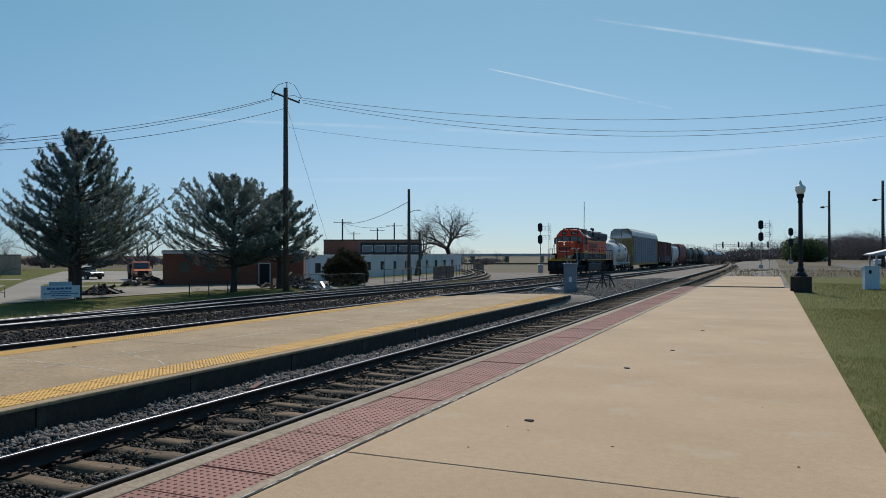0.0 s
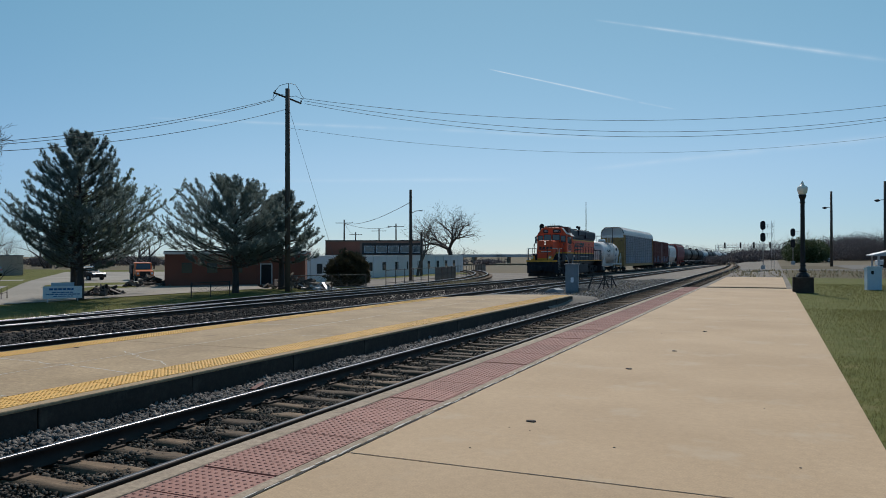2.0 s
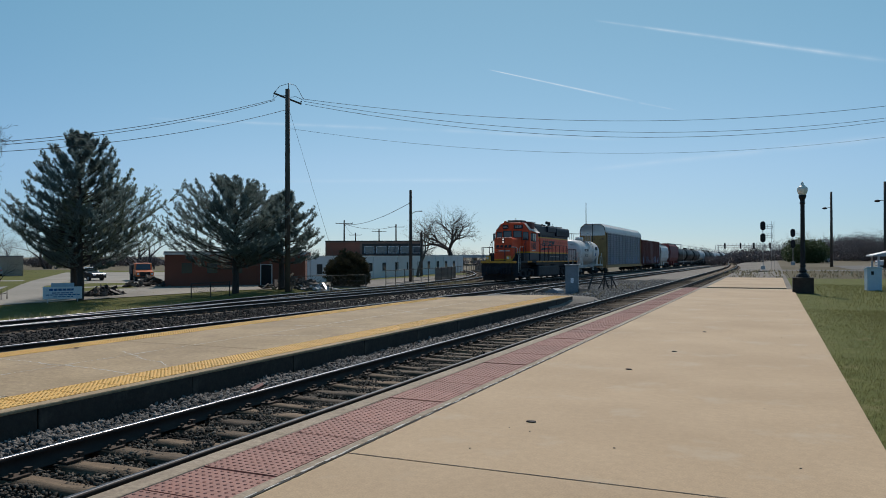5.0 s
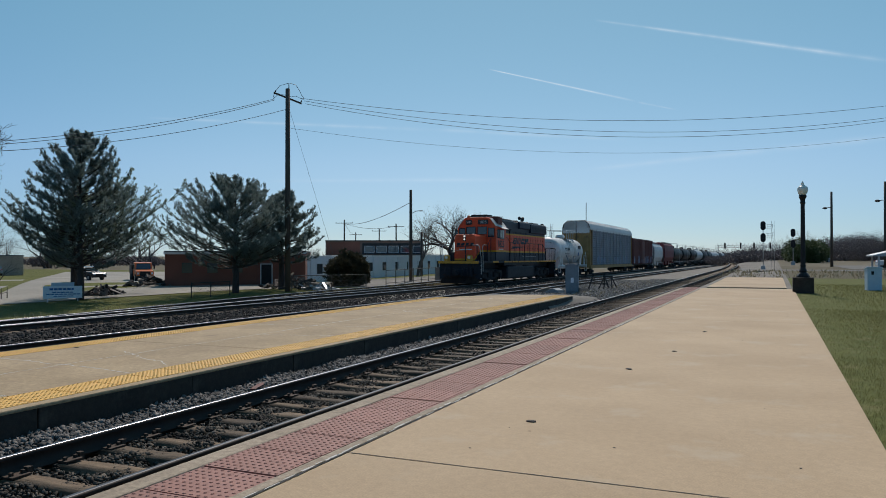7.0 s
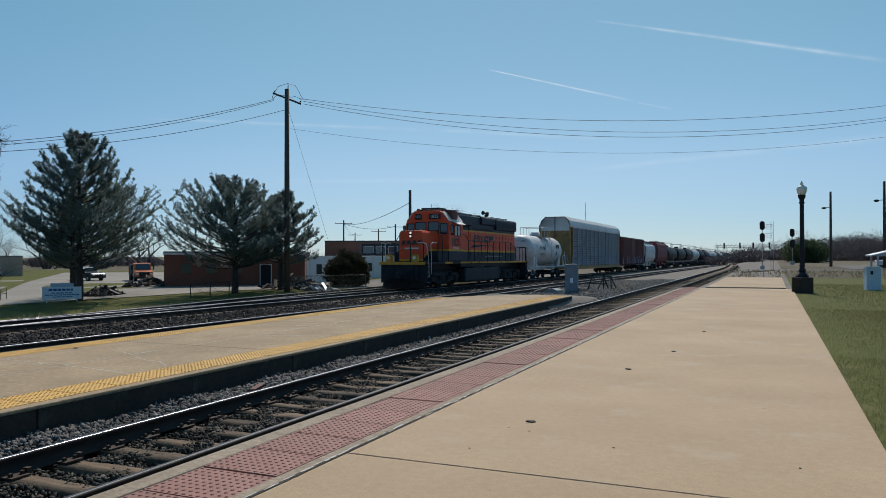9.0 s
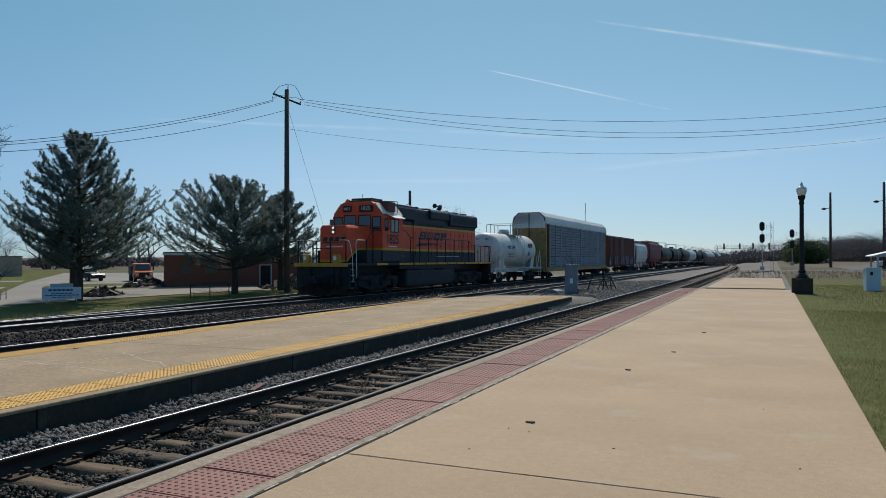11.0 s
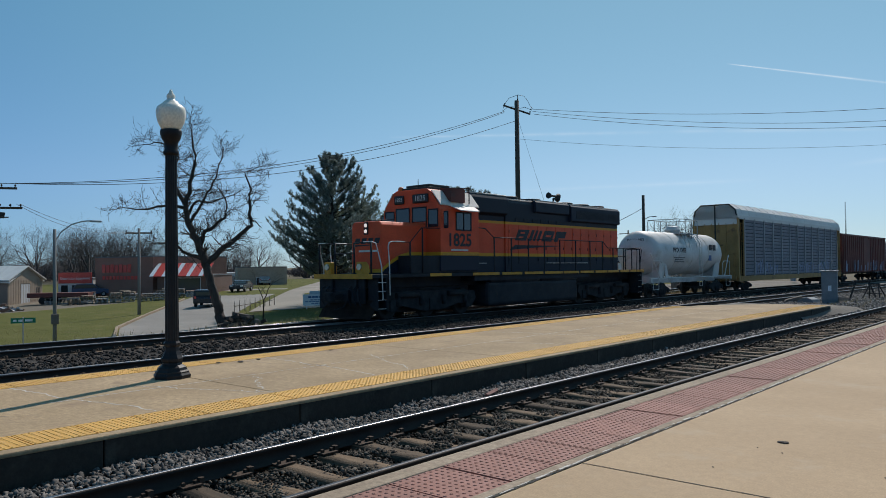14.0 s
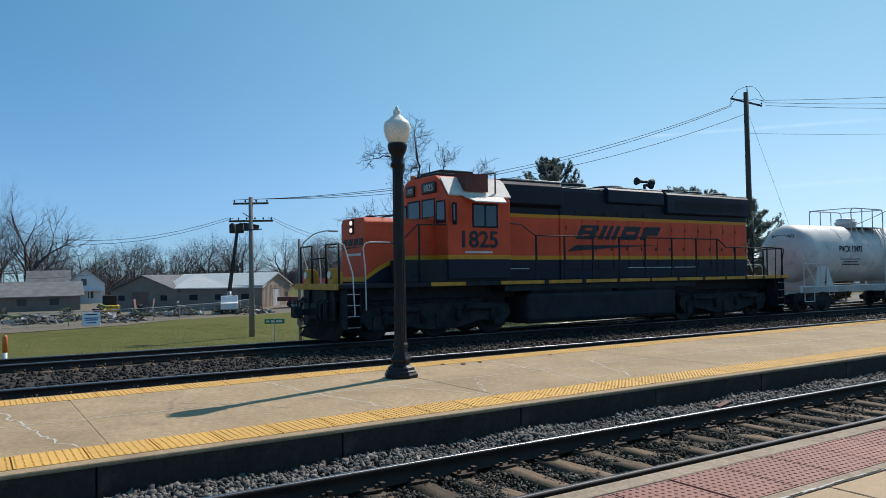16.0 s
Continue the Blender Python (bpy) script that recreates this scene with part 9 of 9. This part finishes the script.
def pallet_stack(x, y, rot, cols, seed, label):
    rg = random.Random(seed)
    T = thing("pallet_stack", label, "pallets", pose(x, y, land(x, y), 0, 0, rot), "pallet stacks")
    for c in range(cols):
        n = rg.randint(4, 9)
        for k in range(n):
            bm = bmesh.new()
            for u in (-0.5, 0.0, 0.5):
                box(bm, u - 0.05, u + 0.05, -0.55, 0.55, 0.0, 0.09)
            box(bm, -0.6, 0.6, -0.55, 0.55, 0.09, 0.125)
            o = part("pallet", bm, (STEELGREY, EDGE, WOODGREY)[rg.randrange(3)], T)
            o.matrix_basis = pose(1.35 * c + rg.uniform(-0.04, 0.04), rg.uniform(-0.04, 0.04), 0.14 * k, 0, 0, rg.uniform(-3, 3))
    return T


for k, (a, d) in enumerate(((61.2, 93), (62.6, 90), (64.0, 94), (65.4, 91), (67.2, 92), (68.6, 95), (66.2, 96), (63.3, 97))):
    pallet_stack(-d * math.sin(radians(a)), d * math.cos(radians(a)), a - 4, 3, 120 + k, "stacks of weathered grey pallets before the store")
for k, (x, y) in enumerate(((-80.0, 13.0), (-84.0, 6.0), (-82.0, -4.0), (-88.0, 20.5), (-83.5, 27.5))):
    heap("scrap_heap", "heap of scrap and trailers behind the fence", x, y, 4.6, 1.0, 30, (DARKMETAL, STEELGREY, WOODGREY, BROWNWALL), 40 + k, 1.4)
OLDGREEN = surface("old_green_paint", (0.12, 0.16, 0.05), (0.2, 0.24, 0.08), 0.7, 0, 2, 20, 0.1, stain=0.4, stain_scale=2)
for k, (a, d) in enumerate(((86.5, 86), (84.2, 88), (82.0, 90), (87.8, 92), (79.5, 90), (77.0, 92), (73.5, 94))):
    heap("machinery_heap", "row of old green and yellow farm implements behind the fence", -d * math.sin(radians(a)), d * math.cos(radians(a)), 4.4, 1.6, 32, (OLDGREEN, DARKMETAL, STEELGREY, WOODGREY, DARKMETAL), 140 + k, 1.0)
T = thing("scrap_bin", "rust-brown steel bin behind the fence", "bin", pose(-91.5, 17.4, land(-91.5, 17.4), 0, 0, 75))
bm = bmesh.new()
prism(bm, [(-0.9, 0.15), (0.9, 0.15), (1.1, 1.9), (1.0, 1.9), (0.82, 0.25), (-0.82, 0.25), (-1.0, 1.9), (-1.1, 1.9)], -1.4, 1.4, 'y')
part("shell", bm, BROWNWALL, T)
for v in (-1.2, 0, 1.2):
    bm = bmesh.new()
    box(bm, -1.16, 1.16, v - 0.06, v + 0.06, 0.0, 0.18)
    part("skid", bm, DARKMETAL, T)
T = thing("flat_trailer", "dark red flat trailer by the tan shed", "trailer", pose(-88.5, 35.8, land(-88.5, 35.8), 0, 0, 50))
bm = bmesh.new()
box(bm, -3.2, 3.2, -1.1, 1.1, 0.75, 1.25, 0.02)
part("bed", bm, BOXRED, T)
for u in (-1.6, -0.6):
    for s in (-1, 1):
        bm = bmesh.new()
        tube(bm, (u, s * 0.9, 0.4), (u, s * 1.12, 0.4), 0.4, 0.4, 14)
        part("wheel", bm, DARKIN, T)
heap("board_pile", "low pile of pale boards beside the siding", -36.6, 56.0, 2.4, 0.5, 22, (STEELGREY, WOODGREY), 77, 1.8)

# small litter on the platforms
for k, (x, y, s) in enumerate(((-2.17, 7.1, 0.05), (-1.9, 10.9, 0.05), (-1.55, 13.2, 0.04), (-1.35, 16.8, 0.05), (-11.2, 7.5, 0.06), (-11.25, 7.9, 0.05), (-11.4, 7.2, 0.05), (-11.3, 9.6, 0.05))):
    bm = bmesh.new()
    rg = random.Random(60 + k)
    ring = [(math.cos(a * 0.9) * s * rg.uniform(0.6, 1.3), math.sin(a * 0.9) * s * rg.uniform(0.4, 0.9)) for a in range(7)]
    prism(bm, ring, 0.002, 0.012, 'z')
    ob = new("dead_leaf" if k < 4 else "dirt_clod", finish(bm, BARK))
    ob.location = (x, y, 0.0 if k < 4 else 0.006)
    tagged(ob, "small dark dead leaf on the concrete" if k < 4 else "dark clod of dirt on the platform", "litter")
bm = bmesh.new()
prism(bm, [(-0.06, -0.2), (0.02, -0.18), (0.05, 0.1), (0.0, 0.25), (-0.04, 0.1)], 0.0, 0.02, 'z')
ob = new("red_rag", finish(bm, BOXRED))
ob.matrix_basis = pose(-6.9, 9.0, -0.29, 4, 3, 20)
tagged(ob, "small red rag on the ballast", "litter")


# ---- grass and weeds ----
def blades(name, label, spots, mat, seed, h=0.09, w=0.008):
    rs = np.random.RandomState(seed)
    V = []
    for x0, x1, y0, y1, n in spots:
        x, y = rs.uniform(x0, x1, n), rs.uniform(y0, y1, n)
        z = np.array([land(a, b) for a, b in zip(x, y)])
        a = rs.uniform(0, 6.28, n)
        hh = h * rs.uniform(0.4, 1.3, n)
        lean = rs.normal(size=(n, 2)) * 0.45 * hh[:, None]
        sc = 1 + np.maximum(0, np.hypot(x, y) - 15) / 15
        b = np.stack([x, y, z], 1)
        s = np.stack([np.cos(a) * w * sc, np.sin(a) * w * sc, np.zeros(n)], 1)
        t = b + np.stack([lean[:, 0], lean[:, 1], hh], 1)
        V.append(np.stack([b - s, b + s, t], 1).reshape(-1, 3))
    V = np.concatenate(V)
    return tagged(new(name, mesh_of(V, np.arange(len(V)).reshape(-1, 3), mat)), label, "grass", kind="stuff")


LAWN = leafy("grass_blades", (0.09, 0.104, 0.028), (0.175, 0.165, 0.065), 0.4)
STRAW = leafy("dry_weeds", (0.2, 0.16, 0.09), (0.3, 0.25, 0.15), 0.2)
blades("lawn_grass", "short patchy lawn grass beside the platform", [(0.84, 3.2, 3.5, 14, 30000), (0.84, 6, 14, 26, 24000), (0.84, 12, 26, 48, 18000)], LAWN, 3, 0.06, 0.006)
blades("field_tufts", "rough grass on the low ground beyond the tracks", [(-70, -28, -6, 22, 30000), (-56, -36, 36, 56, 16000)], LAWN, 4, 0.045, 0.0035)
blades("track_weeds", "dry weeds along the ballast edge", [(-23.4, -21.7, -12, 24, 2200), (-24.5, -22.8, 24, 60, 1500), (-9.5, -7.5, 33, 60, 500), (-4, 20, 60, 86, 900)], STRAW, 5, 0.26, 0.012)


# ---- high thin trails in the sky ----
def trail(a, b, w0, w1, label, dens, seed):
    m = bpy.data.materials.new("trail")
    m.use_nodes = True
    nt = m.node_tree
    N, L = nt.nodes, nt.links
    N.remove(N["Principled BSDF"])
    tc = N.new("ShaderNodeTexCoord")
    sp = N.new("ShaderNodeSeparateXYZ")
    L.new(tc.outputs["UV"], sp.inputs[0])
    nz = N.new("ShaderNodeTexNoise")
    nz.inputs["Scale"].default_value, nz.inputs["Detail"].default_value = 0.012, 6.0
    L.new(tc.outputs["Object"], nz.inputs[0])

    def mth(op, p, q=0.0, clamp=False):
        n = N.new("ShaderNodeMath")
        n.operation, n.use_clamp = op, clamp
        for s, v in ((n.inputs[0], p), (n.inputs[1], q)):
            if hasattr(v, "is_output"):
                L.new(v, s)
            else:
                s.default_value = v
        return n.outputs[0]
    v = mth('ABSOLUTE', mth('SUBTRACT', mth('MULTIPLY', sp.outputs[1], 2.0), 1.0))
    across = mth('SUBTRACT', 1.0, v, True)
    across = mth('MULTIPLY', across, across)
    end = mth('MULTIPLY', mth('MINIMUM', mth('MULTIPLY', sp.outputs[0], 9.0), mth('MULTIPLY', mth('SUBTRACT', 1.0, sp.outputs[0]), 4.0)), 1.0, True)
    alpha = mth('MULTIPLY', mth('MULTIPLY', across, end), mth('MULTIPLY', mth('SUBTRACT', nz.outputs[0], 0.18), dens * 1.9, True), True)
    tr = N.new("ShaderNodeBsdfTransparent")
    em = N.new("ShaderNodeEmission")
    em.inputs[0].default_value = (0.86, 0.93, 1.0, 1)
    em.inputs[1].default_value = 0.95
    mx = N.new("ShaderNodeMixShader")
    L.new(alpha, mx.inputs[0])
    L.new(tr.outputs[0], mx.inputs[1])
    L.new(em.outputs[0], mx.inputs[2])
    L.new(mx.outputs[0], N["Material Output"].inputs[0])
    a, b = Vector(a), Vector(b)
    d = (b - a).normalized()
    up = Vector((0, 0, 1))
    up = (up - d * up.dot(d)).normalized()
    n = 24
    vs, fs, uv = [], [], []
    for k in range(n + 1):
        u = k / n
        p = a.lerp(b, u)
        w = w0 + (w1 - w0) * u
        vs += [tuple(p - up * w), tuple(p + up * w)]
        if k:
            fs.append((2 * k - 2, 2 * k, 2 * k + 1, 2 * k - 1))
            uv += [((k - 1) / n, 0), (u, 0), (u, 1), ((k - 1) / n, 1)]
    me = bpy.data.meshes.new("trail")
    me.from_pydata(vs, [], fs)
    lay = me.uv_layers.new(name="uv")
    lay.data.foreach_set("uv", np.array(uv, dtype=np.float32).ravel())
    me.materials.append(m)
    tagged(new("vapour_trail", me), label, "sky", kind="structure")


trail((-1040, 2816, 743), (-478, 2961, 593), 4, 8, "thin white vapour trail high in the sky", 0.8, 1)
trail((-478, 2961, 591), (-330, 2981, 552), 7, 4, "faint end of a thin vapour trail", 0.35, 2)
trail((-640, 2935, 922), (420, 2975, 650), 8, 17, "broad faint vapour trail high in the sky", 0.42, 3)
trail((-2140, 2120, 515), (-1210, 2750, 500), 10, 16, "faint streak of high cloud", 0.22, 4)
trail((-1250, 2740, 505), (-500, 2960, 445), 16, 10, "faint streak of high cloud low over the wires", 0.25, 5)
trail((-700, 2900, 330), (900, 2850, 420), 18, 26, "faint streak of high cloud over the horizon", 0.16, 6)
trail((-1800, 2400, 290), (-900, 2850, 300), 14, 18, "faint streak of high cloud over the trees", 0.16, 7)


# ---- what moves ----
def front_y(t):
    """The locomotive's front deck along the track."""
    return 77.6 - 3.9 * t - 0.0221 * t * t - 1.15


def motions():
    tilt = -math.degrees(math.atan(0.0045))
    for car, back in TRAIN:
        rows = []
        for k in range(17):
            y = front_y(k) + back
            rows.append((float(k), pose(-19.95, y, rail_z(y), tilt, 0, 0)))
        walk(car, rows)
    road = [(0.0, -37.0, 20.5, 225), (9.6, -37.0, 20.5, 225), (11.0, -42.2, 24.0, 228), (12.2, -50.8, 29.6, 228), (13.4, -60.6, 36.2, 228), (14.3, -66.2, 41.2, 229), (16.0, -77.5, 50.8, 229)]
    walk(SUV, [(t, pose(x, y, land(x, y) + 0.03, 0, 0, a)) for t, x, y, a in road])
    for ob, y, r in GEARS:
        rows = []
        n = 160
        for k in range(n + 1):
            t = 16.0 * k / n
            a = math.degrees((front_y(0) - front_y(t)) / r)
            rows.append((t, pose(0, y, r, a, 0, 0)))
        walk(ob, rows)


motions()
